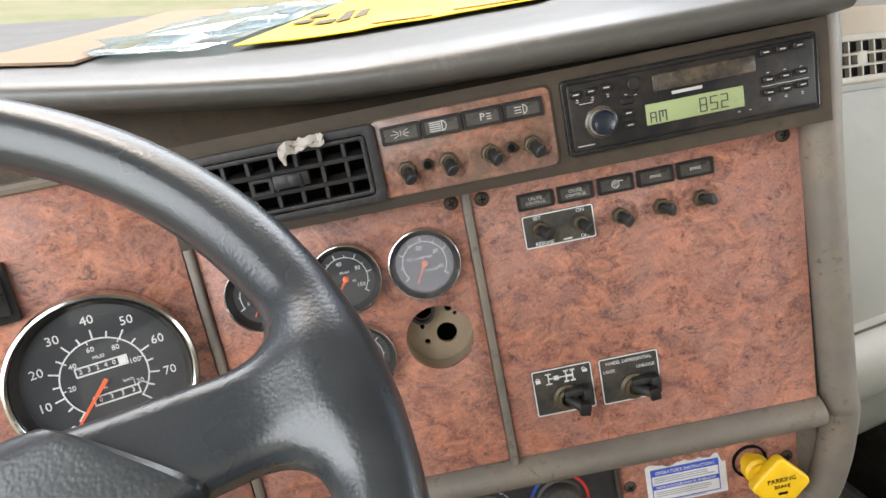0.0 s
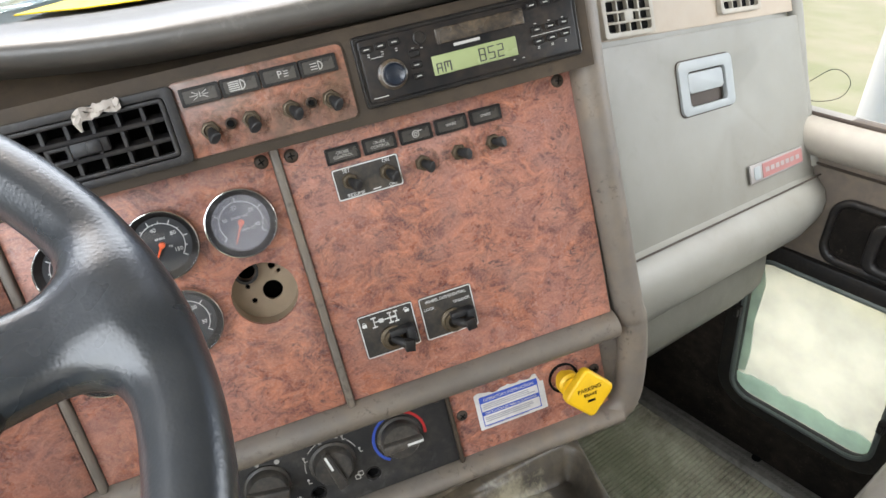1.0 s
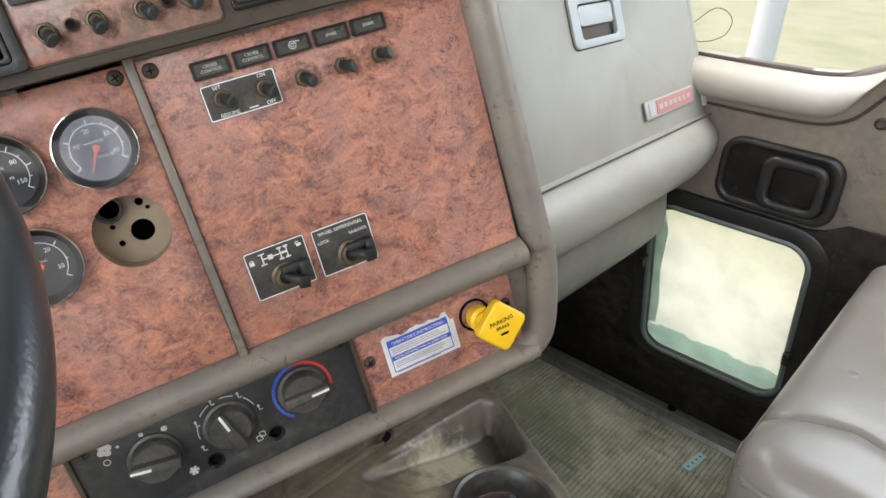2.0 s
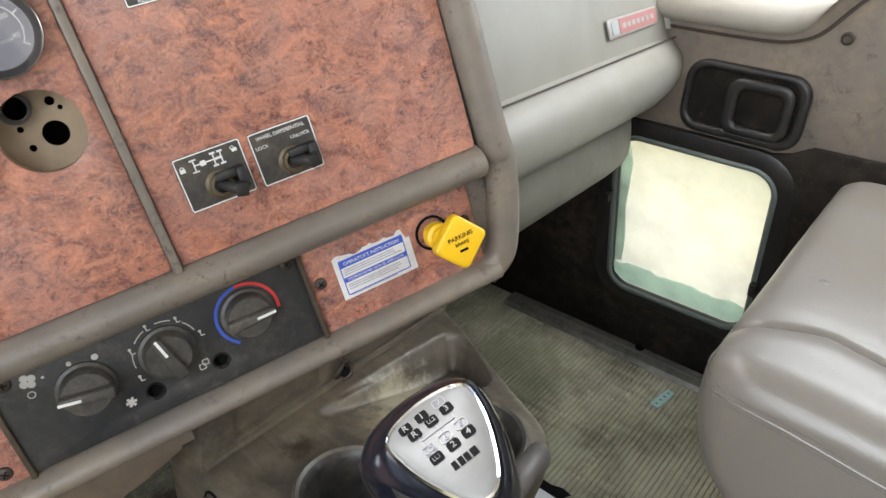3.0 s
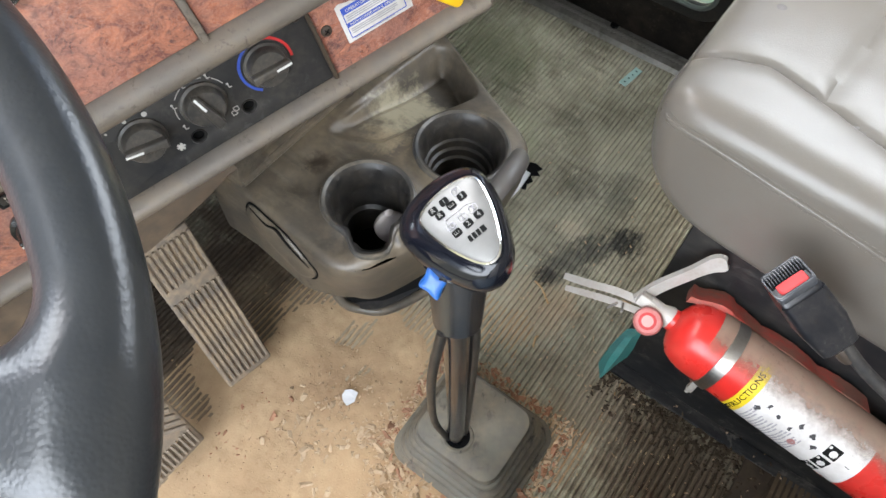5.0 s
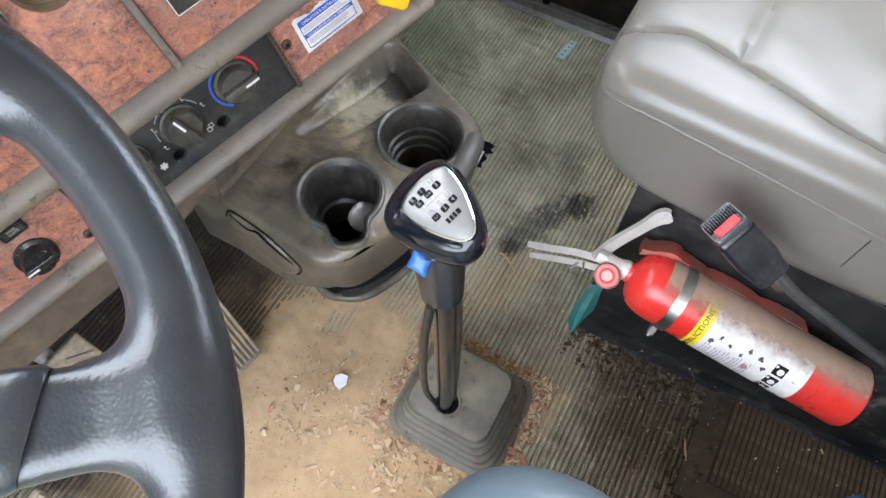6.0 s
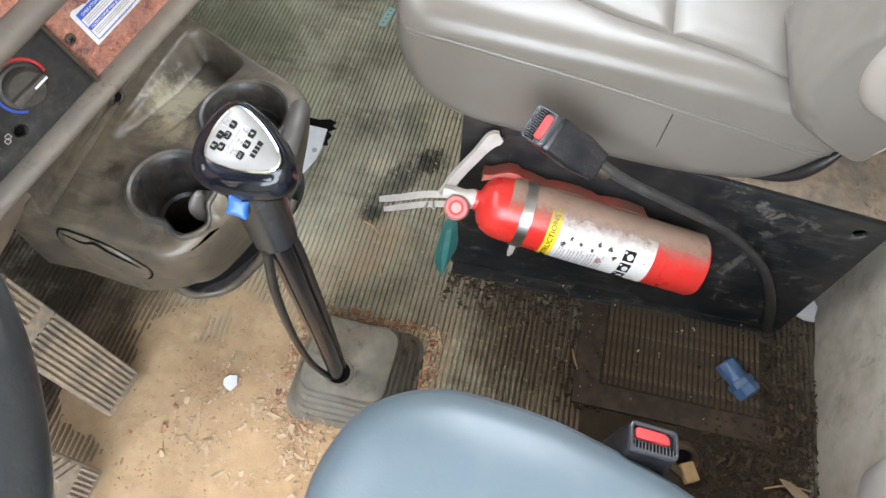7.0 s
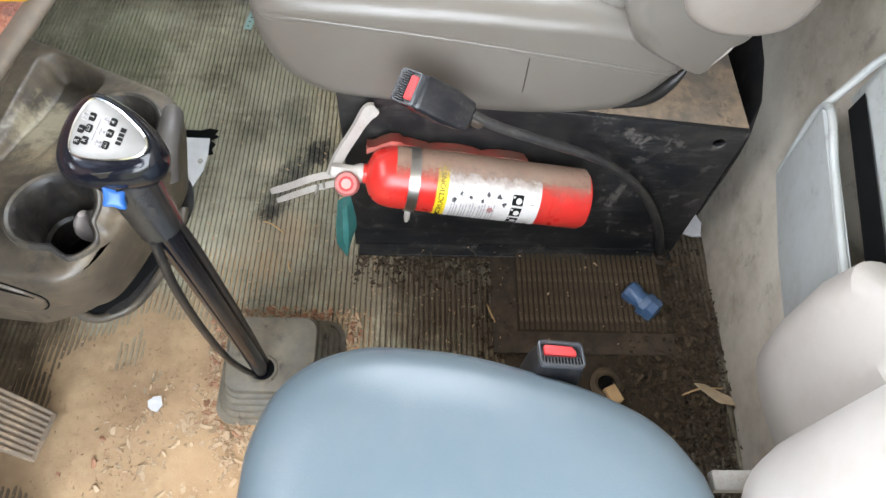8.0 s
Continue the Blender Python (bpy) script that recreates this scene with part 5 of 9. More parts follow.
part("button_marks", merged(*[box(x - 0.002, x + 0.002, y - 0.0004, y + 0.0004, 0.0088, 0.0090) for x, y in ((-0.083, 0.0165), (-0.072, 0.0170), (-0.061, 0.0175), (-0.0475, -0.0030), (-0.0475, -0.0115), (0.0545, 0.0005),
                     (0.0665, 0.0010), (0.0785, 0.0015), (0.0545, -0.0085), (0.0665, -0.0080), (0.0785, -0.0075), (0.0535, 0.0195), (0.0655, 0.0197), (0.0775, 0.0200))], *[box(x - 0.0009, x + 0.0009, y - 0.0003, y + 0.0003, 0.0066, 0.0071) for x, y in KEY_DOTS]), faded_print, radio, "white printed key marks", smooth=False)["kind"] = "stuff"
for x0, x1, y0, y1 in ((0.0495, 0.0835, -0.0040, -0.0036), (-0.081, -0.071, 0.0090, 0.0095), (-0.086, -0.074, -0.0205, -0.0198)):
    part("print_line", box(x0, x1, y0, y1, 0.0068, 0.0073), faded_print, radio, "faint white print", smooth=False)
part("round_key", lathe([(0.0052, 0.006), (0.0052, 0.0085), (0.0044, 0.0088), (0.004, 0.0075)], 24), black_plastic, radio, m=T(-0.0405, 0.0160, 0))

# heater controls
hv = thing("heater_control_panel", MD @ T(-0.0395, -0.3005, W_LOW), "dusty black heater control panel with three knobs", "control panel")
part("plate", prism(rect(-0.121, 0.1215, -0.044, 0.0405, 0.002), -0.003, 0.003, 0.001, 2, holes=[circle(0.0062, 16, -0.0205, -0.0240)[::-1], circle(0.0062, 16, 0.0345, -0.0240)[::-1]]), dusty_black, hv)
part("hole_ring", merged(lathe([(0.0062, 0.003), (0.0072, 0.0042), (0.008, 0.003)], 20, caps=False)), black_plastic, hv, m=T(-0.0205, -0.0240, 0))
part("hole_ring", merged(lathe([(0.0062, 0.003), (0.0072, 0.0042), (0.008, 0.003)], 20, caps=False)), black_plastic, hv, m=T(0.0345, -0.0240, 0))
for x in (-0.0205, 0.0345):
    part("hole_back", box(x - 0.01, x + 0.01, -0.034, -0.014, -0.008, -0.004), cavity_black, hv)


def heater_knob(x, y, a):
    at = T(x, y, 0.003)
    k = part("knob", lathe([(0.0225, 0.0), (0.0222, 0.002), (0.0195, 0.0030), (0.0190, 0.0095), (0.0172, 0.0125), (0.001, 0.0130)], 40), knob_dust, hv, "black rotary knob", m=at)
    part("grip", prism([(-0.0195, -0.0050), (0.0195, -0.0034), (0.0205, 0.0), (0.0195, 0.0034), (-0.0195, 0.0050)], 0.012, 0.0205, 0.0018, 3), knob_dust, k, m=at @ R(a, "Z"))
    part("pointer", box(0.004, 0.0200, -0.0011, 0.0011, 0.0203, 0.0210), white_print, k, "white pointer line", smooth=False, m=at @ R(a, "Z"))


heater_knob(-0.0630, 0.0030, 168)
heater_knob(0.0005, 0.0035, 103)
heater_knob(0.0690, 0.0055, 0)
part("cold_arc", arc(0.0260, 0.0027, 95, 235, 0.0031, 40), blue_print, hv, "blue cold arc", m=T(0.0690, 0.0055, 0), smooth=False)
part("hot_arc", arc(0.0260, 0.0027, -12, 95, 0.0031, 40), red_print, hv, "red hot arc", m=T(0.0690, 0.0055, 0), smooth=False)
hmarks = [arc(0.0262, 0.0008, a, a + 26, 0.0031, 8) for a in (18, 64, 112, 158)]
for b in hmarks:
    b.transform(T(0.0005, 0.0035, 0))
for a in (10, 57, 105, 150, 200):
    b = merged(disc(0.0013, 0.0031, 8), box(-0.0004, 0.0006, -0.004, 0.0, 0.0031, 0.0034), box(0.0, 0.003, -0.0045, -0.0037, 0.0031, 0.0034))
    b.transform(T(0.0005 + 0.0285 * math.cos(radians(a)), 0.0035 + 0.0285 * math.sin(radians(a)), 0))
    hmarks.append(b)
for x, y, r in ((-0.0855, 0.0260, 0.0012), (-0.0660, 0.0275, 0.0019), (-0.0480, 0.0245, 0.0026)):
    b = disc(r, 0.0032, 14)
    b.transform(T(x, y, 0))
    hmarks.append(b)
for k in range(4):
    b = disc(0.0030, 0.0032, 12)
    b.transform(T(-0.0955 + 0.0034 * math.cos(k * math.pi / 2 + 0.4), 0.0275 + 0.0034 * math.sin(k * math.pi / 2 + 0.4), 0))
    hmarks.append(b)
for k in range(3):
    b = box(-0.0042, 0.0042, -0.0011, 0.0011, 0.0031, 0.0034)
    b.transform(T(-0.040, -0.0235, 0.0001 * k) @ R(60 * k, "Z"))
    hmarks.append(b)
ring0 = arc(0.0026, 0.0007, 0, 359, 0.0031, 16)
ring0.transform(T(-0.0975, 0.0165, 0))
hmarks.append(ring0)
for x, y in ((0.0255, -0.0175), (0.0290, -0.0145)):
    b = prism(rrect(0.0055, 0.0055, 0.001, 2), 0.0031, 0.0034, holes=[rrect(0.0038, 0.0038, 0.0006, 2)])
    b.transform(T(x - 0.006, y - 0.004, 0))
    hmarks.append(b)
for b in hmarks:
    part("printed_mark", b, faded_print, hv, "white printed control mark", smooth=False)

# second knob panel towards the driver
kn = thing("dimmer_control", MD @ T(-0.228, -0.318, W_LOW), "black knob with a white pointer line on the burl panel", "dimmer switch")
part("skirt", lathe([(0.0205, 0.0), (0.0205, 0.004), (0.0165, 0.0060), (0.0160, 0.0120), (0.0140, 0.0150), (0.001, 0.0155)], 40), grip_black, kn)
part("grip", prism([(-0.016, -0.0045), (0.016, -0.0034), (0.017, 0.0), (0.016, 0.0034), (-0.016, 0.0045)], 0.014, 0.0215, 0.0016, 3), grip_black, kn)
part("pointer", box(-0.0155, -0.003, -0.0010, 0.0010, 0.0214, 0.0220), white_print, kn, "white pointer line", smooth=False)
tile(MD @ T(-0.222, -0.280, W_LOW), light_mark("PANEL\nLIGHTS"), "black indicator tile above the dimmer knob", 0.026, 0.013)

# instruction sticker, torn along its top
st = thing("instruction_sticker", MD @ T(0.1487, -0.3030, W_LOW), "torn white sticker with blue bands and small print", "sticker")
rs = random.Random(2)
top = [(0.0375 - 0.075 * i / 22, 0.0215 - 0.0045 * rs.random() - (0.006 if i < 2 else 0)) for i in range(23)]
part("paper", prism([(-0.0375, -0.0205), (0.0375, -0.0205)] + top, 0.0, 0.0005), sticker_white, st, smooth=False)
part("frame_line", prism(rrect(0.064, 0.0335, 0.0005, 1, -0.001, -0.0005), 0.0005, 0.0007, 0, holes=[rrect(0.0622, 0.0317, 0.0004, 1, -0.001, -0.0005)]), blue_print, st, "dark blue frame line", smooth=False)
part("blue_band", merged(box(-0.033, 0.031, 0.0090, 0.0158, 0.0006, 0.0009), box(-0.032, 0.030, -0.0050, -0.0005, 0.0006, 0.0009)), blue_print, st, "blue heading bands", smooth=False)
w1, w2 = writing("OPERATOR'S INSTRUCTION", 0.0044), writing("INSTRUCCIONES PARA EL OPERADOR", 0.0033)
w1.transform(T(-0.001, 0.0122, 0.0009))
w2.transform(T(-0.001, -0.0028, 0.0009))
part("heading", merged(w1, w2), sticker_white, st, "white heading letters", smooth=False)
part("small_print", merged(*[box(-0.030, 0.016 + 0.012 * rs.random(), y - 0.0005, y + 0.0005, 0.0005, 0.0008) for y in (0.0065, 0.0044, 0.0022, -0.0080, -0.0100, -0.0122, -0.0178)]), print_grey, st, "grey bars of small print", smooth=False)

# parking brake knob
pk = thing("parking_brake_knob", MD @ T(0.2085, -0.2975, W_LOW), "yellow diamond-shaped parking brake knob", "knob")
part("shaft", lathe([(0.0085, -0.004), (0.0085, 0.0075), (0.0125, 0.009), (0.0125, 0.018), (0.0095, 0.020), (0.0095, 0.023)], 24), yellow_knob, pk)
part("socket", lathe([(0.0165, 0.0), (0.0165, 0.0018), (0.0145, 0.0022), (0.0125, -0.006)], 28), cavity_black, pk)
hd = prism(rrect(0.0400, 0.0400, 0.006, 4), 0.022, 0.034, 0.003, 3)
hd.transform(T(0.0125, -0.0075, 0) @ R(43, "Z"))
part("diamond", hd, yellow_knob, pk)
w1, w2 = writing("PARKING", 0.0062), writing("BRAKE", 0.0048)
w1.transform(T(0.0125, -0.0015, 0.0340) @ R(2, "Z"))
w2.transform(T(0.0125, -0.0080, 0.0340))
part("lettering", merged(w1, w2, box(0.0085, 0.0170, -0.0160, -0.0135, 0.034, 0.0343)), black_print, pk, "black lettering", smooth=False)

# ---- steering wheel ----
WHEEL_C, WHEEL_N, WHEEL_R, WHEEL_T = (-0.0951, 0.355, 0.8376), (-0.0458, -0.3871, 0.9209), 0.2163, 0.0172


def frame_of(c, n_, ref=(0, 0, 1)):
    """x along ref x n, z along n."""
    z = Vector(n_).normalized()
    x = Vector(ref).cross(z).normalized()
    return Matrix.Translation(c) @ Matrix((x, z.cross(x), z)).transposed().to_4x4()


MW = frame_of(WHEEL_C, WHEEL_N)
wheel = thing("steering_wheel", MW, "black leather-grained four-spoke steering wheel", "steering wheel")
SPOKES = ((8.5, 0.132, -1.1), (-39.5, 0.158, 0.35), (171.5, 0.132, 1.1), (219.5, 0.158, -0.35))     # angle; where the hub pad ends, and the slant of its end


def wheel_shape(x, y, z):
    """Distance to the rim and its arms, melted into one another."""
    f = np.hypot(np.hypot(x, y) - WHEEL_R, z) - WHEEL_T
    for a, _, _ in SPOKES:
        c, s_ = math.cos(radians(a)), math.sin(radians(a))
        r, w = x * c + y * s_, -x * s_ + y * c
        t = np.clip((r - 0.08) / 0.13, 0, 1)
        half, thick, mid = 0.0245 - 0.0050 * t, 0.0118 + 0.0015 * t, -0.018 + 0.016 * t
        rnd = 0.0100
        qx = np.abs(r - 0.11) - 0.10 + rnd
        qy = np.abs(w) - half + rnd
        qz = np.abs(z - mid) - thick + rnd
        box_ = np.sqrt(np.maximum(qx, 0) ** 2 + np.maximum(qy, 0) ** 2 + np.maximum(qz, 0) ** 2) + np.minimum(np.maximum(np.maximum(qx, qy), qz), 0) - rnd
        k = 0.030
        h = np.maximum(k - np.abs(f - box_), 0) / k
        f = np.minimum(f, box_) - h * h * k * 0.25
    return f


def surface_net(f, lo, hi, step):
    """A mesh of quads on f = 0, drawn through the cells that it crosses."""
    axes = [np.arange(a, b + step, step) for a, b in zip(lo, hi)]
    g = f(*np.meshgrid(*axes, indexing="ij"))
    inside = g < 0
    nx, ny, nz = g.shape
    acc, cnt = np.zeros((nx - 1, ny - 1, nz - 1, 3)), np.zeros((nx - 1, ny - 1, nz - 1))
    quads = []
    for ax in range(3):
        sl0, sl1 = [slice(None)] * 3, [slice(None)] * 3
        sl0[ax], sl1[ax] = slice(0, -1), slice(1, None)
        i, j, k = np.nonzero(inside[tuple(sl0)] != inside[tuple(sl1)])
        o = [i, j, k]
        e = list(o)
        e[ax] = o[ax] + 1
        g0, g1 = g[i, j, k], g[e[0], e[1], e[2]]
        p = np.stack([axes[q][o[q]] for q in range(3)], 1).astype(float)
        p[:, ax] += step * g0 / (g0 - g1)
        b, c = (ax + 1) % 3, (ax + 2) % 3
        cells = []
        for db, dc in ((0, 0), (1, 0), (1, 1), (0, 1)):
            q = [i.copy(), j.copy(), k.copy()]
            q[b] -= db
            q[c] -= dc
            np.add.at(acc, (q[0], q[1], q[2]), p)
            np.add.at(cnt, (q[0], q[1], q[2]), 1)
            cells.append((q[0] * (ny - 1) + q[1]) * (nz - 1) + q[2])
        quads.append(np.stack(cells, 1))
    quads = np.concatenate(quads)
    ids, flat = np.unique(quads, return_inverse=True)
    v = acc.reshape(-1, 3)[ids] / cnt.reshape(-1)[ids][:, None]
    for _ in range(4):
        d = f(v[:, 0], v[:, 1], v[:, 2])
        eps = step * 0.2
        gr = np.stack([f(*(v + eps * np.eye(3)[q]).T) - f(*(v - eps * np.eye(3)[q]).T) for q in range(3)], 1) / (2 * eps)
        v = v - np.clip(d, -step, step)[:, None] * gr / np.maximum((gr ** 2).sum(1), 0.25)[:, None]
    bm = bmesh.new()
    vs = [bm.verts.new(q) for q in v.tolist()]
    for q in flat.reshape(-1, 4).tolist():
        if len(set(q)) == 4:
            bm.faces.new([vs[i] for i in q])
    return bm


part("rim", surface_net(wheel_shape, (-0.242, -0.242, -0.042), (0.242, 0.242, 0.024), 0.003), wheel_black, wheel, "moulded rim with four arms")


def flat_loop(r, half, thick, z, n=28):
    """Cross-section of an arm of the hub pad at radius r, the arm lying along x."""
    out = []
    for i in range(n):
        a = 2 * math.pi * i / n
        c, s_ = math.cos(a), math.sin(a)
        out.append((r, half * abs(c) ** 0.6 * (1 if c > 0 else -1), z + thick * abs(s_) ** 0.6 * (1 if s_ > 0 else -1)))
    return out


for a, end, slant in SPOKES:
    pad = skin([flat_loop(r, h, t, z) for r, h, t, z in ((0.02, 0.030, 0.0140, -0.0215), (0.06, 0.0275, 0.0140, -0.0190), (0.09, 0.0255, 0.0138, -0.0168), (end - 0.012, 0.0238, 0.0136, -0.0205 + 0.043 * (end - 0.03) / 0.13 * 0.35), (end - 0.003, 0.0232, 0.0134, -0.0205 + 0.043 * (end - 0.02) / 0.13 * 0.35), (end, 0.0215, 0.0118, -0.0205 + 0.043 * (end - 0.02) / 0.13 * 0.35))])
    for v in pad.verts:
        v.co.x += slant * v.co.y * max(0.0, (v.co.x - 0.06) / (end - 0.06))
    part("pad_arm", pad, wheel_black, wheel, m=R(a, "Z"))
part("horn_pad", lathe([(0.072, -0.034), (0.074, -0.014), (0.066, -0.003), (0.045, 0.001), (0.002, 0.002)], 48), wheel_black, wheel)
col = thing("steering_column", MW, "dark steering column under the wheel", "steering column")
part("shroud", lathe([(0.040, -0.034), (0.046, -0.05), (0.052, -0.20), (0.055, -0.34)], 32), grip_black, col)
part("lower_shaft", lathe([(0.022, -0.34), (0.022, -0.80)], 20), black_plastic, col)

# ---- cup holder console ----
con = thing("cup_holder_console", T(0, 0, 0), "dusty grey-brown moulded console with two cup holders and a tray", "console")
CZ = 0.355
OUTL = [(0.690, 0.560), (0.669, 0.497), (0.646, 0.448), (0.624, 0.403), (0.604, 0.358), (0.588, 0.324), (0.572, 0.304), (0.546, 0.292), (0.512, 0.288), (0.470, 0.296), (0.430, 0.312), (0.395, 0.322),
        (0.355, 0.336), (0.326, 0.350), (0.310, 0.366), (0.302, 0.390), (0.306, 0.430), (0.310, 0.472), (0.316, 0.530), (0.326, 0.600), (0.430, 0.640), (0.640, 0.640)]
CUPS = ((0.392, 0.406, 0.0470), (0.517, 0.364, 0.0510))
TRAY = [(0.646, 0.492), (0.650, 0.472), (0.640, 0.447), (0.612, 0.406), (0.598, 0.399), (0.578, 0.405), (0.553, 0.415), (0.517, 0.427), (0.482, 0.437), (0.464, 0.446), (0.450, 0.470), (0.438, 0.500), (0.442, 0.511), (0.460, 0.515), (0.520, 0.512), (0.600, 0.504), (0.634, 0.500)]


def smooth_loop(pts, steps=3):
    return [(v.x, v.y) for v in spline([(x, y, 0) for x, y in pts], steps, True)]


def cup_line(cup, grow, k):
    """Rim of a cup hole; the near one has a finger notch to the front."""
    x, y, r = cup
    out = []
    for i in range(64):
        a = 2 * math.pi * i / 64
        d = (a - radians(222) + math.pi) % (2 * math.pi) - math.pi
        b = 0.026 * k * math.exp(-(d / 0.40) ** 4) if x < 0.45 else 0.0
        out.append((x + (r + grow + b) * math.cos(a), y + (r + grow + b) * math.sin(a)))
    return out


out_s, tray_s = smooth_loop(OUTL), smooth_loop(TRAY, 4)


def depth_in(x, y, loop):
    """How far points lie inside an outline; negative outside."""
    best, odd = np.full(x.shape, 9.0), np.zeros(x.shape, bool)
    for (ax_, ay_), (bx_, by_) in zip(loop, loop[1:] + loop[:1]):
        dx, dy = bx_ - ax_, by_ - ay_
        t = np.clip(((x - ax_) * dx + (y - ay_) * dy) / (dx * dx + dy * dy + 1e-12), 0, 1)
        best = np.minimum(best, np.hypot(x - ax_ - t * dx, y - ay_ - t * dy))
        if ay_ != by_:
            odd ^= ((ay_ > y) != (by_ > y)) & (x < dx * (y - ay_) / dy + ax_)
    return np.where(odd, best, -best)


def ease(t):
    t = np.clip(t, 0, 1)
    return t * t * (3 - 2 * t)


def moulded_top():
    """The console's upper skin: a tray that deepens to one end, ridges, dents, and lips round the cup holes."""
    gx, gy = np.meshgrid(np.arange(0.290, 0.700, 0.0022), np.arange(0.280, 0.648, 0.0022), indexing="ij")
    rim = depth_in(gx, gy, out_s)
    rx_, ry_ = np.gradient(rim, 0.0022)
    step = np.where((rim < 0) & (rim > -0.0034), -rim, 0.0)          # the outermost row lies on the outline itself
    gx, gy = gx + rx_ * step, gy + ry_ * step
    z = np.full(gx.shape, CZ)
    t = np.clip((0.010 - rim) / 0.010, 0, 1)
    z -= 0.010 * (1 - np.sqrt(1 - 0.92 * t * t))
    tray = depth_in(gx, gy, tray_s)
    deep = (0.007 + 0.034 * ease((gx - 0.450) / 0.17)) * ease(tray / 0.017)
    along = (gx - 0.460) / 0.180
    off = gy - (0.5065 - 0.0225 * along)                       # the ridge along the back of the tray
    inside = ease(tray / 0.008) * ease(along / 0.12) * ease((1.02 - along) / 0.06)
    deep *= 1 - 0.45 * ease(off / 0.006)
    z -= deep
    z += inside * (0.0050 * np.exp(-(off / 0.0034) ** 2) - 0.0030 * np.exp(-((off - 0.0085) / 0.003) ** 2) - 0.0030 * np.exp(-((off + 0.009) / 0.004) ** 2))
    for cx, cy, w, d in ((0.404, 0.497, 0.014, 0.0065), (0.359, 0.490, 0.017, 0.0050), (0.347, 0.470, 0.010, -0.0015), (0.372, 0.505, 0.010, -0.0015), (0.440, 0.478, 0.018, 0.0030)):
        z -= d * np.exp(-((gx - cx) ** 2 + (gy - cy) ** 2) / w ** 2)
    gap = np.full(gx.shape, 9.0)
    for cx, cy, r in CUPS:
        a = np.arctan2(gy - cy, gx - cx)
        d = (a - radians(222) + math.pi) % (2 * math.pi) - math.pi
        hole_ = r + 0.0015 + (0.026 * np.exp(-(d / 0.40) ** 4) if cx < 0.45 else 0.0)
        e = np.hypot(gx - cx, gy - cy) - hole_
        lip = np.exp(-(np.maximum(e, 0) / 0.011) ** 2)
        z = z * (1 - lip) + (CZ + 0.0065) * lip
        near = np.abs(e) < 0.0013
        k = np.where(near, hole_ / np.maximum(np.hypot(gx - cx, gy - cy), 1e-6), 1.0)
        gx, gy = cx + (gx - cx) * k, cy + (gy - cy) * k
        gap = np.minimum(gap, np.where(near, 0.0, e))
    keep = (gap > -1e-6) & (rim > -0.0022)
    bm = bmesh.new()
    ids = {}
    for i, j in np.argwhere(keep).tolist():
        x, y = float(gx[i, j]), float(gy[i, j])
        ids[i, j] = bm.verts.new((x, y, float(z[i, j]) + 0.0007 * noise.noise((x * 40, y * 40, 1)) + 0.0004 * noise.noise((x * 150, y * 150, 2))))
    for i, j in list(ids):
        q = [ids.get(k) for k in ((i, j), (i + 1, j), (i + 1, j + 1), (i, j + 1))]
        if None not in q:
            bm.faces.new(q)
        else:
            q = [v for v in q if v is not None]
            if len(q) == 3 and (i + 1, j + 1) in ids:
                bm.faces.new(q)
    return bm


part("top", moulded_top(), console_grey, con, "moulded top with a sloping tray, ridges and dents")


def outset(loop, d):
    cx, cy = sum(p[0] for p in loop) / len(loop), sum(p[1] for p in loop) / len(loop)
    return [(cx + (x - cx) * (1 + d), cy + (y - cy) * (1 + d)) for x, y in loop]


TAPER = ((CZ - 0.0062, -0.002), (CZ - 0.0085, 0.004), (CZ - 0.0135, 0.006), (0.322, -0.005), (0.292, -0.055), (0.255, -0.125), (0.236, -0.155))
SIDE = (0.0, 0.006, 0.012, 0.020, 0.024, 0.024, 0.020)


def skirt_line(z, d, e):
    """The console's outline at a height: drawn in to the front, upright to the sides."""
    cx, cy = sum(p[0] for p in out_s) / len(out_s), sum(p[1] for p in out_s) / len(out_s)
    out = []
    for x, y in out_s:
        w = max(0.0, min(1.0, (0.440 - y) / 0.06))
        k = d * w + e * (1 - w)
        out.append((cx + (x - cx) * (1 + k), cy + (y - cy) * (1 + k), z))
    return out


part("side", skin([skirt_line(z, d, e) for (z, d), e in zip(TAPER, SIDE)], caps=False), console_grey, con)
part("floor_pan", prism(outset(out_s, -0.17), 0.196, 0.202), dusty_black, con)
NEAR_WELL = ((0.0015, 1.0, 0.0065, 0.0), (-0.003, 0.98, 0.002, 0.0), (-0.0042, 0.95, -0.008, 0.6), (-0.0050, 0.93, -0.018, 1.0), (-0.0058, 0.88, -0.028, 1.0), (-0.0070, 0.70, -0.036, 0.4), (-0.0120, 0.25, -0.042, 0.0), (-0.0135, 0.10, -0.056, 0.0), (-0.0175, 0.0, -0.060, 0.0), (-0.0185, 0.0, -0.095, 0.0), (-0.021, 0.0, -0.10, 0.0))
FAR_WELL = ((0.0015, 0.0, 0.0065, 0.0), (-0.0030, 0.0, 0.0015, 0.0), (-0.0050, 0.0, -0.010, 0.5), (-0.0060, 0.0, -0.022, 1.0), (-0.0065, 0.0, -0.031, 0.3), (-0.0098, 0.0, -0.033, 0.0), (-0.0105, 0.0, -0.043, 0.0), (-0.0138, 0.0, -0.045, 0.0), (-0.0145, 0.0, -0.056, 0.0), (-0.0178, 0.0, -0.058, 0.0), (-0.0185, 0.0, -0.095, 0.0), (-0.021, 0.0, -0.10, 0.0))


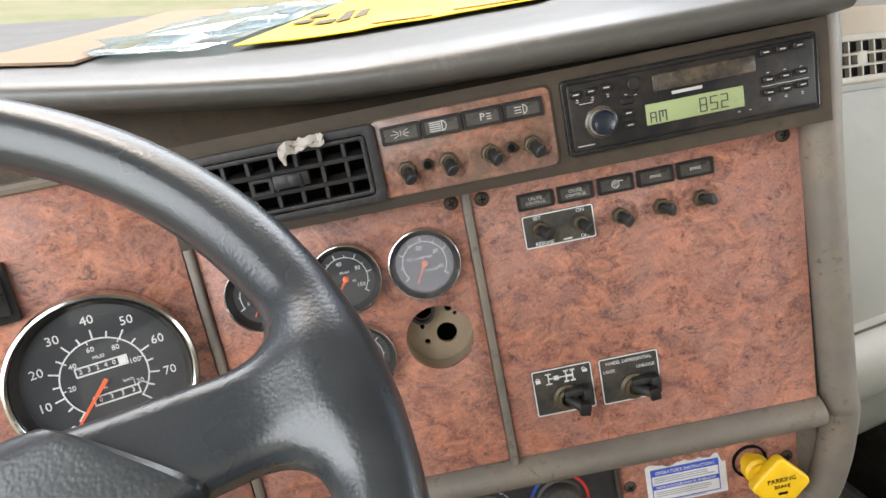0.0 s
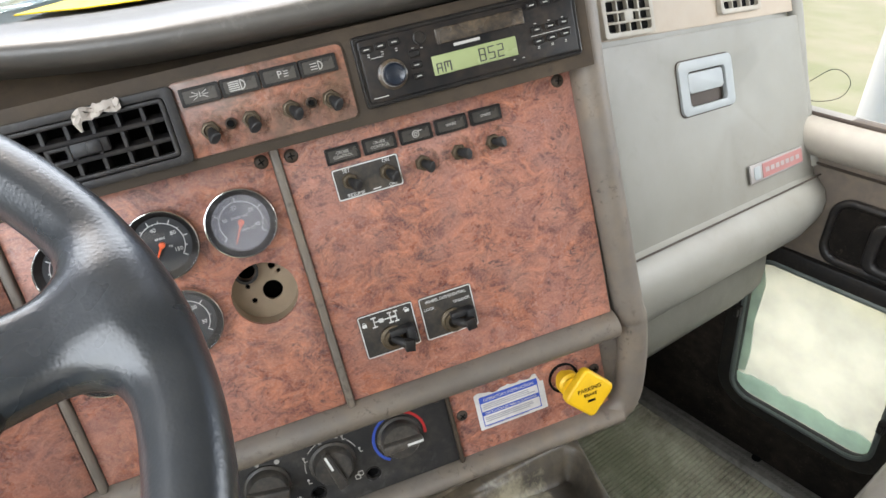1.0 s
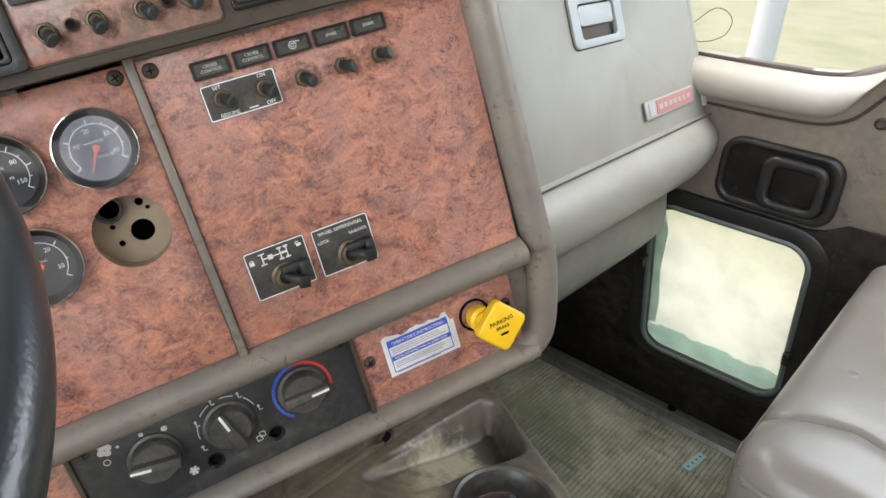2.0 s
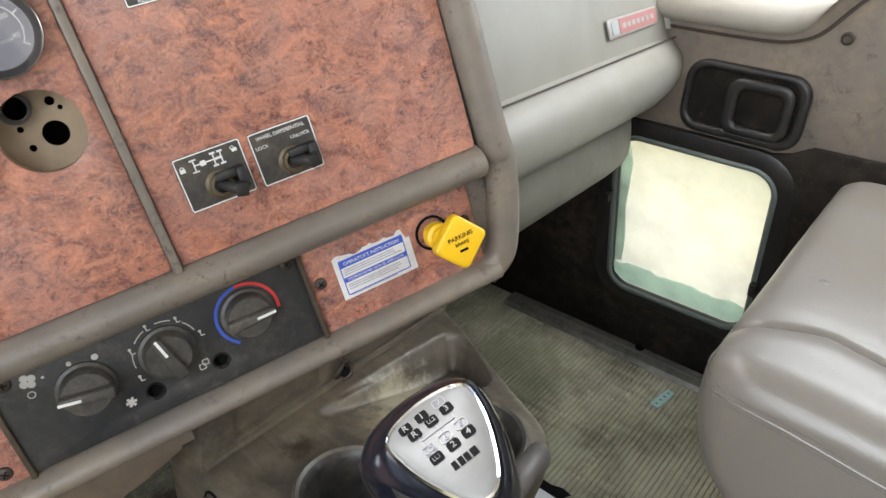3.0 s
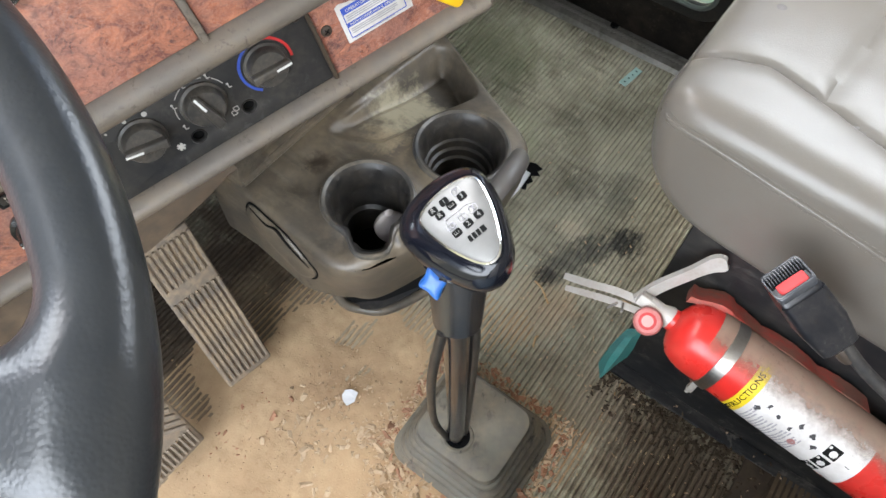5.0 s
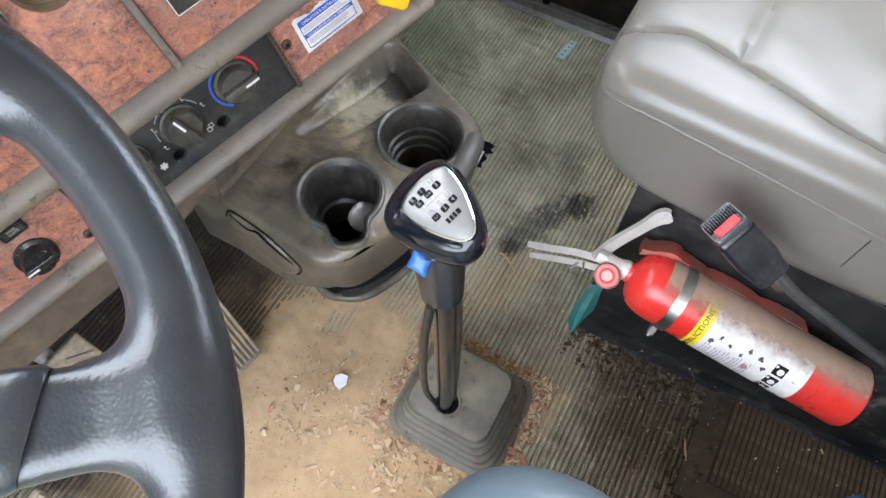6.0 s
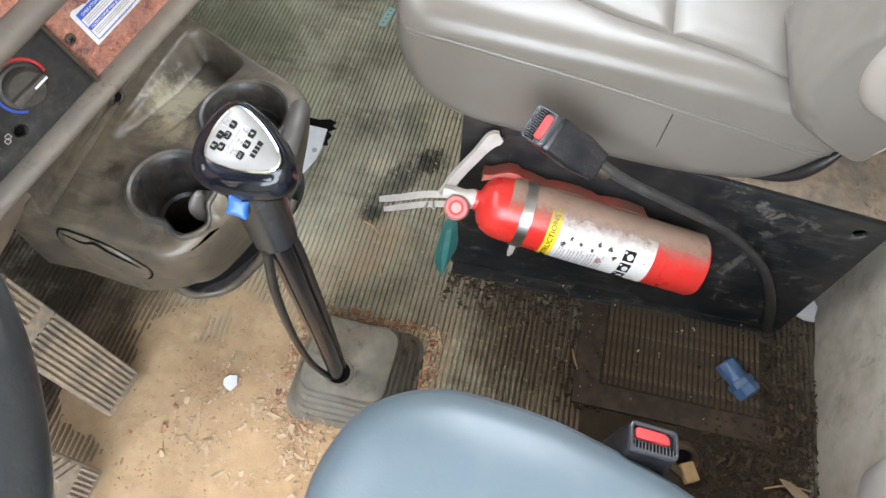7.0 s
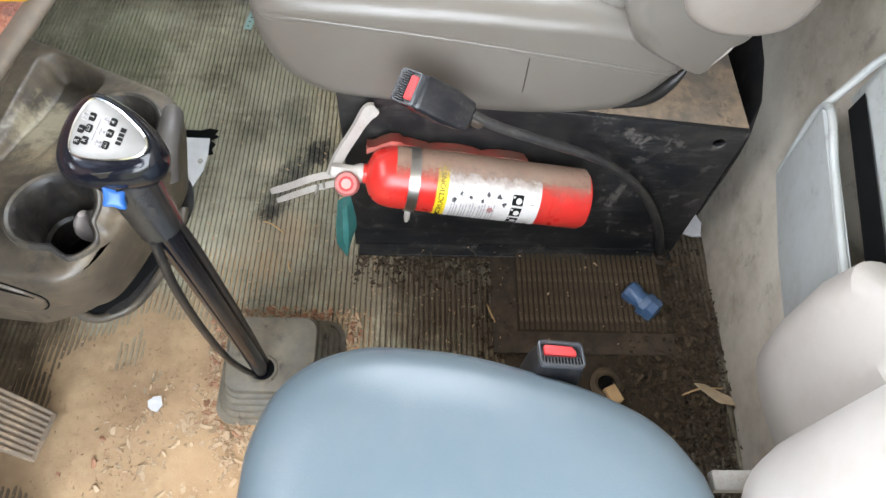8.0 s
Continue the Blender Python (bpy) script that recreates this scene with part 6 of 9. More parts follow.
def well_loop(cup, grow, k, z, fingers):
    """One ring of a cup well; the upper wall is drawn into fingers."""
    x, y, _ = cup
    out = []
    for i, (px_, py_) in enumerate(cup_line(cup, grow, k)):
        f = 1 - 0.055 * fingers * max(0.0, math.sin(2 * math.pi * i * 11 / 64)) ** 2
        out.append((x + (px_ - x) * f, y + (py_ - y) * f, CZ + z))
    return out


for cup in CUPS:
    x, y, r = cup
    part("cup_well", skin([well_loop(cup, *row) for row in (NEAR_WELL if x < 0.45 else FAR_WELL)], caps=False), cup_black, con, "dusty black cup well")
    part("cup_rim", skin([[(px_, py_, CZ + z) for px_, py_ in cup_line(cup, g, 1.0)] for g, z in ((0.0085, 0.0035), (0.0070, 0.0078), (0.0045, 0.0090), (0.0012, 0.0069))], caps=False), rim_dark, con, "worn dark raised rim")
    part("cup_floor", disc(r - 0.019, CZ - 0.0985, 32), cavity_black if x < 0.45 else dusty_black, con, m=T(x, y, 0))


def wall_x(y, z):
    """The console's left wall at a height."""
    cx = sum(p[0] for p in out_s) / len(out_s)
    w = max(0.0, min(1.0, (0.440 - y) / 0.06))
    ks = [d * w + e * (1 - w) for (_, d), e in zip(TAPER, SIDE)]
    for (z0, _), (z1, _), d0, d1 in zip(TAPER, TAPER[1:], ks, ks[1:]):
        if z1 <= z <= z0:
            d = d0 + (d1 - d0) * (z0 - z) / (z0 - z1)
            return cx + (0.306 + 0.09 * (y - 0.43) - cx) * (1 + d) - 0.001
    return 0.31


COVER = [(0.3035, 0.515, 0.346), (0.3010, 0.490, 0.347), (0.2985, 0.452, 0.343), (0.2975, 0.420, 0.322), (0.2985, 0.414, 0.300), (0.2985, 0.428, 0.276), (0.2985, 0.472, 0.286), (0.3015, 0.510, 0.305), (0.3040, 0.524, 0.325)]
COVER = [(wall_x(y, z), y, z) for _, y, z in COVER]
part("cover_seam", tube(spline(COVER, 6, True), 0.0011, 6, closed=True), cavity_black, con, "thin dark seam round the side cover")
part("side_cover", skin([[(wall_x(0.468 + (q.y - 0.468) * k, 0.312 + (q.z - 0.312) * k) - d, 0.468 + (q.y - 0.468) * k, 0.312 + (q.z - 0.312) * k) for q in spline(COVER, 6, True)] for k, d in ((0.98, -0.001), (0.96, 0.0022), (0.92, 0.0034), (0.80, 0.0038), (0.6, 0.004), (0.4, 0.004), (0.2, 0.004), (0.02, 0.004))], caps=False), console_grey, con, "loose dusty side cover")
part("cover_gap", tube(spline([(wall_x(y, z) - 0.0048, y, z) for y, z in ((0.512, 0.347), (0.485, 0.340), (0.468, 0.346), (0.452, 0.338), (0.436, 0.330), (0.418, 0.318))], 4), [0.0004 + 0.0012 * math.sin(math.pi * i / 20) for i in range(21)], 8), cavity_black, con, "dark open gap over the cover")
part("cup_arm", tube(spline([(0.418, 0.366, CZ - 0.066), (0.410, 0.376, CZ - 0.058), (0.403, 0.384, CZ - 0.046), (0.400, 0.388, CZ - 0.034), (0.401, 0.387, CZ - 0.024), (0.404, 0.384, CZ - 0.018)], 4), [0.009 + 0.011 * math.sin(math.pi * min(1, (i + 4) / 22)) for i in range(20)] + [0.005], 16, flat=0.5), tab_pale, con, "pale grey sprung cup tab")
part("cup_arm", tube(spline([(0.478, 0.305, CZ - 0.045), (0.492, 0.300, CZ - 0.010), (0.515, 0.298, CZ + 0.001), (0.545, 0.302, CZ - 0.004), (0.562, 0.312, CZ - 0.020)], 4), 0.0140, 14), tab_grey, con, "grey sprung cup arm")
LIP = [(0.328, 0.425, 0.232), (0.326, 0.405, 0.206), (0.334, 0.386, 0.196), (0.354, 0.358, 0.193), (0.402, 0.334, 0.195), (0.455, 0.318, 0.205), (0.490, 0.312, 0.225)]
part("pocket_lip", tube(spline(LIP, 5), 0.0065, 10), console_grey, con)
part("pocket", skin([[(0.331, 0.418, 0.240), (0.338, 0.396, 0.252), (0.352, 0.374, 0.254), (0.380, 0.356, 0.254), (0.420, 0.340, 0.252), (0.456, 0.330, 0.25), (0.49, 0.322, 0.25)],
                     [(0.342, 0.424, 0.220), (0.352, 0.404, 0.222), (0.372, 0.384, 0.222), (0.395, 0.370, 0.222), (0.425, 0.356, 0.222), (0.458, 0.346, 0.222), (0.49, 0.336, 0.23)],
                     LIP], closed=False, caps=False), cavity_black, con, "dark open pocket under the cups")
part("back_wall", prism([(0.318, 0.352), (0.682, 0.352), (0.676, 0.47), (0.330, 0.47)], -0.575, -0.533, 0.003, 2, holes=[rrect(0.115, 0.034, 0.006, 4, 0.417, 0.381)]), console_grey, con, "moulded back with a recess", m=XZ @ Matrix.Scale(1, 4))
part("recess_floor", box(0.355, 0.478, 0.541, 0.546, 0.360, 0.402), console_grey, con)
part("back_ledge", tube([(0.322, 0.533, CZ + 0.002), (0.678, 0.529, CZ + 0.002)], 0.005, 8), console_grey, con)
clip = thing("bent_clip", T(0.498, 0.527, CZ + 0.012), "dark bent wire clip on the back of the console", "clip")
part("loop", tube([(0.011 * math.cos(a), 0.003 * math.sin(2 * a), 0.011 * math.sin(a)) for a in [2 * math.pi * i / 20 for i in range(20)]], 0.0025, 8, closed=True), screw_dark, clip)
part("tang", tube([(0.002, 0.0, 0.010), (0.0, 0.006, 0.025), (0.008, 0.012, 0.036)], 0.0022, 7), screw_dark, clip)
part("core", lathe([(0.006, -0.004), (0.006, 0.004)], 14), cavity_black, clip, m=R(90, "X"))

# ---- gear lever with its boot ----
boot = thing("gear_lever_boot", T(0.334, 0.190, 0.0) @ Matrix.Diagonal((0.95, 0.95, 1.0, 1.0)), "dusty grey stepped rubber gear lever boot", "gear boot")
steps = []
for i in range(4):
    s = 1 - 0.068 * i
    z0 = 0.010 + 0.0170 * i
    steps += [(s - 0.085, z0), (s - 0.030, z0 + 0.0012), (s - 0.008, z0 + 0.0035), (s, z0 + 0.0070), (s - 0.006, z0 + 0.0105), (s - 0.030, z0 + 0.0128), (s - 0.075, z0 + 0.0148)]
steps += [(0.745, 0.0800), (0.740, 0.0850), (0.720, 0.0890), (0.66, 0.0915), (0.40, 0.0945), (0.22, 0.0955)]
loops = [[(x * 1.08 - 0.0, y * 1.08, z) for x, y in rrect(0.168, 0.182, 0.03, 6)] for z in (-0.002, 0.006)]
loops += [[(x * s - 0.018 * (1 - s), y * s + 0.01 * (1 - s), z) for x, y in rrect(0.168, 0.182, 0.034, 6)] for s, z in steps]
part("bellows", skin(loops, caps=True), boot_rubber, boot)
part("top_collar", lathe([(0.024, 0.0945), (0.0215, 0.0975), (0.0180, 0.0972), (0.0165, 0.0935)], 24, caps=False), boot_rubber, boot, m=T(-0.034, 0.011, 0))
part("collar_hole", disc(0.0175, 0.0962, 24), cavity_black, boot, "dark hole round the lever", m=T(-0.034, 0.011, 0))

LEV0, LEV1, LEV2 = Vector((0.299, 0.201, 0.095)), Vector((0.2440, 0.1900, 0.560)), Vector((0.2470, 0.1935, 0.660))
lever = thing("gear_lever", T(*LEV0), "black gear lever with a silver-topped range knob", "gear lever")
loc = lambda v: Vector(v) - LEV0
part("rod", tube(spline([loc(LEV0), loc((0.283, 0.198, 0.25)), loc((0.262, 0.194, 0.42)), loc(LEV1)], 5), 0.0108, 16), gloss_black, lever)
part("air_hose", tube(spline([loc((0.293, 0.209, 0.094)), loc((0.280, 0.213, 0.150)), loc((0.264, 0.214, 0.23)), loc((0.243, 0.207, 0.36)), loc((0.230, 0.199, 0.48)), loc((0.232, 0.194, 0.56))], 6), 0.0042, 10), black_plastic, lever, "black air hose")
part("air_hose", tube(spline([loc((0.307, 0.194, 0.112)), loc((0.298, 0.191, 0.20)), loc((0.280, 0.186, 0.36)), loc((0.264, 0.183, 0.50)), loc((0.256, 0.184, 0.56))], 6), 0.0042, 10), black_plastic, lever, "black air hose")
ax = (LEV2 - LEV1).normalized()
KN = Vector((-0.40, 0.10, 0.91)).normalized()          # the way the badge looks
KX = Vector((0.84, -0.33, 0.43))
KX = (KX - KN * KX.dot(KN)).normalized()
KM = Matrix((KX, KN.cross(KX), KN)).transposed().to_4x4()
KC = Vector((0.2640, 0.2100, 0.6530))


def pick(grow, z, dx=0.0, dy=0.0):
    """Outline of the knob: a rounded triangle, grown outward by so many metres."""
    pts = [(-0.0212, 0.0125), (-0.0172, 0.0188), (-0.006, 0.0218), (0.006, 0.0218), (0.0172, 0.0188), (0.0212, 0.0125), (0.0186, -0.004), (0.0125, -0.020), (0.0062, -0.0305), (0.0, -0.0335), (-0.0062, -0.0305), (-0.0125, -0.020), (-0.0186, -0.004)]
    loop_ = [(v.x, v.y) for v in spline([(x, y, 0) for x, y in pts], 4, True)]
    out = []
    for i in range(len(loop_)):
        (x0, y0), (x1, y1) = loop_[i - 1], loop_[(i + 1) % len(loop_)]
        k = math.hypot(x1 - x0, y1 - y0)
        out.append((loop_[i][0] - grow * (y1 - y0) / k + dx, loop_[i][1] + grow * (x1 - x0) / k + dy, z))
    return out


gt = Matrix.Translation(loc(KC)) @ KM
part("knob", skin([pick(-0.004, -0.044, -0.008, -0.001), pick(0.002, -0.040, -0.007, -0.001), pick(0.0070, -0.034, -0.006, 0.0), pick(0.0110, -0.027, -0.0055, 0.0), pick(0.0130, -0.0185, -0.005, 0.0), pick(0.0128, -0.012, -0.0045, 0.0), pick(0.0110, -0.0055, -0.003, -0.001), pick(0.0075, -0.0008, -0.001, -0.0028), pick(0.003, 0.0020, 0.0012, -0.0042), pick(-0.001, 0.0028, 0.0015, -0.0045)]), gloss_black, lever, m=gt)
gb = gt @ Matrix.Translation((0.0015, -0.0045, 0.0))
part("badge", skin([pick(0.0, 0.0025), pick(-0.0003, 0.0042), pick(-0.0015, 0.0048)]), silver_plate, lever, "brushed silver shift pattern badge", m=gb)
part("badge_rim", skin([pick(0.0016, 0.0022), pick(0.0014, 0.0044), pick(0.0004, 0.0054), pick(-0.0006, 0.0040)], caps=False), chrome, lever, "chrome badge rim", m=gb)
BOXW, BOXH = 0.0060, 0.0048
for txt, x, y in (("R", -0.0099, 0.0104), ("R", -0.0079, 0.0052), ("1", -0.0010, 0.0108), ("LL2", 0.0013, 0.0058), ("3", 0.0098, 0.0065), ("LL1", -0.0060, -0.0107), ("2", 0.0028, -0.0104), ("4", 0.0111, -0.0097)):
    mk = part("gear_mark", prism(rrect(BOXW, BOXH, 0.0012, 2, x, y), 0.0050, 0.0054), black_print, lever, "black gear mark", m=gt, smooth=False)
    c = writing(txt, 0.0044 if len(txt) == 1 else 0.0027)
    c.transform(T(x, y, 0.00545))
    part("gear_figure", c, silver_plate, mk, "pale gear figure", m=gt, smooth=False)
for txt, x, y in (("7", 0.0086, 0.0116), ("LO", -0.0066, -0.0053), ("6", 0.0021, -0.0050), ("8", 0.0106, -0.0043)):
    mk = part("outline_mark", prism(rrect(BOXW, BOXH, 0.0012, 2, x, y), 0.0050, 0.0053, holes=[rrect(BOXW - 0.0007, BOXH - 0.0007, 0.0010, 2, x, y)]), print_grey, lever, "thin outlined gear mark", m=gt, smooth=False)
    c = writing(txt, 0.0042)
    c.transform(T(x, y, 0.0051))
    part("gear_figure", c, print_grey, mk, "grey gear figure", m=gt, smooth=False)
gate = [box(-0.0074, 0.0104, 0.00025, 0.00060, 0.0050, 0.0053)]
gate += [box(x - 0.0002, x + 0.0002, -0.0024, 0.0028, 0.0050, 0.00525) for x in (-0.0072, 0.0017, 0.0102)]
part("gate_lines", merged(*gate), print_grey, lever, "thin grey shift gate lines", m=gt, smooth=False)
for x0, x1 in ((-0.0030, -0.0006), (0.0002, 0.0026), (0.0032, 0.0056), (0.0064, 0.0096)):
    part("maker_bar", box(x0, x1, -0.0208, -0.0168, 0.0050, 0.0054), black_print, lever, "black plain maker's bar", m=gt, smooth=False)
la, lb = loc((0.2470, 0.1915, 0.556)), loc((0.2610, 0.2060, 0.638))
ax = (lb - la).normalized()
part("grip", tube([la + ax * t * (lb - la).length for t in (0.0, 0.02, 0.5, 0.9, 1.0)], [0.0155, 0.0178, 0.0205, 0.0240, 0.0240], 28), grip_black, lever, "dark grip below the knob")
tg = Matrix.Translation(loc((0.2335, 0.2045, 0.6190))) @ Vector((-0.62, -0.30, 0.72)).to_track_quat("Z", "Y").to_matrix().to_4x4() @ R(20, "Z") @ Matrix.Scale(0.88, 4)
part("selector_stem", box(-0.005, 0.005, -0.005, 0.005, -0.022, -0.006, 0.001, 1), black_plastic, lever, m=tg)
part("grip_collar", lathe([(0.0228, -0.0012), (0.0240, 0.0), (0.0228, 0.0012)], 28, caps=False), gloss_black, lever, m=Matrix.Translation(la + ax * 0.066) @ ax.to_track_quat("Z", "Y").to_matrix().to_4x4())
STAR = [((0.0112 if i % 2 == 0 else 0.0082) * math.cos(math.pi * i / 4), (0.0135 if i % 2 == 0 else 0.0082) * math.sin(math.pi * i / 4)) for i in range(8)]
part("range_lever", skin([[(v.x * k, v.y * k, z) for v in spline([(x, y, 0) for x, y in STAR], 4, True)] for z, k in ((-0.007, 0.9), (-0.006, 1.0), (0.001, 1.0), (0.0030, 0.93), (0.0045, 0.75), (0.0052, 0.4))]),
     blue_plastic, lever, "blue range selector", m=tg)
part("splitter_button", tube([loc((0.270, 0.205, 0.625)), loc((0.284, 0.205, 0.620))], [0.010, 0.007], 12), grip_black, lever)

# ---- passenger seat and its box ----
def side_loft(profile, x0, x1, r, n=7, bulge=0.0, groove=None, fine=(5, 45), crease=0.0):
    """A cushion: a side outline in y, z carried across x, rounded at both sides."""
    prof = [(v.x, v.y) for v in spline([(y, z, 0) for y, z in profile], fine[0], True)]
    cy, cz = sum(p[0] for p in prof) / len(prof), sum(p[1] for p in prof) / len(prof)
    ey, ez = max(p[0] for p in prof) - cy, max(p[1] for p in prof) - cz
    xs = [(x0 + r * (1 - math.cos(radians(90 * i / n))), r * (1 - math.sin(radians(90 * i / n)))) for i in range(n)]
    mids = [x0 + r + (x1 - x0 - 2 * r) * i / (fine[1] - 1) for i in range(fine[1])]
    sl = xs + [(x, 0.0) for x in mids] + [(x0 + x1 - x, ins) for x, ins in reversed(xs)]
    loops = []
    for x, ins in sl:
        lp = []
        for y, z in prof:
            q = (cy + (y - cy) * (1 - ins / ey), cz + (z - cz) * (1 - 0.8 * ins / ez))
            f = min((x - x0) / (x1 - x0), (x1 - x) / (x1 - x0)) * 2
            up = max(0.0, (q[1] - cz) / ez)
            dz = bulge * up * math.sin(math.pi * min(1, f) / 2)
            if groove:
                dz -= groove(x, q[0]) * (1 if up > 0.55 else 0)
            dz += 0.0018 * noise.noise((x * 14, q[0] * 14, q[1] * 9))
            if crease:
                k = crease * noise.noise((x * 5 + q[1] * 9, q[1] * 42 - x * 16, q[0] * 30)) + 0.5 * crease * noise.noise((x * 30, q[1] * 60, q[0] * 60))
                lp.append((x + k, q[0] + k, q[1] + dz))
            else:
                lp.append((x, q[0], q[1] + dz))
        loops.append(lp)
    return skin(loops)


def g1d(d, w):
    return math.exp(-(d / w) ** 2)


SEAM = ((0.22, 0.640), (0.159, 0.651), (0.11, 0.668), (0.041, 0.656), (-0.047, 0.634), (-0.11, 0.625), (-0.188, 0.616), (-0.256, 0.600), (-0.33, 0.590), (-0.5, 0.580))


def seam_x(y):
    for (ya, xa), (yb, xb) in zip(SEAM, SEAM[1:]):
        if ya >= y >= yb:
            return xa + (xb - xa) * (ya - y) / (ya - yb)
    return 0.64


def seat_groove(x, y):
    """Stitched seams: one along the seat, two across it, with the vinyl drawn in beside them."""
    d = x - seam_x(y)
    g = 0.0048 * g1d(d, 0.0030) + 0.0032 * g1d(d, 0.016)
    if d > 0:
        for yy in (0.048, -0.125):
            e = y - yy + 0.02 * (x - 0.65)
            g = max(g, 0.0048 * g1d(e, 0.0040) + 0.0034 * g1d(e, 0.018))
    g += 0.0014 * noise.noise((x * 11, y * 6, 4)) + 0.0010 * noise.noise((x * 40 + y * 10, y * 14, 7)) * g1d(d, 0.06)
    return g


SEAT_PROF = [(0.183, 0.500), (0.180, 0.455), (0.160, 0.405), (0.115, 0.368), (0.03, 0.350), (-0.144, 0.331), (-0.262, 0.341), (-0.312, 0.369), (-0.345, 0.418), (-0.362, 0.455), (-0.360, 0.490),
             (-0.25, 0.505), (-0.1, 0.518), (0.05, 0.526), (0.140, 0.528), (0.172, 0.520)]
seat = thing("truck_seat", T(0, 0, 0), "grey vinyl passenger seat with stitched seams, on a black box", "seat", "cab seats")
cushion = side_loft(SEAT_PROF, 0.566, 1.08, 0.036, 10, 0.006, seat_groove, (18, 190))
tree = BVHTree.FromBMesh(cushion)
part("seat_cushion", cushion, seat_vinyl, seat)
CREASE = spline([(0.0, 0.168, 0.500), (0.0, 0.12, 0.498), (0.0, 0.05, 0.489), (0.0, -0.05, 0.475), (0.0, -0.18, 0.453), (0.0, -0.27, 0.437), (0.0, -0.335, 0.426)], 8)
edge = []
for v in CREASE:
    q = tree.ray_cast(Vector((0.45, v.y, v.z)), Vector((1, 0, 0)))[0]
    if q is not None:
        edge.append(q)
turn_ = [tree.ray_cast(Vector((x, 0.30, 0.500)), Vector((0, -1, 0)))[0] for x in (1.02, 0.95, 0.85, 0.75, 0.68, 0.63, 0.605)]
edge = [q for q in turn_ if q is not None] + edge
part("piping", tube(spline(edge, 2), 0.0016, 8), seat_vinyl, seat, "rolled piping along the seat's edge")
line = spline(edge, 4)
stitch = []
for a_, b_ in zip(line[::2], line[1::2]):
    d_ = (b_ - a_).normalized()
    for off in (0.0052, -0.0052):
        q = tree.find_nearest((a_ + b_) / 2 + Vector((0, 0, off)))[0]
        stitch.append(tube([q - d_ * 0.0022, q + d_ * 0.0022], 0.0006, 5))
part("stitching", merged(*stitch), seat_vinyl, seat, "stitches beside the piping")["kind"] = "stuff"
part("side_seam", tube([(0.5655, -0.147, 0.450), (0.5655, -0.146, 0.40), (0.572, -0.145, 0.345)], 0.0007, 6), screw_dark, seat, "dark side seam")
part("seat_button", lathe([(0.006, -0.002), (0.006, 0.001), (0.003, 0.002)], 12), tab_grey, seat, "small dark dimple", m=T(0.748, 0.134, 0.532))
BACK_PROF = [(-0.270, 0.475), (-0.262, 0.55), (-0.285, 0.70), (-0.33, 0.90), (-0.38, 1.10), (-0.42, 1.15), (-0.47, 1.12), (-0.455, 0.95), (-0.425, 0.75), (-0.405, 0.58), (-0.395, 0.50), (-0.36, 0.455), (-0.31, 0.45)]
part("backrest", side_loft(BACK_PROF, 0.66, 1.06, 0.05, 9, 0, None, (12, 60), 0.002), seat_vinyl, seat)
part("back_bolster", side_loft([(-0.259, 0.496), (-0.245, 0.545), (-0.280, 0.67), (-0.335, 0.85), (-0.40, 0.86), (-0.402, 0.68), (-0.400, 0.57), (-0.396, 0.508), (-0.374, 0.480), (-0.360, 0.442), (-0.330, 0.448), (-0.280, 0.474)], 0.5495, 0.70, 0.022, 10, 0, None, (14, 30), 0.004), seat_vinyl, seat, "creased grey side bolster")
part("bolster_seam", tube(spline([(0.5545, -0.352, 0.445), (0.5520, -0.372, 0.482), (0.5540, -0.385, 0.52), (0.5560, -0.39, 0.56)], 5), 0.0016, 6), seat_back_vinyl, seat, "pale rolled seam of the bolster")
part("back_skirt", side_loft([(-0.288, 0.575), (-0.296, 0.64), (-0.335, 0.70), (-0.40, 0.71), (-0.437, 0.65), (-0.444, 0.570), (-0.424, 0.525), (-0.367, 0.511), (-0.312, 0.528)], 0.534, 1.04, 0.024, 6), pad_pink, seat, "pale pinkish pad at the foot of the seat back")
part("cushion_tuck", tube(spline([(0.590, -0.272, 0.342), (0.580, -0.312, 0.370), (0.5775, -0.334, 0.402), (0.580, -0.350, 0.430)], 5), [0.002 + 0.007 * math.sin(math.pi * i / 15) for i in range(16)], 12), black_plastic, seat, "black tucked underside of the cushion")

sbox = thing("seat_box", T(0, 0, 0), "black painted steel seat base with rust on its top", "seat base")
part("side_plate", prism([(0.092, 0.0), (0.092, 0.384), (-0.472, 0.322), (-0.465, 0.0)], 0.570, 0.578, 0.001, 1, holes=[circle(0.0085, 16, -0.437, 0.297)]), box_black, sbox, m=YZ)
part("front_plate", box(0.578, 1.02, 0.084, 0.092, 0.0, 0.375, 0.001, 1), box_black, sbox)
part("back_plate", box(0.578, 1.02, -0.472, -0.464, 0.0, 0.315, 0.001, 1), box_black, sbox)
part("top_plate", skin([[(x, 0.092, 0.376), (x, -0.472, 0.316), (x, -0.472, 0.322), (x, 0.092, 0.384)] for x in (0.5785, 1.02)]), rusty_top, sbox, "rusty scraped top plate")
part("foot_flange", box(0.548, 0.570, -0.46, 0.085, 0.0, 0.006, 0.001, 1), box_black, sbox)

# ---- fire extinguisher ----
EA, EB = Vector((0.5025, -0.2465, 0.2480)), Vector((0.5025, 0.0395, 0.2940))
ez = (EB - EA).normalized()
ex_ = Vector((-0.84, 0.0, 0.54))
ex_ = (ex_ - ez * ex_.dot(ez)).normalized()
ME = Matrix.Translation(EA) @ Matrix((ex_, ez.cross(ex_), ez)).transposed().to_4x4()
ext = thing("fire_extinguisher", ME, "red fire extinguisher with white label strapped to the seat base", "fire extinguisher")
ER = 0.0418
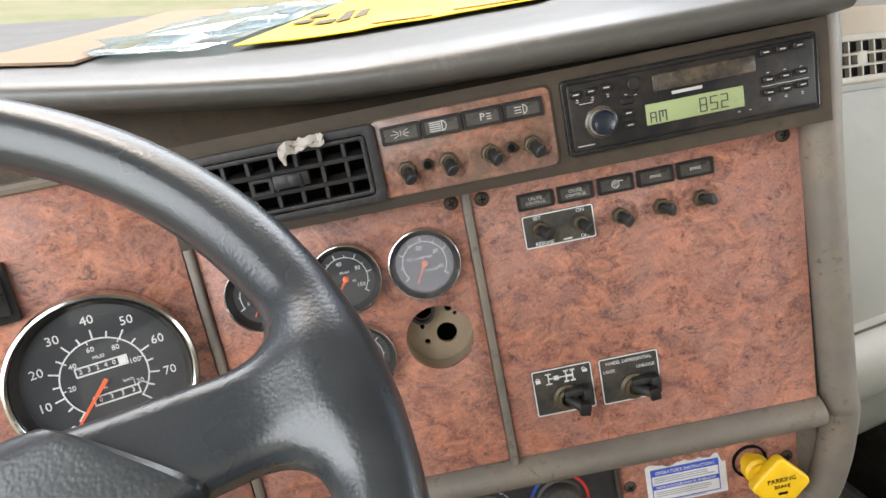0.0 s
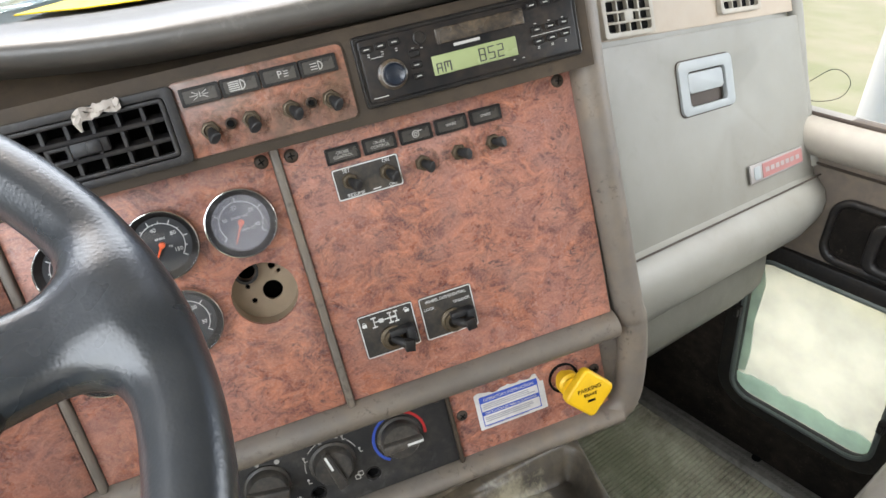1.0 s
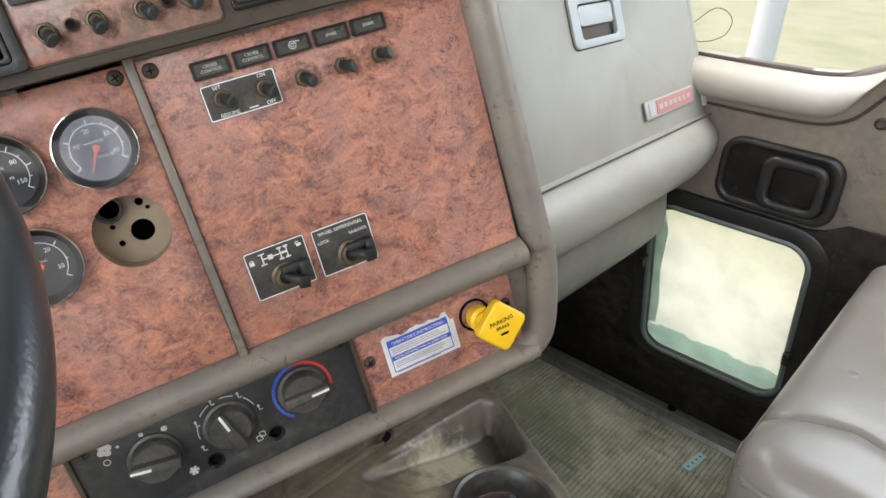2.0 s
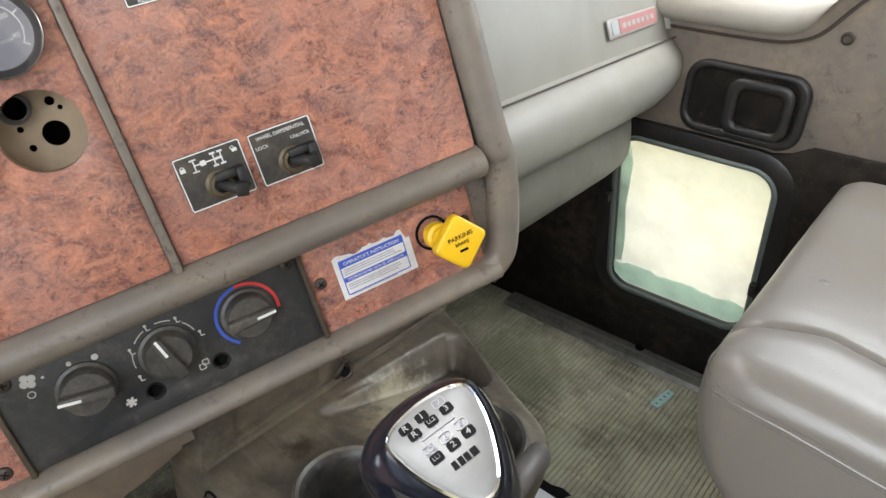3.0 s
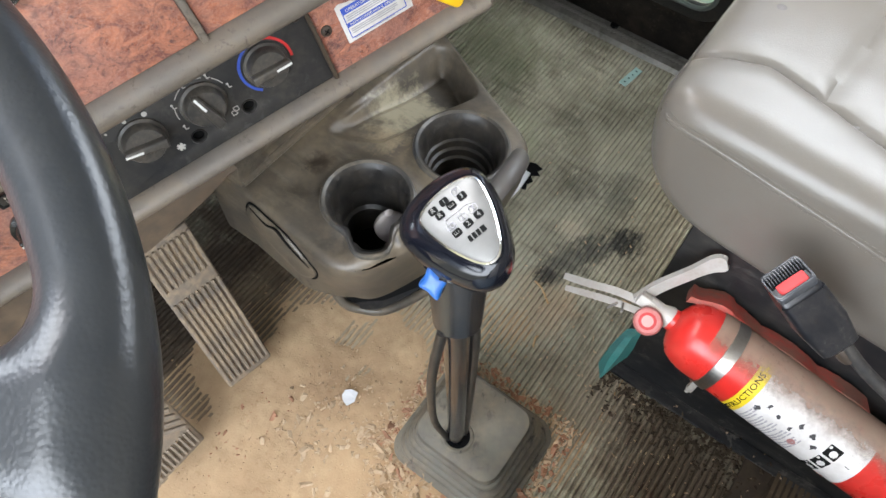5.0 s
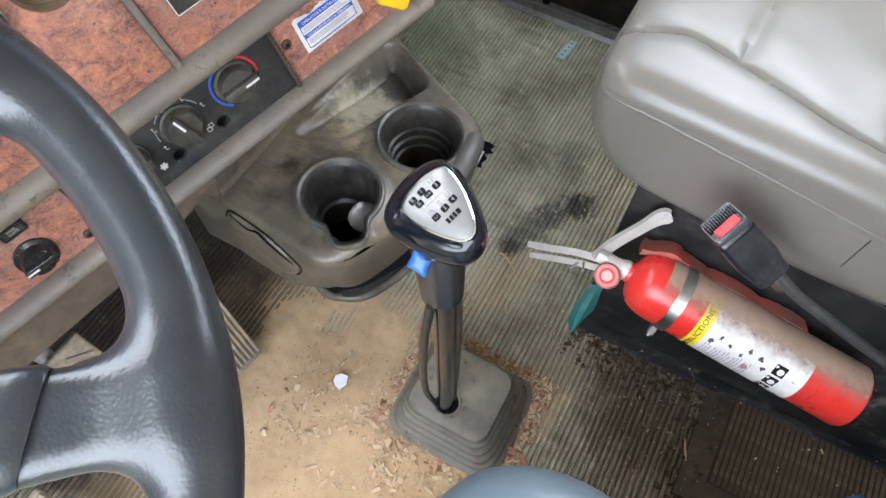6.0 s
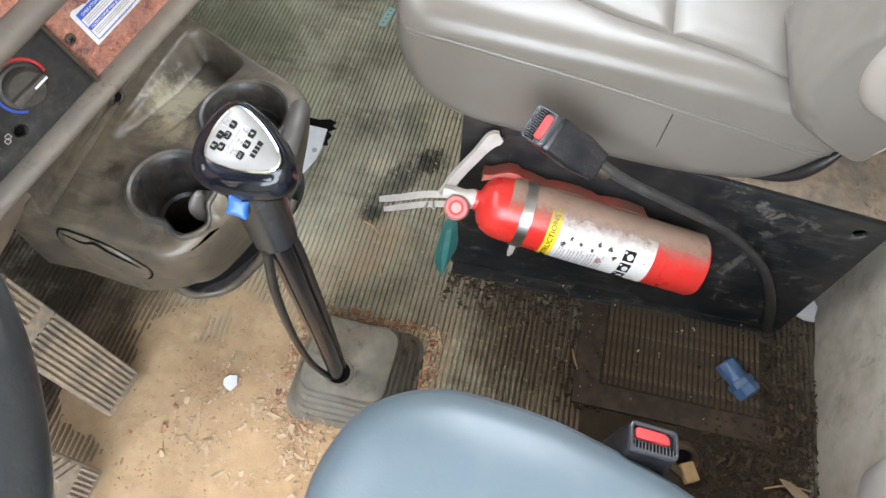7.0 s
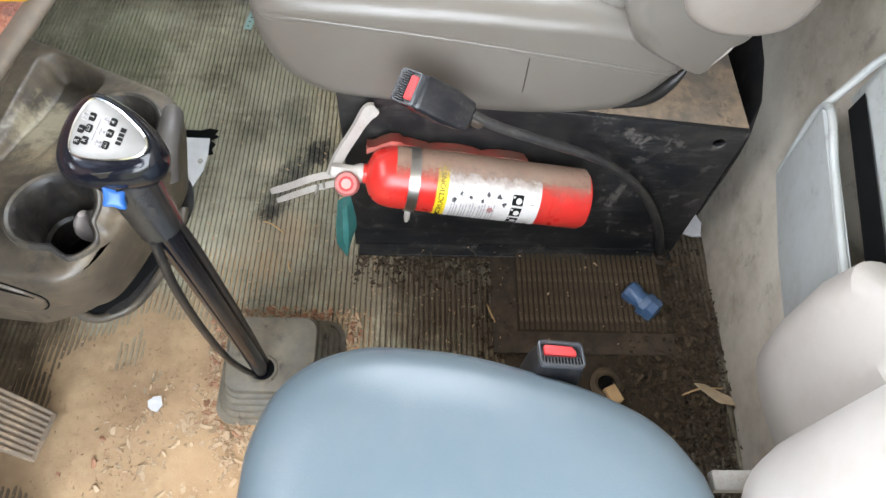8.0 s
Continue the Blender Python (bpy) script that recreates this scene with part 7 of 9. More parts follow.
part("cylinder", lathe([(0.002, 0.004), (ER * 0.80, 0.002), (ER * 0.93, 0.0), (ER, 0.006), (ER, 0.262), (ER * 0.985, 0.272), (ER * 0.93, 0.283), (ER * 0.82, 0.292), (ER * 0.65, 0.2985), (ER * 0.45, 0.302), (0.0135, 0.304), (0.0125, 0.312), (0.002, 0.312)], 56), extinguisher_red, ext)


def wrapped(bm, r):
    """Lays a flat sheet (x along the cylinder, y round it) on the cylinder."""
    for v in bm.verts:
        a = v.co.y / 0.0375
        rr = r + v.co.z
        v.co = (rr * math.cos(a), rr * math.sin(a), v.co.x)
    return bm


def sheet(x0, x1, y0, y1, z, n=24):
    bm = bmesh.new()
    rows = [[bm.verts.new((x, y0 + (y1 - y0) * i / n, z)) for i in range(n + 1)] for x in (x0, x1)]
    for i in range(n):
        bm.faces.new((rows[0][i], rows[1][i], rows[1][i + 1], rows[0][i + 1]))
    return bm


part("label", wrapped(sheet(0.072, 0.198, -0.056, 0.042, 0.0006), ER), sticker_white, ext, "white instruction label")
part("yellow_band", wrapped(sheet(0.198, 0.213, -0.056, 0.042, 0.0007), ER), label_yellow, ext, "yellow heading band")
wb = writing("INSTRUCTIONS", 0.0098, 0.0002)
wb.transform(T(0.2055, -0.008, 0.0009) @ Matrix(((0, 1, 0, 0), (1, 0, 0, 0), (0, 0, 1, 0), (0, 0, 0, 1))))
part("heading", wrapped(wb, ER), black_print, ext, "black heading letters", smooth=False)
re_ = random.Random(8)
lines = []
for col_ in range(5):
    x = 0.1905 - 0.0125 * col_
    for k in range(3):
        y = -0.050 + 0.002 * re_.random()
        while y < -0.012 + 0.006 * re_.random():
            w = 0.003 + 0.006 * re_.random()
            lines.append(box(x - 0.0036 * k - 0.0009, x - 0.0036 * k + 0.0007, y, y + w, 0.0008, 0.0010))
            y += w + 0.0014
part("label_print", wrapped(merged(*lines), ER), print_grey, ext, "grey bars of small print", smooth=False)
for k in range(4):
    y0 = -0.046 + 0.0165 * k
    part("pictogram", wrapped(prism(rrect(0.0150, 0.0135, 0.0008, 1, 0.103, y0), 0.0008, 0.0010, holes=[circle(0.0042, 8, 0.1015, y0 - 0.001), circle(0.0018, 6, 0.1085, y0 + 0.0035)]), ER), black_print, ext, "black square pictogram", smooth=False)
for x, y in ((0.188, -0.004), (0.180, 0.003), (0.166, 0.000), (0.150, -0.002), (0.143, 0.006), (0.128, 0.004), (0.120, -0.004)):
    blot = [((0.0008 + 0.0034 * re_.random()) * math.cos(k * 0.785), (0.0006 + 0.0040 * re_.random()) * math.sin(k * 0.785)) for k in range(8)]
    part("figure_mark", wrapped(prism([(x + a, y + b) for a, b in blot], 0.0008, 0.0010), ER), print_dark_grey, ext, "small dark drawing", smooth=False)
part("maker_mark", wrapped(box(0.079, 0.090, -0.053, -0.040, 0.0008, 0.0011), ER), badge_red, ext, "red plain mark", smooth=False)
part("red_spot", wrapped(prism(circle(0.0042, 10, 0.138, -0.014), 0.0008, 0.0011), ER), badge_red, ext, "small red spot", smooth=False)
part("maker_bar", wrapped(box(0.080, 0.085, -0.036, 0.0, 0.0008, 0.0010), ER), black_print, ext, "black plain bar", smooth=False)
part("dust_film", wrapped(sheet(0.004, 0.268, -0.016, 0.122, 0.0014, 48), ER), dust_film, ext, "brown dust lying on the upper side, thinning out downward")
part("strap", lathe([(ER + 0.0006, 0.236), (ER + 0.0022, 0.236), (ER + 0.0022, 0.250), (ER + 0.0006, 0.250)], 56, caps=False), steel, ext, "steel strap")
part("strap_screw", merged(box(-0.004, 0.004, -0.010, 0.010, -0.004, 0.004, 0.001), tube([(0, -0.014, 0), (0, 0.014, 0)], 0.0025, 8)), aged_steel, ext, m=T(ER * math.cos(radians(-72)), (ER + 0.004) * math.sin(radians(-72)), 0.243))
# the pressed red bracket behind the cylinder
loops = []
for i in range(37):
    z = 0.085 + 0.222 * i / 36
    w = 0.001 + 0.0060 * abs(math.sin(i * 0.26 + 0.5)) ** 0.5 + (0.004 if i > 28 else 0) + 0.001 * noise.noise((i * 0.9, 3, 1))
    h = ER - 0.009 + (0.0 if i < 31 else -0.0025 * (i - 31))
    loops.append([(-0.022, h + 0.001, z), (-0.022, h + 0.002, z), (w - 0.020, h + 0.003, z), (w - 0.017, h + 0.004, z), (w - 0.018, h + 0.0035 + w, z), (-0.045, h + 0.0035 + w, z), (-0.045, h + 0.001, z)])
part("bracket", skin(loops), bracket_red, ext, "dusty red pressed bracket")
part("bracket_back", box(-0.062, -0.040, -0.030, 0.022, 0.03, 0.25, 0.002), bracket_red, ext)
part("valve", merged(lathe([(0.0125, 0.306), (0.0135, 0.312), (0.0115, 0.318), (0.0095, 0.322), (0.0095, 0.338), (0.002, 0.340)], 18), box(-0.008, 0.008, -0.0075, 0.0075, 0.322, 0.352, 0.003)), pale_metal, ext, "dull cast valve body")
gz = Vector((-0.55, 0.1, 0.80)).normalized()
MGA = ME.inverted() @ frame_of((0.480, 0.078, 0.303), gz)
part("pressure_dial", lathe([(0.0150, -0.014), (0.0162, -0.004), (0.0165, 0.0), (0.0148, 0.003), (0.0130, 0.0016), (0.001, 0.0016)], 28), dial_rim, ext, "faded pink pressure dial", m=MGA)
part("dial_ring", lathe([(0.0100, 0.0017), (0.0100, 0.0023), (0.0068, 0.0023), (0.0068, 0.0017)], 24, caps=False), red_button, ext, "red scale ring of the dial", m=MGA)
part("dial_face", disc(0.0066, 0.0020, 24), dial_pink, ext, "pale pressure dial face", m=MGA)


def strip(points, w, t, up):
    """A bent metal strip with folded edges along points."""
    p = [Vector(q) for q in points]
    loops = []
    for i in range(len(p)):
        d = (p[min(i + 1, len(p) - 1)] - p[max(i - 1, 0)]).normalized()
        s = d.cross(Vector(up)).normalized()
        u = s.cross(d)
        hw = w[i] / 2
        loops.append([p[i] + s * a + u * b for a, b in ((-hw, -t * 2.2), (-hw, t), (hw, t), (hw, -t * 2.2), (hw - 0.002, -t * 2.2), (hw - 0.002, 0), (-hw + 0.002, 0), (-hw + 0.002, -t * 2.2))])
    return skin(loops)


inv = ME.inverted()
part("carry_handle", strip([inv @ Vector(q) for q in spline([(0.506, 0.088, 0.292), (0.510, 0.125, 0.275), (0.514, 0.160, 0.250), (0.518, 0.193, 0.228)], 4)], [0.0095] * 10 + [0.0095, 0.009, 0.008], 0.0018, inv.to_3x3() @ Vector((-0.6, 0.3, 0.75))), pale_metal, ext, "pale metal carry handle")
part("carry_handle_under", strip([inv @ Vector(q) for q in spline([(0.500, 0.090, 0.279), (0.5035, 0.13, 0.2575), (0.508, 0.184, 0.2205)], 4)], [0.0085] * 7 + [0.008, 0.007], 0.0016, inv.to_3x3() @ Vector((-0.6, 0.3, 0.75))), pale_metal, ext, "pale metal lower handle")
part("squeeze_lever", strip([inv @ Vector(q) for q in spline([(0.504, 0.100, 0.290), (0.520, 0.088, 0.312), (0.538, 0.068, 0.338), (0.552, 0.052, 0.358), (0.556, 0.040, 0.366)], 4)], [0.0145] * 10 + [0.016, 0.018, 0.020, 0.021, 0.0205, 0.018, 0.013], 0.0022, inv.to_3x3() @ Vector((-0.8, -0.5, 0.4))), pale_metal, ext, "pale metal squeeze lever")
part("safety_pin", merged(tube([inv @ Vector(q) for q in ((0.480, 0.108, 0.290), (0.500, 0.112, 0.275), (0.508, 0.115, 0.250))], 0.0015, 6), tube([inv @ Vector(q) for q in ((0.490, 0.118, 0.285), (0.496, 0.125, 0.255))], 0.0018, 6)), aged_steel, ext)
tag = thing("plastic_tag", T(0.486, 0.082, 0.268), "teal plastic tag hanging from the extinguisher", "tag")
tl_ = []
for i in range(15):
    f = i / 14
    w = 0.0195 * min(1.0, 0.50 + 1.1 * f) * (1.0 if f < 0.72 else max(0.06, 1 - (f - 0.72) / 0.29))
    c = Vector((-0.004 - 0.02 * f + 0.012 * math.sin(f * 3), 0.002 + 0.004 * f, -0.125 * f))
    s = Vector((-0.62, 0.75 - 0.3 * f, 0.15 + 0.35 * math.sin(f * 5))).normalized()
    fold = Vector((-0.006, 0.0, 0.004)) * math.sin(math.pi * f)
    tl_.append([c - s * w, c - s * w * 0.25 + fold, c + s * w * 0.4 - fold * 0.3, c + s * w, c + s * w + Vector((0.001, 0.0008, 0)), c - s * w + Vector((0.001, 0.0008, 0))])
part("leaf", skin(tl_), teal_plastic, tag)
part("tie", tube([(0, 0.0, 0.004), (0.006, 0.004, 0.018)], 0.0015, 6), teal_plastic, tag)


# ---- seat belt buckles ----
def buckle(m, label, stalk, slant=0.0):
    sh = Matrix.Identity(4)
    sh[2][1], sh[2][3] = -slant, -0.010 * slant
    b = thing("belt_buckle", m, label, "seat belt buckle", "seat belt buckles")
    body = skin([[(x * sx, y * sy, z) for x, y in rrect(1, 1, 0.18, 4)] for z, sx, sy in ((-0.048, 0.036, 0.020), (-0.042, 0.054, 0.034), (-0.010, 0.066, 0.042), (0.026, 0.063, 0.038), (0.040, 0.060, 0.031), (0.046, 0.058, 0.028), (0.0465, 0.054, 0.024))])
    for v in body.verts:
        if v.co.z > 0.03:
            v.co = sh @ v.co
    part("shell", body, buckle_black, b)
    part("mouth_frame", prism(rrect(0.0585, 0.0285, 0.006, 4), 0.0455, 0.0520, 0.0012, 2, holes=[rrect(0.0515, 0.0220, 0.004, 4)]), frame_grey, b, "worn grey frame round the mouth", m=sh)
    part("button", prism([(-0.0215, -0.0010), (0.0200, -0.0010), (0.0200, 0.0050), (0.0150, 0.0098), (-0.0190, 0.0098), (-0.0215, 0.0075)], 0.040, 0.0508, 0.002, 3), red_button, b, "worn red release button", m=sh)
    part("slot", box(-0.0255, 0.0255, -0.0108, -0.0018, 0.0455, 0.0472), cavity_black, b, m=sh)
    rb_ = part("rib", box(-0.0245, -0.0228, -0.0128, -0.0035, 0.040, 0.0522, 0.0004, 1), frame_grey, b, m=sh)
    for k in range(1, 12):
        again(rb_, b, T(0.0042 * k, 0, 0))
    part("stalk", tube(stalk, [0.0095] * len(stalk), 14), dusty_black, b, "black stalk sleeve")
    return b


BZ = Vector((0.02, 0.80, 0.52)).normalized()
BX = Vector((-0.62, -0.10, 0.78)).cross(BZ).normalized()
MB = Matrix.Translation((0.4935, -0.037, 0.4475)) @ Matrix((BX, BZ.cross(BX), BZ)).transposed().to_4x4() @ Matrix.Diagonal((0.67, 0.82, 0.95, 1.0))
bi = MB.inverted()
buckle(MB, "black belt buckle with red button leaning on the seat", [bi @ v for v in spline([(0.4940, -0.072, 0.432), (0.4935, -0.11, 0.408), (0.500, -0.18, 0.372), (0.515, -0.26, 0.320), (0.535, -0.34, 0.230), (0.550, -0.40, 0.120), (0.556, -0.436, 0.022)], 5)], 0.65)
part("cuff", lathe([(0.0095, -0.004), (0.011, 0.0), (0.011, 0.012), (0.0095, 0.016)], 16), screw_dark, bpy.data.objects["belt_buckle"], "steel cuff", m=T(0, 0, -0.062))
anchor = thing("belt_anchor", T(0.553, -0.440, 0.0), "dusty steel belt anchor bolt on the floor", "bolt")
part("bolt", merged(lathe([(0.014, 0.0), (0.014, 0.006), (0.010, 0.008)], 16), prism([(0.009 * math.cos(radians(60 * i)), 0.009 * math.sin(radians(60 * i))) for i in range(6)], 0.008, 0.020, 0.001, 1)), screw_dark, anchor)
MB2 = Matrix.Translation((0.187, -0.150, 0.378)) @ Matrix.Scale(1.0, 4) @ Matrix(((0, 1, 0), (-1, 0, 0), (0, 0, 1))).to_4x4() @ R(9, "Y") @ R(-10, "X") @ Matrix.Diagonal((0.78, 1.0, 1.0, 1.0))
buckle(MB2, "black belt buckle with red button beside the driver's seat", [(0, 0, -0.045), (0.0, 0.004, -0.12), (0.0, 0.02, -0.24), (0.0, 0.05, -0.355)])

# ---- driver's seat ----
dseat = thing("truck_seat", T(0, 0, 0), "blue-grey vinyl driver seat cushion with a pale backrest", "seat", "cab seats")


def superloop(cx, cy, hx, hy, z, e=2.6, n=48, skew=0.0):
    out = []
    for i in range(n):
        a = 2 * math.pi * i / n
        c, s = math.cos(a), math.sin(a)
        x = hx * abs(c) ** (2 / e) * (1 if c > 0 else -1)
        y = hy * abs(s) ** (2 / e) * (1 if s > 0 else -1)
        out.append((cx + x - skew * y, cy + y, z))
    return out


D_OUT = [(-0.36, 0.10), (-0.20, 0.136), (-0.05, 0.140), (0.064, 0.137), (0.113, 0.134), (0.163, 0.115), (0.193, 0.082), (0.208, 0.040), (0.210, 0.0), (0.204, -0.062), (0.191, -0.117), (0.175, -0.170), (0.158, -0.210), (0.138, -0.245), (0.108, -0.272), (0.060, -0.292), (-0.10, -0.310), (-0.30, -0.29), (-0.40, -0.10)]
d_loop = [(v.x, v.y) for v in spline([(x, y, 0) for x, y in D_OUT], 5, True)]
part("seat_cushion", skin([[(-0.09 + (x + 0.09) * k, -0.08 + (y + 0.08) * k, z + 0.002 * noise.noise((x * 9, y * 9, z * 9))) for x, y in d_loop] for k, z in ((0.90, 0.325), (0.97, 0.338), (1.0, 0.365), (1.0, 0.392), (0.985, 0.412), (0.95, 0.428), (0.88, 0.440), (0.74, 0.448), (0.5, 0.453), (0.25, 0.455), (0.02, 0.455))]), blue_vinyl, dseat)
part("pedestal", box(-0.26, 0.11, -0.28, 0.08, 0.0, 0.37, 0.015), black_plastic, dseat)
part("recliner_bracket", box(0.085, 0.105, -0.40, -0.31, 0.345, 0.360, 0.003), aged_steel, dseat, "bright steel side bracket")
part("backrest", skin([superloop(-0.115, y, 0.215, 0.085, z, 3.2, 48) for y, z in ((-0.385, 0.400),)] + [superloop(-0.115, y, hx, hy, z, 3.2, 48) for y, z, hx, hy in
     ((-0.387, 0.41, 0.226, 0.095), (-0.392, 0.45, 0.232, 0.102), (-0.405, 0.60, 0.235, 0.105), (-0.43, 0.80, 0.230, 0.10), (-0.45, 0.92, 0.215, 0.085), (-0.455, 0.95, 0.19, 0.06))]), pale_back, dseat, "pale grey vinyl backrest")

# ---- pedals ----
def pedal(name, corners, label, ribs):
    """A tread plate on four corners: bottom left, bottom right, top right, top left."""
    a, b, c, d = [Vector(q) for q in corners]
    x = (b - a).normalized()
    y = ((d - a) - x * (d - a).dot(x)).normalized()
    m = Matrix.Translation((a + b) / 2) @ Matrix((x, y, x.cross(y))).transposed().to_4x4()
    w, h = (b - a).length, (d - a).dot(y)
    p = thing(name, m, label, "pedal", "foot pedals")
    part("tread", box(-w / 2, w / 2, 0, h, -0.012, 0.0, 0.004, 3), pedal_rubber, p)
    part("arm", tube([(0, h * 0.75, -0.012), (0, h * 0.9, -0.05), (0.0, h + 0.10, -0.09)], 0.011, 10), aged_steel, p)
    ribs(p, w, h)
    return p


def gas_ribs(p, w, h):
    for y0, y1 in ((0.012, h * 0.66), (h * 0.74, h - 0.008)):
        r = part("rib", box(-0.0022, 0.0022, y0, y1, -0.001, 0.0035, 0.001, 1), pedal_rubber, p, smooth=False)
        r.matrix_basis = T(-w / 2 + w / 18, 0, 0)
        for k in range(1, 9):
            again(r, p, T(-w / 2 + w * (k + 0.5) / 9, 0, 0))


def brake_ribs(p, w, h):
    for s in (-1, 1):
        r = part("rib", box(-0.0165, 0.0165, -0.0031, 0.0031, -0.001, 0.0042, 0.001, 1), pedal_rubber, p, smooth=False)
        r.matrix_basis = T(s * w * 0.255, 0.052, 0) @ R(-s * 36, "Z")
        for k in range(1, 16):
            again(r, p, T(s * w * 0.255, 0.052 + 0.0128 * k, 0) @ R(-s * 36, "Z"))
    r = part("toe_rib", box(-0.0018, 0.0018, 0.008, 0.036, -0.001, 0.0035, 0.001, 1), pedal_rubber, p, smooth=False)
    r.matrix_basis = T(-w / 2 + 0.008, 0, 0)
    for k in range(1, 10):
        again(r, p, T(-w / 2 + 0.008 + k * (w - 0.016) / 9, 0, 0))


pedal("accelerator_pedal", ((0.178, 0.505, 0.045), (0.249, 0.4925, 0.045), (0.262, 0.605, 0.294), (0.192, 0.605, 0.290)), "dusty ribbed rubber accelerator pedal", gas_ribs)
pedal("brake_pedal", ((0.027, 0.480, 0.054), (0.106, 0.478, 0.054), (0.126, 0.600, 0.292), (0.049, 0.600, 0.292)), "dusty rubber brake pedal with a herringbone tread", brake_ribs)
pedal("clutch_pedal", ((-0.145, 0.500, 0.10), (-0.055, 0.500, 0.10), (-0.055, 0.575, 0.18), (-0.145, 0.575, 0.18)), "dusty rubber clutch pedal", gas_ribs)

# ---- passenger side: vents, latch, badge ----
part("latch_bezel", prism(rrect(0.120, 0.066, 0.009, 4, -0.043, 0.054), 0.004, 0.0105, 0.0012, 2, holes=[rrect(0.084, 0.043, 0.006, 4, -0.043, 0.052)]), latch_grey, glove, "pale blue-grey latch bezel")
part("latch_paddle", prism(rrect(0.078, 0.0250, 0.005, 4, -0.043, 0.0590), 0.002, 0.0088, 0.0015, 2), latch_grey, glove, "pale blue-grey latch paddle")
part("latch_well", box(-0.086, 0.0, 0.030, 0.075, 0.0008, 0.0016), latch_dark, glove, "dark brown latch recess")
part("latch_shadow_gap", prism(rrect(0.1235, 0.0695, 0.0105, 4, -0.043, 0.054), 0.0040, 0.0071, 0.0003, 1, holes=[rrect(0.090, 0.050, 0.006, 4, -0.043, 0.052)]), latch_dark, glove, "dark seam round the latch bezel")
badge = thing("nameplate", MG @ T(0.1015, -0.0795, 0.0095), "small red and silver nameplate on the glovebox door", "nameplate")
part("plate", box(-0.073, 0.073, -0.0125, 0.0125, 0.0, 0.003, 0.001, 2), badge_silver, badge)
part("red_field", box(-0.043, 0.070, -0.0098, 0.0098, 0.003, 0.0037), badge_red, badge, "red enamel field", smooth=False)
part("name_bar", bars([(-0.5, -0.40, 0, 1), (-0.36, -0.26, 0, 1), (-0.22, -0.12, 0, 1), (-0.08, 0.02, 0, 1), (0.06, 0.16, 0, 1), (0.20, 0.30, 0, 1), (0.36, 0.46, 0, 1)], 0.100, 0.0065), badge_silver, badge, "silver plain bars", smooth=False, m=T(0.014, 0, 0.0037))
part("emblem", prism(rrect(0.016, 0.018, 0.003, 3, -0.058, 0), 0.003, 0.0042, 0.0005), latch_grey, badge)
vent("air_vent", MG @ T(-0.178, 0.150, 0.002), 0.092, 0.046, 3, 2, "grey-brown passenger air vent with dark slots", vent_brown, True)
vent("air_vent", MG @ T(0.062, 0.158, 0.002), 0.100, 0.046, 3, 2, "grey-brown passenger air vent with dark slots", vent_brown, True)
part("vent_strip", prism(rrect(0.450, 0.075, 0.006, 3, 0.0, 0.163), -0.002, 0.0015, 0.001, 2), vent_strip_mat, passenger, "dusty tan strip round the vents", m=MG)
part("right_edge", tube(spline([(1.135, 0.600, 0.93), (1.137, 0.571, 0.862), (1.139, 0.527, 0.745), (1.137, 0.482, 0.648)], 5), 0.011, 12), beige_panel, passenger)
part("knee_seam", tube([(0.63, 0.4635, 0.641), (1.13, 0.4635, 0.641)], 0.0013, 6), latch_dark, passenger, "dark seam over the knee roll")
part("lower_shelf", skin([[(x, 0.474 + dy, 0.560), (x, 0.468 + dy, 0.535), (x, 0.463 + dy, 0.505), (x, 0.463 + dy, 0.480), (x, 0.470 + dy, 0.462), (x, 0.486 + dy, 0.450), (x, 0.54 + dy, 0.444), (x, 0.80, 0.44), (x, 0.80, 0.560)] for x, dy in ((0.62, 0.0), (0.8, 0.0), (0.98, 0.0), (1.04, 0.004), (1.066, 0.016), (1.075, 0.04))]), lower_grey, passenger, "darker grey lower knee panel")
loop = thing("wire_loop", T(1.140, 0.52, 0.80), "thin dark wire loop at the edge of the window", "wire")
part("wire", tube(spline([(0.0, 0.004, -0.060), (0.004, -0.020, -0.058), (0.006, -0.044, -0.046), (0.006, -0.052, -0.026), (0.005, -0.042, -0.012), (0.004, -0.022, -0.010), (0.0, 0.002, -0.032)], 6), 0.0005, 6), black_print, loop)
# dash top running to the windshield on the passenger's side, and the skirt under the driver's
part("skirt", skin([[(u, v, w) for v, w in ((-0.362, -0.040), (-0.368, -0.030), (-0.380, -0.028), (vb, -0.034), (vb - 0.004, -0.042), (vb, -0.06))] for u, vb in ((-0.60, -0.440), (-0.29, -0.421), (-0.17, -0.414), (-0.10, -0.398), (-0.062, -0.386), (-0.05, -0.372))], closed=False, caps=False), skirt_brown, dash, "dusty brown lower skirt")

# ---- door details ----
lw = tagged(part("window_1", prism(rrect(0.318, 0.384, 0.066, 7, *LOW), DOOR_X - 0.012, DOOR_X + 0.012, 0.004, 2, holes=[rrect(0.250, 0.316, 0.034, 6, *LOW)]), black_plastic, None, "low look-down door window in a black rubber frame", m=YZ), "", "window", "", "structure")
pane = part("pane", prism(rrect(0.260, 0.326, 0.038, 6, *LOW), DOOR_X + 0.004, DOOR_X + 0.008), dirty_window, lw, "dirty greenish window pane, whitened for the glare outside", m=YZ)
pane.visible_shadow = False
part("gasket", tube([(DOOR_X - 0.010, y, z) for y, z in rrect(0.258, 0.324, 0.040, 7, *LOW)], 0.0050, 8, closed=True), gasket_grey, lw, "grey-green gasket")
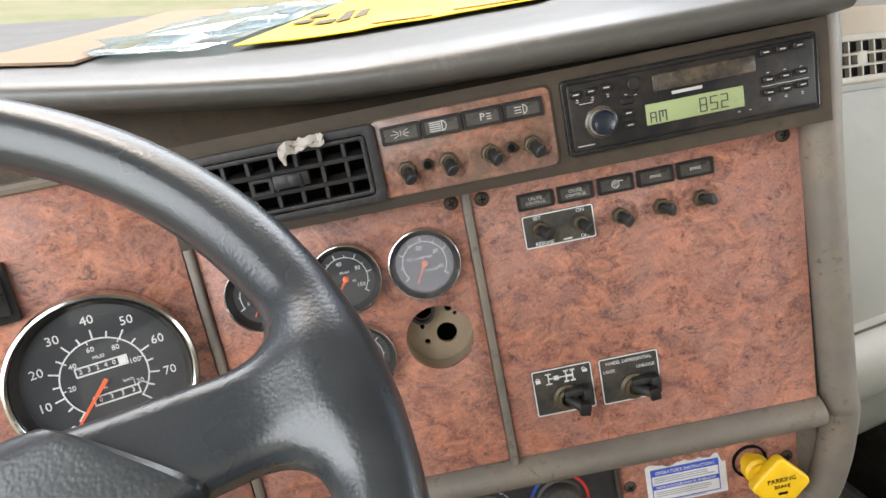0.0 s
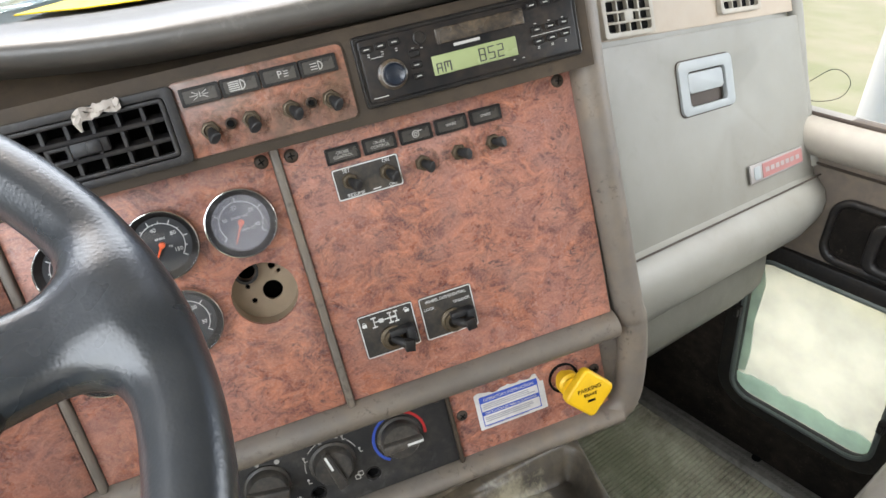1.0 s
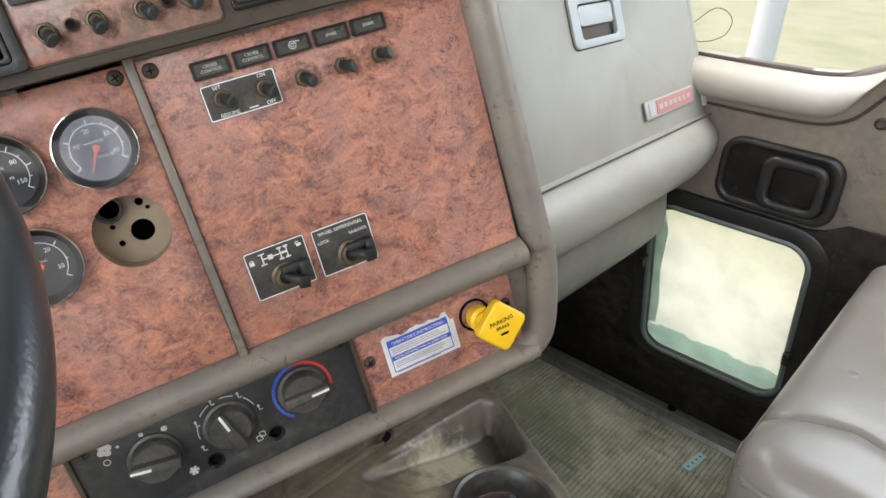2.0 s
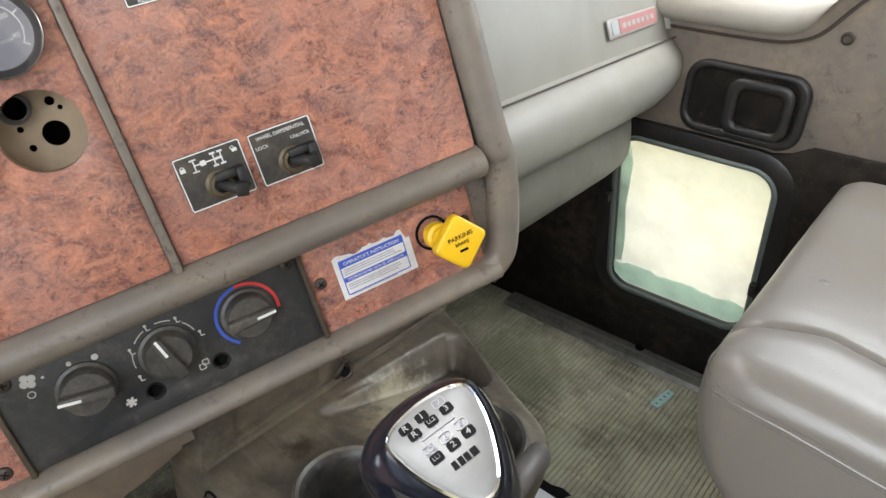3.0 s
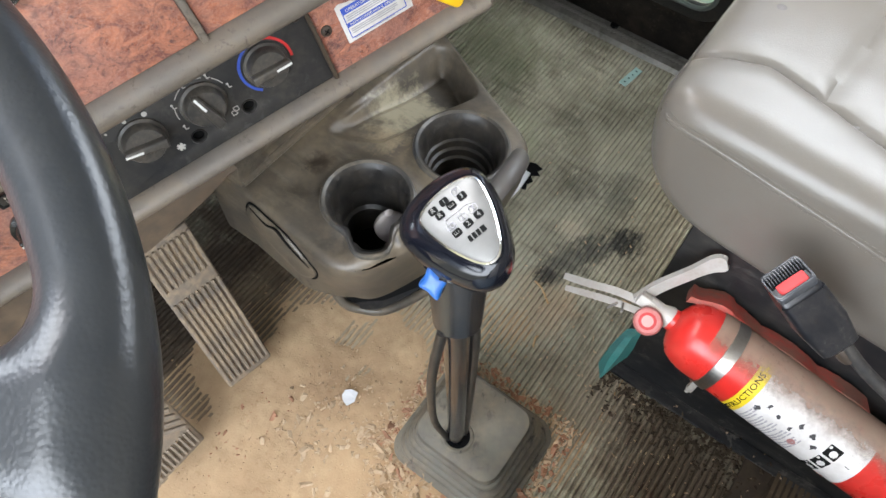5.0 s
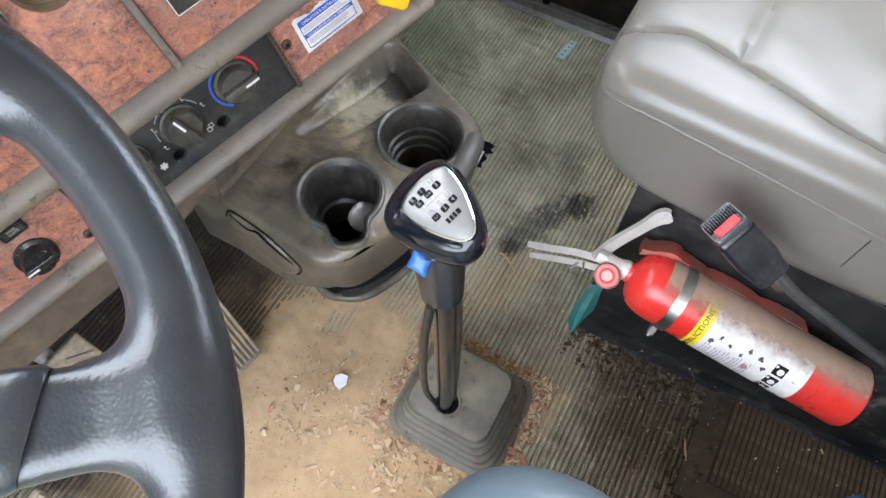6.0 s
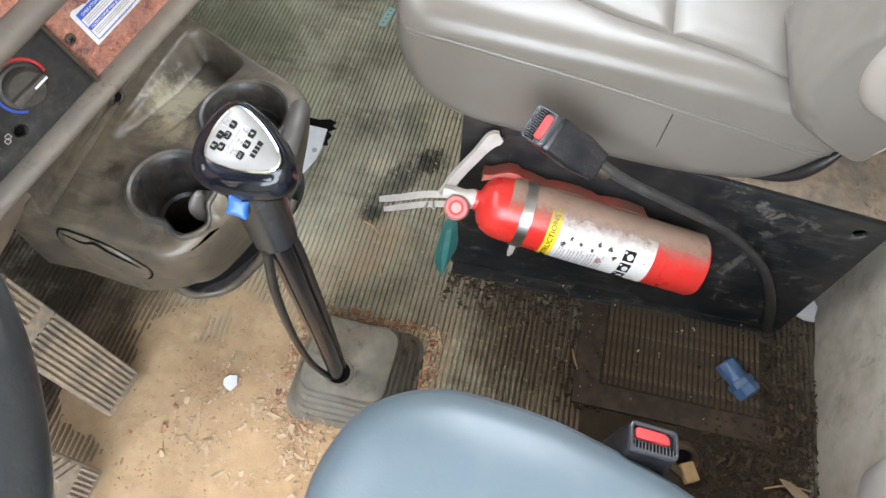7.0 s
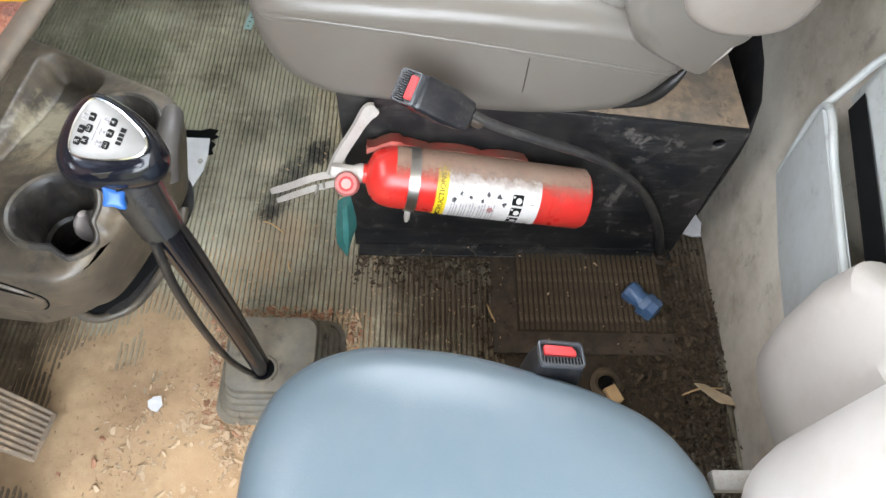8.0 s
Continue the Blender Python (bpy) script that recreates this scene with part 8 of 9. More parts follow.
for y, z in ((0.266, 0.262), (0.530, 0.352)):
    part("latch", merged(box(DOOR_X - 0.024, DOOR_X - 0.010, y - 0.006, y + 0.006, z - 0.013, z + 0.013, 0.002), box(DOOR_X - 0.030, DOOR_X - 0.022, y - 0.004, y + 0.004, z - 0.008, z + 0.008, 0.002)), black_plastic, lw)
door = bpy.data.objects["door_1"]
part("dark_lower_panel", prism([(-0.55, 0.0), (1.05, 0.0), (1.05, 0.510), (0.29, 0.505), (0.262, 0.512), (0.236, 0.528), (0.15, 0.530), (-0.55, 0.530)], DOOR_X - 0.010, DOOR_X - 0.001, 0.004, 2, holes=[rrect(0.300, 0.366, 0.058, 6, *LOW)]), door_carpet, door, "dark soiled carpet on the lower door", m=YZ)
part("handle_recess", prism(rrect(0.176, 0.108, 0.030, 6, 0.345, 0.566), DOOR_X - 0.016, DOOR_X - 0.001, 0.005, 3, holes=[rrect(0.150, 0.084, 0.022, 6, 0.347, 0.567)]), black_plastic, door, "black door handle surround", m=YZ)
part("handle_well", prism(rrect(0.152, 0.086, 0.022, 6, 0.347, 0.567), DOOR_X - 0.004, DOOR_X - 0.002), door_carpet, door, m=YZ)
part("door_handle", prism(rrect(0.094, 0.082, 0.020, 6, 0.322, 0.564), DOOR_X - 0.022, DOOR_X - 0.004, 0.005, 3, holes=[rrect(0.062, 0.054, 0.010, 5, 0.320, 0.563)]), black_plastic, door, "black inner door handle", m=YZ)
sill_path = [(v.x, v.y) for v in spline([(y, z, 0) for y, z in SILL], 3)]
part("window_sill", skin([[(DOOR_X + 0.05, y, 0.722 + h), (DOOR_X + 0.02, y, 0.722 + h)] + [(DOOR_X + 0.010 - 0.036 * math.sin(radians(a)), y + k * 0.030 * (1 - math.cos(radians(a))), 0.692 + h + 0.030 * math.cos(radians(a))) for a in range(0, 151, 15)] + [(DOOR_X + 0.002, y + k * 0.06, 0.662 + h)]
                          for (y, h), k in [(p, 0.9 * math.sin(math.pi * min(1, max(0, p[1] / 0.121)))) for p in sill_path]], closed=False, caps=False), sill_beige, door, "padded beige window sill")
part("sill_seam", tube([(DOOR_X + 0.006, y, 0.723 + h) for y, h in sill_path], 0.0035, 8), screw_dark, door, "brown seam along the window")
part("sill_gap", tube([(DOOR_X - 0.003, y + 0.03 * math.sin(math.pi * min(1, max(0, h / 0.121))), 0.655 + h) for y, h in sill_path], 0.0025, 6), screw_dark, door, "dark seam under the sill")
part("door_screw", merged(lathe([(0.0085, 0), (0.0085, 0.002), (0.006, 0.004), (0.0045, 0.0015), (0.001, 0.001)], 16)), screw_dark, door, "recessed brass screw", m=T(DOOR_X - 0.001, 0.239, 0.677) @ R(-90, "Y"))
sill = tagged(part("trim_sill", skin([[(1.185, y, 0.0), (1.190, y, 0.010), (1.205, y, 0.013), (1.240, y, 0.014), (1.240, y, 0.0)] for y in (-0.5, 0.2, 0.75)]), tread_plate, None, "worn patterned metal door sill strip"), "", "trim", "", "structure")
st_ = part("knurl", box(-0.0011, 0.0011, -0.010, 0.010, 0.0, 0.0014), tread_plate, sill, smooth=False)
st_.matrix_basis = T(1.210, 0.16, 0.0130) @ R(35, "Z")
for k in range(1, 70):
    again(st_, sill, T(1.210, 0.16 + 0.0075 * k, 0.0130) @ R(35, "Z"))
part("sill_screw", lathe([(0.009, 0.0), (0.009, 0.0165), (0.006, 0.0175), (0.002, 0.0160)], 16), cavity_black, sill, "dark screw in the sill strip", m=T(1.222, 0.446, 0.0))
upane = tagged(part("window_2", prism([(-0.46, 0.80), (0.10, 0.80), (0.22, 0.72), (0.62, 0.71), (0.67, 0.745), (0.57, 1.41), (0.50, 1.47), (-0.41, 1.47), (-0.49, 1.41)], DOOR_X + 0.030, DOOR_X + 0.034), clear_glass, None, "clear upper door window", m=YZ), "", "window", "", "structure")
upane.visible_shadow = False

gr = random.Random(31)
grime = [(0.523, 0.200), (0.519, 0.176), (0.508, 0.166), (0.490, 0.162), (0.30, 0.162), (0.282, 0.167), (0.275, 0.178)] + [(0.275 + 0.248 * i / 26, 0.202 + 0.003 * math.sin(i * 0.7) + 0.006 * gr.random()) for i in range(26)]
part("grime_band", prism(grime, DOOR_X + 0.0005, DOOR_X + 0.0020), grime_green, lw, "greenish grime along the foot of the pane", m=YZ, smooth=False)
part("grime_edge", prism([(0.522, 0.205), (0.508, 0.207), (0.504, 0.26), (0.508, 0.33), (0.500, 0.42), (0.509, 0.462), (0.521, 0.440)], DOOR_X + 0.0022, DOOR_X + 0.0032), grime_green, lw, "greenish grime along the side of the pane", m=YZ, smooth=False)
for ob in (door, lw, upane, *door.children, *lw.children):
    for v in ob.data.vertices:
        v.co.x += 0.22 * (0.318 - v.co.z) if v.co.z < 0.47 else -0.033

# ---- rear wall with its map pocket ----
structure("wall_rear", skin([[(x, y + 0.03 * (0.6 - x), z) for y, z in ((-0.525, -0.02), (-0.530, 0.10), (-0.538, 0.25), (-0.560, 0.60), (-0.60, 1.75), (-0.66, 1.75), (-0.66, -0.02))] for x in (-0.75, -0.3, 0.1, 0.4, 0.7, 1.0, 1.22)]),
          rear_panel, "dirty beige moulded rear cab wall", "wall")

def rear_y(x, z):
    """The rear wall's face."""
    for (y0, z0), (y1, z1) in zip(((-0.525, -0.02), (-0.530, 0.10), (-0.538, 0.25)), ((-0.530, 0.10), (-0.538, 0.25), (-0.560, 0.60))):
        if z0 <= z <= z1:
            return y0 + (y1 - y0) * (z - z0) / (z1 - z0) + 0.03 * (0.6 - x)
    return -0.56


# Added black sheet: paints the shade in the gap between seat base and wall.
structure("trim_rear", skin([[(x, rear_y(x, z) + dy, z) for z, dy in ((0.0, 0.004), (top * 0.4, 0.004), (top * 0.8, 0.004), (top - 0.006, 0.004), (top, 0.001), (top, -0.004), (0.0, -0.004))]
                             for x, top in ((0.648, 0.10), (0.652, 0.17), (0.660, 0.215), (0.685, 0.262), (0.74, 0.292), (0.84, 0.315), (1.10, 0.35))]), box_black, "black sheet added for the shaded gap behind the seat base", "trim")

pocket = thing("map_pocket", T(0, 0, 0), "pale grey-blue plastic map pocket on the rear wall", "map pocket")
part("shell", skin([[(0.545, -0.528, 0.262), (0.512, -0.497, 0.436), (0.512, -0.503, 0.446), (0.545, -0.545, 0.272)], [(0.43, -0.520, 0.225), (0.42, -0.488, 0.420), (0.42, -0.495, 0.430), (0.43, -0.535, 0.235)],
                    [(0.30, -0.514, 0.195), (0.312, -0.482, 0.392), (0.312, -0.490, 0.402), (0.30, -0.53, 0.205)], [(0.20, -0.512, 0.18), (0.21, -0.478, 0.372), (0.21, -0.486, 0.382), (0.20, -0.528, 0.19)]]), pocket_grey, pocket)
part("slot", skin([[(0.508, -0.5260, 0.438), (0.508, -0.5300, 0.468)], [(0.312, -0.5140, 0.390), (0.306, -0.5180, 0.420)], [(0.20, -0.507, 0.365), (0.195, -0.511, 0.395)]], closed=False, caps=False), cavity_black, pocket, "dark pocket slot")
part("back_plate", skin([[(0.525, -0.534, 0.44), (0.515, -0.536, 0.56)], [(0.30, -0.524, 0.39), (0.29, -0.527, 0.53)], [(0.18, -0.52, 0.37), (0.17, -0.523, 0.51)]], closed=False, caps=False), pocket_grey, pocket)
part("rim", tube(spline([(0.545, -0.531, 0.268), (0.512, -0.498, 0.442), (0.42, -0.491, 0.426), (0.312, -0.485, 0.398), (0.21, -0.481, 0.378)], 5), 0.005, 10), pocket_grey, pocket)
part("rim", tube(spline([(0.512, -0.498, 0.442), (0.516, -0.512, 0.470), (0.518, -0.526, 0.505), (0.505, -0.538, 0.555)], 5), 0.005, 10), pocket_grey, pocket)
part("padded_roll", skin([superloop(0.215, -0.475, hx, hy, z, 2.6, 32) for hx, hy, z in ((0.05, 0.02, 0.215), (0.075, 0.034, 0.235), (0.085, 0.040, 0.30), (0.085, 0.040, 0.40), (0.075, 0.034, 0.455), (0.04, 0.015, 0.475))]), pale_back, pocket, "pale padded roll")

# ---- floor: hatch, dust, litter ----
hatch = thing("floor_hatch", T(0.0, 0.0, 0.0), "brown ribbed floor hatch with tarry edges", "hatch")
part("cover", box(0.408, 0.560, -0.440, -0.183, -0.004, 0.0050, 0.002), hatch_dark, hatch)
rb_ = part("rib", box(0.412, 0.556, -0.0026, 0.0026, 0.0042, 0.0066), hatch_brown, hatch, smooth=False)
rb_.matrix_basis = T(0, -0.190, 0)
for k in range(1, 28):
    again(rb_, hatch, T(0, -0.190 - 0.0088 * k, 0))
part("edge_strip", box(0.380, 0.566, -0.183, -0.142, -0.004, 0.0052, 0.0015), tar_black, hatch, "tarry dark edge strip")
part("edge_strip", box(0.370, 0.408, -0.440, -0.142, -0.004, 0.0066, 0.0015), tar_black, hatch, "tarry dark edge strip")
part("lower_plate", box(0.10, 0.3695, -0.430, -0.160, -0.006, 0.0016, 0.001), hatch_dark, hatch, "worn brown plate below the hatch")
part("hatch_screw", lathe([(0.008, 0.003), (0.007, 0.006), (0.002, 0.0065)], 12), screw_dark, hatch, m=T(0.548, -0.225, 0))
part("hatch_screw", lathe([(0.008, 0.003), (0.007, 0.006), (0.002, 0.0065)], 12), screw_dark, hatch, m=T(0.505, -0.166, 0))
hole = thing("floor_ring", T(0.320, -0.319, 0.002), "rusty ring round a hole in the floor plate", "ring")
part("ring", lathe([(0.026, 0.0), (0.027, 0.006), (0.020, 0.010), (0.015, 0.006), (0.015, 0.0)], 28, caps=False), hatch_brown, hole)
part("well", disc(0.0155, 0.0012, 24), cavity_black, hole)
wd = thing("wood_offcut", T(0.300, -0.325, 0.002), "small pale wooden offcut", "wood piece")
part("block", box(-0.014, 0.014, -0.010, 0.010, 0.0, 0.016, 0.001, 1), wood_raw, wd, m=R(25, "Z"))
gap = thing("floor_cutout", T(0.772, 0.392, 0.0), "torn cut in the floor mat with white plastic under it", "mat cutout")
part("dark_hole", prism([(0.024, 0.055), (0.046, 0.048), (0.044, 0.012), (0.050, -0.006), (0.046, -0.022), (0.036, -0.016), (0.030, -0.026), (0.020, -0.012), (0.012, -0.022), (0.000, -0.017), (-0.012, -0.022), (-0.015, -0.010), (0.020, 0.0)], 0.0004, 0.0016), cavity_black, gap, smooth=False)
part("white_insert", prism([(0.025, 0.035), (0.024, -0.010), (-0.020, -0.013), (-0.052, -0.011), (-0.092, 0.003), (-0.110, 0.042), (-0.010, 0.075)], 0.0016, 0.004, 0.001, 1), white_scrap, gap, "white plastic insert")
part("insert_bolt", lathe([(0.0045, 0.004), (0.0045, 0.007), (0.003, 0.008)], 12), pale_metal, gap, m=T(-0.032, -0.002, 0))

# a drift of sandy dust over the driver's foot well
DRIFT = ((0.22, 0.40, 0.17, 1.0), (0.17, 0.30, 0.17, 1.0), (0.33, 0.35, 0.10, 0.8), (0.08, 0.42, 0.15, 0.9), (0.24, 0.24, 0.13, 0.9), (0.05, 0.28, 0.14, 0.8), (0.30, 0.48, 0.10, 0.75), (0.16, 0.52, 0.14, 0.85))
bm = bmesh.new()
N = 150
X0, X1, Y0, Y1 = -0.20, 0.56, 0.05, 0.62
grid = []
for j in range(N + 1):
    row = []
    for i in range(N + 1):
        x, y = X0 + (X1 - X0) * i / N, Y0 + (Y1 - Y0) * j / N
        h = max(k * math.exp(-(((x - cx) ** 2 + (y - cy) ** 2) / r ** 2)) for cx, cy, r, k in DRIFT)
        h = 0.010 * h - 0.0052 + 0.0042 * noise.fractal((x * 11, y * 11, 2), 1.0, 2.0, 5) + 0.0008 * noise.noise((x * 90, y * 90, 5))
        row.append(bm.verts.new((x, y, max(-0.010, min(h, 0.0065)))))
    grid.append(row)
for a, b in zip(grid, grid[1:]):
    for i in range(N):
        bm.faces.new((a[i], a[i + 1], b[i + 1], b[i]))
bm.verts.ensure_lookup_table()
bmesh.ops.delete(bm, geom=[v for v in bm.verts if v.co.z < -0.006], context="VERTS")
tagged(part("dust_drift", bm, sand, None, "pale sandy dust drifted over the floor mat"), "", "dust", "", "stuff")


def litter(name, count, where, size, mat_, label, seed, flat=0.35, long=1.6, cat="litter"):
    """Crumbs and chips lying loose, as one heap of stuff."""
    r = random.Random(seed)
    verts, faces = [], []
    for _ in range(count):
        x, y, z0 = where(r)
        s = size * (0.35 + r.random() ** 2 * 1.4)
        m_ = Euler((r.uniform(-0.8, 0.8), r.uniform(-0.8, 0.8), r.uniform(0, 6.3))).to_matrix()
        lx, ly, lz = s * (0.7 + r.random() * long), s * (0.5 + r.random() * 0.6), s * flat * (0.5 + r.random())
        b = len(verts)
        for c in ((-1, -1, -1), (1, -0.8, -1), (0.9, 1, -1), (-0.8, 0.9, -1), (-0.7, -0.8, 1), (0.8, -0.6, 1), (0.6, 0.8, 1), (-0.9, 0.6, 1)):
            v = m_ @ Vector((c[0] * lx * r.uniform(0.35, 1.25), c[1] * ly * r.uniform(0.35, 1.25), c[2] * lz * r.uniform(0.5, 1.1)))
            verts.append((x + v.x, y + v.y, z0 + lz + v.z))
        faces += [[b + k for k in f] for f in ((3, 2, 1, 0), (4, 5, 6, 7), (0, 1, 5, 4), (1, 2, 6, 5), (2, 3, 7, 6), (3, 0, 4, 7))]
    me = bpy.data.meshes.new(name)
    me.from_pydata(verts, [], faces)
    me.materials.append(mat_)
    return tagged(new(name, me), label, cat, "", "stuff")


def around(cx, cy, sx, sy, z=0.003):
    return lambda r: (r.gauss(cx, sx), r.gauss(cy, sy), z)


def boot_edge(r):
    """Along the edges of the gear boot's foot."""
    t = r.random() * 4
    hx, hy = 0.098, 0.105
    k, f = int(t), t - int(t)
    x, y = ((-hx, -hy + 2 * hy * f), (hx, -hy + 2 * hy * f), (-hx + 2 * hx * f, hy), (-hx + 2 * hx * f, -hy))[k]
    return 0.334 + x + r.gauss(0, 0.008), 0.190 + y + r.gauss(0, 0.008), 0.001


litter("wood_chips", 1100, around(0.245, 0.285, 0.045, 0.070), 0.0016, chips, "pale wood chips and grit round the gear lever", 3)
litter("bark_flakes", 420, boot_edge, 0.0034, red_chips, "reddish bark flakes along the foot of the gear boot", 6, 0.25)
litter("dry_flakes", 430, around(0.215, 0.275, 0.034, 0.060), 0.0038, chips, "pale dry flakes on the dust beside the gear boot", 8, 0.2)
litter("boot_chips", 800, boot_edge, 0.0023, chips, "pale chips along the foot of the gear boot", 5)
litter("cup_crumbs", 60, lambda r: (0.517 + r.gauss(0, 0.012), 0.364 + r.gauss(0, 0.012), 0.2575), 0.0028, chips, "brown crumbs in the bottom of the cup holder", 23)
litter("floor_crumbs", 1500, lambda r: (r.gauss(0.42, 0.2), r.gauss(0.15, 0.2), 0.0), 0.0013, chips, "scattered pale crumbs on the floor mat", 7)
litter("sand_lumps", 2600, around(0.18, 0.37, 0.12, 0.12, 0.002), 0.0012, grit, "small lumps of sandy soil", 9, 0.6, 0.6, "dust")
litter("dark_crumbs", 3200, lambda r: (r.gauss(0.32, 0.14), -0.50 + abs(r.gauss(0, 0.09)), 0.0), 0.0023, dark_litter, "dark leaf litter and soil by the rear wall", 11)
litter("leaf_bits", 800, lambda r: (r.gauss(0.32, 0.12), -0.50 + abs(r.gauss(0, 0.075)), 0.003), 0.0030, leaf_brown, "brown leaf pieces by the rear wall", 13, 0.12, 2.2)
litter("leaf_mould", 2600, around(0.385, -0.435, 0.075, 0.050, 0.002), 0.0026, dark_litter, "dark leaf mould heaped at the corner of the hatch", 14)
litter("leaf_flakes", 170, around(0.380, -0.445, 0.065, 0.040, 0.005), 0.0042, leaf_brown, "brown curled leaf flakes on the mould", 16, 0.10, 1.6)
litter("pale_specks", 130, lambda r: (r.uniform(0.36, 0.60), r.uniform(-0.47, 0.0), 0.006), 0.0012, chips, "pale specks on the hatch and the mat", 18)
litter("box_edge_soil", 1500, lambda r: (0.552 - abs(r.gauss(0, 0.030)) + 0.008 * math.sin(r.uniform(0, 6)), r.uniform(-0.46, 0.09), 0.0), 0.0025, dark_litter, "dark soil along the foot of the seat base", 15)
litter("hatch_soil", 420, lambda r: (r.uniform(0.36, 0.58), -0.160 + r.gauss(0, 0.018), 0.002), 0.0026, dark_litter, "soil along the hatch edge", 17)
litter("pedal_chips", 40, around(0.14, 0.47, 0.05, 0.02, 0.003), 0.0024, red_chips, "reddish bark chips by the pedals", 19)
for seed, (x, y, l, a) in enumerate(((0.60, 0.238, 0.045, 60), (0.44, -0.14, 0.035, 20), (0.31, -0.47, 0.07, 100), (0.52, 0.20, 0.02, 10), (0.66, 0.12, 0.028, 130))):
    tw = thing("twig", T(x, y, 0.004), "thin pale dry twig on the floor", "twig", "loose twigs")
    d = Vector((math.cos(radians(a)), math.sin(radians(a)), 0)) * l / 2
    part("stem", tube(spline([-d, Vector((0.004, 0.003, 0.004)), d], 4), 0.0016, 6), wood_raw, tw)


def scrap(name, m, pts, material_, label, cat, t=0.0012, curl=0.004):
    s = thing(name, m, label, cat)
    b = prism(pts, 0, t)
    bmesh.ops.subdivide_edges(b, edges=b.edges, cuts=2)
    for v in b.verts:
        v.co.z += curl * abs(noise.noise((v.co.x * 60, v.co.y * 60, 1)))
    part("sheet", b, material_, s, smooth=False)
    return s


scrap("paper_scrap", T(0.278, 0.374, 0.007), [(-0.014, -0.006), (-0.002, -0.011), (0.012, -0.006), (0.010, 0.004), (0.003, 0.012), (-0.006, 0.010), (-0.011, 0.004)], white_scrap, "small torn white paper scrap on the dust", "paper")
strip_ = thing("test_strip", T(1.124, 0.352, 0.002), "small pale teal strip with black dots", "strip")
part("strip", box(-0.030, 0.030, -0.0085, 0.0085, 0, 0.0012, 0.0004, 1), pale_teal, strip_, m=R(-8, "Z"))
for k in (-0.020, -0.0065, 0.0065, 0.020):
    part("dot", disc(0.0020, 0.0015, 8), black_print, strip_, m=R(-8, "Z") @ T(k, 0, 0), smooth=False)
scrap("tissue_scrap", T(0.620, -0.495, 0.012), [(-0.03, -0.02), (0.0, -0.028), (0.03, -0.015), (0.028, 0.018), (0.008, 0.028), (-0.02, 0.022)], white_scrap, "crumpled white tissue behind the seat base", "tissue", 0.004, 0.02)
scrap("dry_leaf", T(0.300, -0.487, 0.012) @ R(60, "Z") @ R(25, "X"), [(-0.035, 0.0), (-0.015, -0.012), (0.015, -0.013), (0.038, -0.002), (0.012, 0.012), (-0.016, 0.011)], leaf_pale, "dry curled pale leaf by the rear wall", "leaf", 0.001, 0.012)
cap = thing("blue_fitting", T(0.458, -0.392, 0.002), "dusty blue plastic hose fitting on the floor hatch", "hose fitting")
cm = T(0, 0, 0.019) @ R(-137, "Z") @ R(90, "Y")
part("barrel", lathe([(0.0150, -0.034), (0.0180, -0.031), (0.0185, -0.016), (0.0160, -0.010), (0.0165, 0.0)], 9), blue_cap, cap, m=cm)
part("collar", prism([(0.0215 * math.cos(radians(60 * i)), 0.0215 * math.sin(radians(60 * i))) for i in range(6)], 0.0, 0.012, 0.002, 2), blue_cap, cap, m=cm)
part("nose", lathe([(0.0195, 0.012), (0.0215, 0.019), (0.0190, 0.027), (0.0100, 0.029)], 8), blue_cap, cap, m=cm)

# ---- on top of the dashboard ----
bag = thing("yellow_bag", MD, "bright yellow and orange plastic bag lying on the dashboard", "plastic bag")


def dash_top(u, d):
    """Height of the dash top over the face's foot, d behind its edge."""
    for (da, va), (db, vb) in zip(((-0.04, 0.0), (-0.018, 0.0032), (0.02, 0.009), (0.06, 0.016)), ((-0.018, 0.0032), (0.02, 0.009), (0.06, 0.016), (0.93, 0.164))):
        if d <= db:
            return brow_v(u) + va + (vb - va) * (d - da) / (db - da)
    return brow_v(u) + 0.164


def crumple(poly, seed, amp, lift, n_cut=3, thick=0.003):
    """A thin folded sheet lying on the dash top; poly in (along, depth)."""
    b = prism(poly, 0, thick)
    bmesh.ops.triangulate(b, faces=b.faces)
    bmesh.ops.subdivide_edges(b, edges=b.edges, cuts=n_cut)
    for v in b.verts:
        u, d = v.co.x, v.co.y
        v.co = (u, dash_top(u, d) + v.co.z + lift + amp * abs(noise.noise((u * 16, d * 16, seed))) + 0.3 * amp * noise.noise((u * 50, d * 50, seed)), -d)
    return b


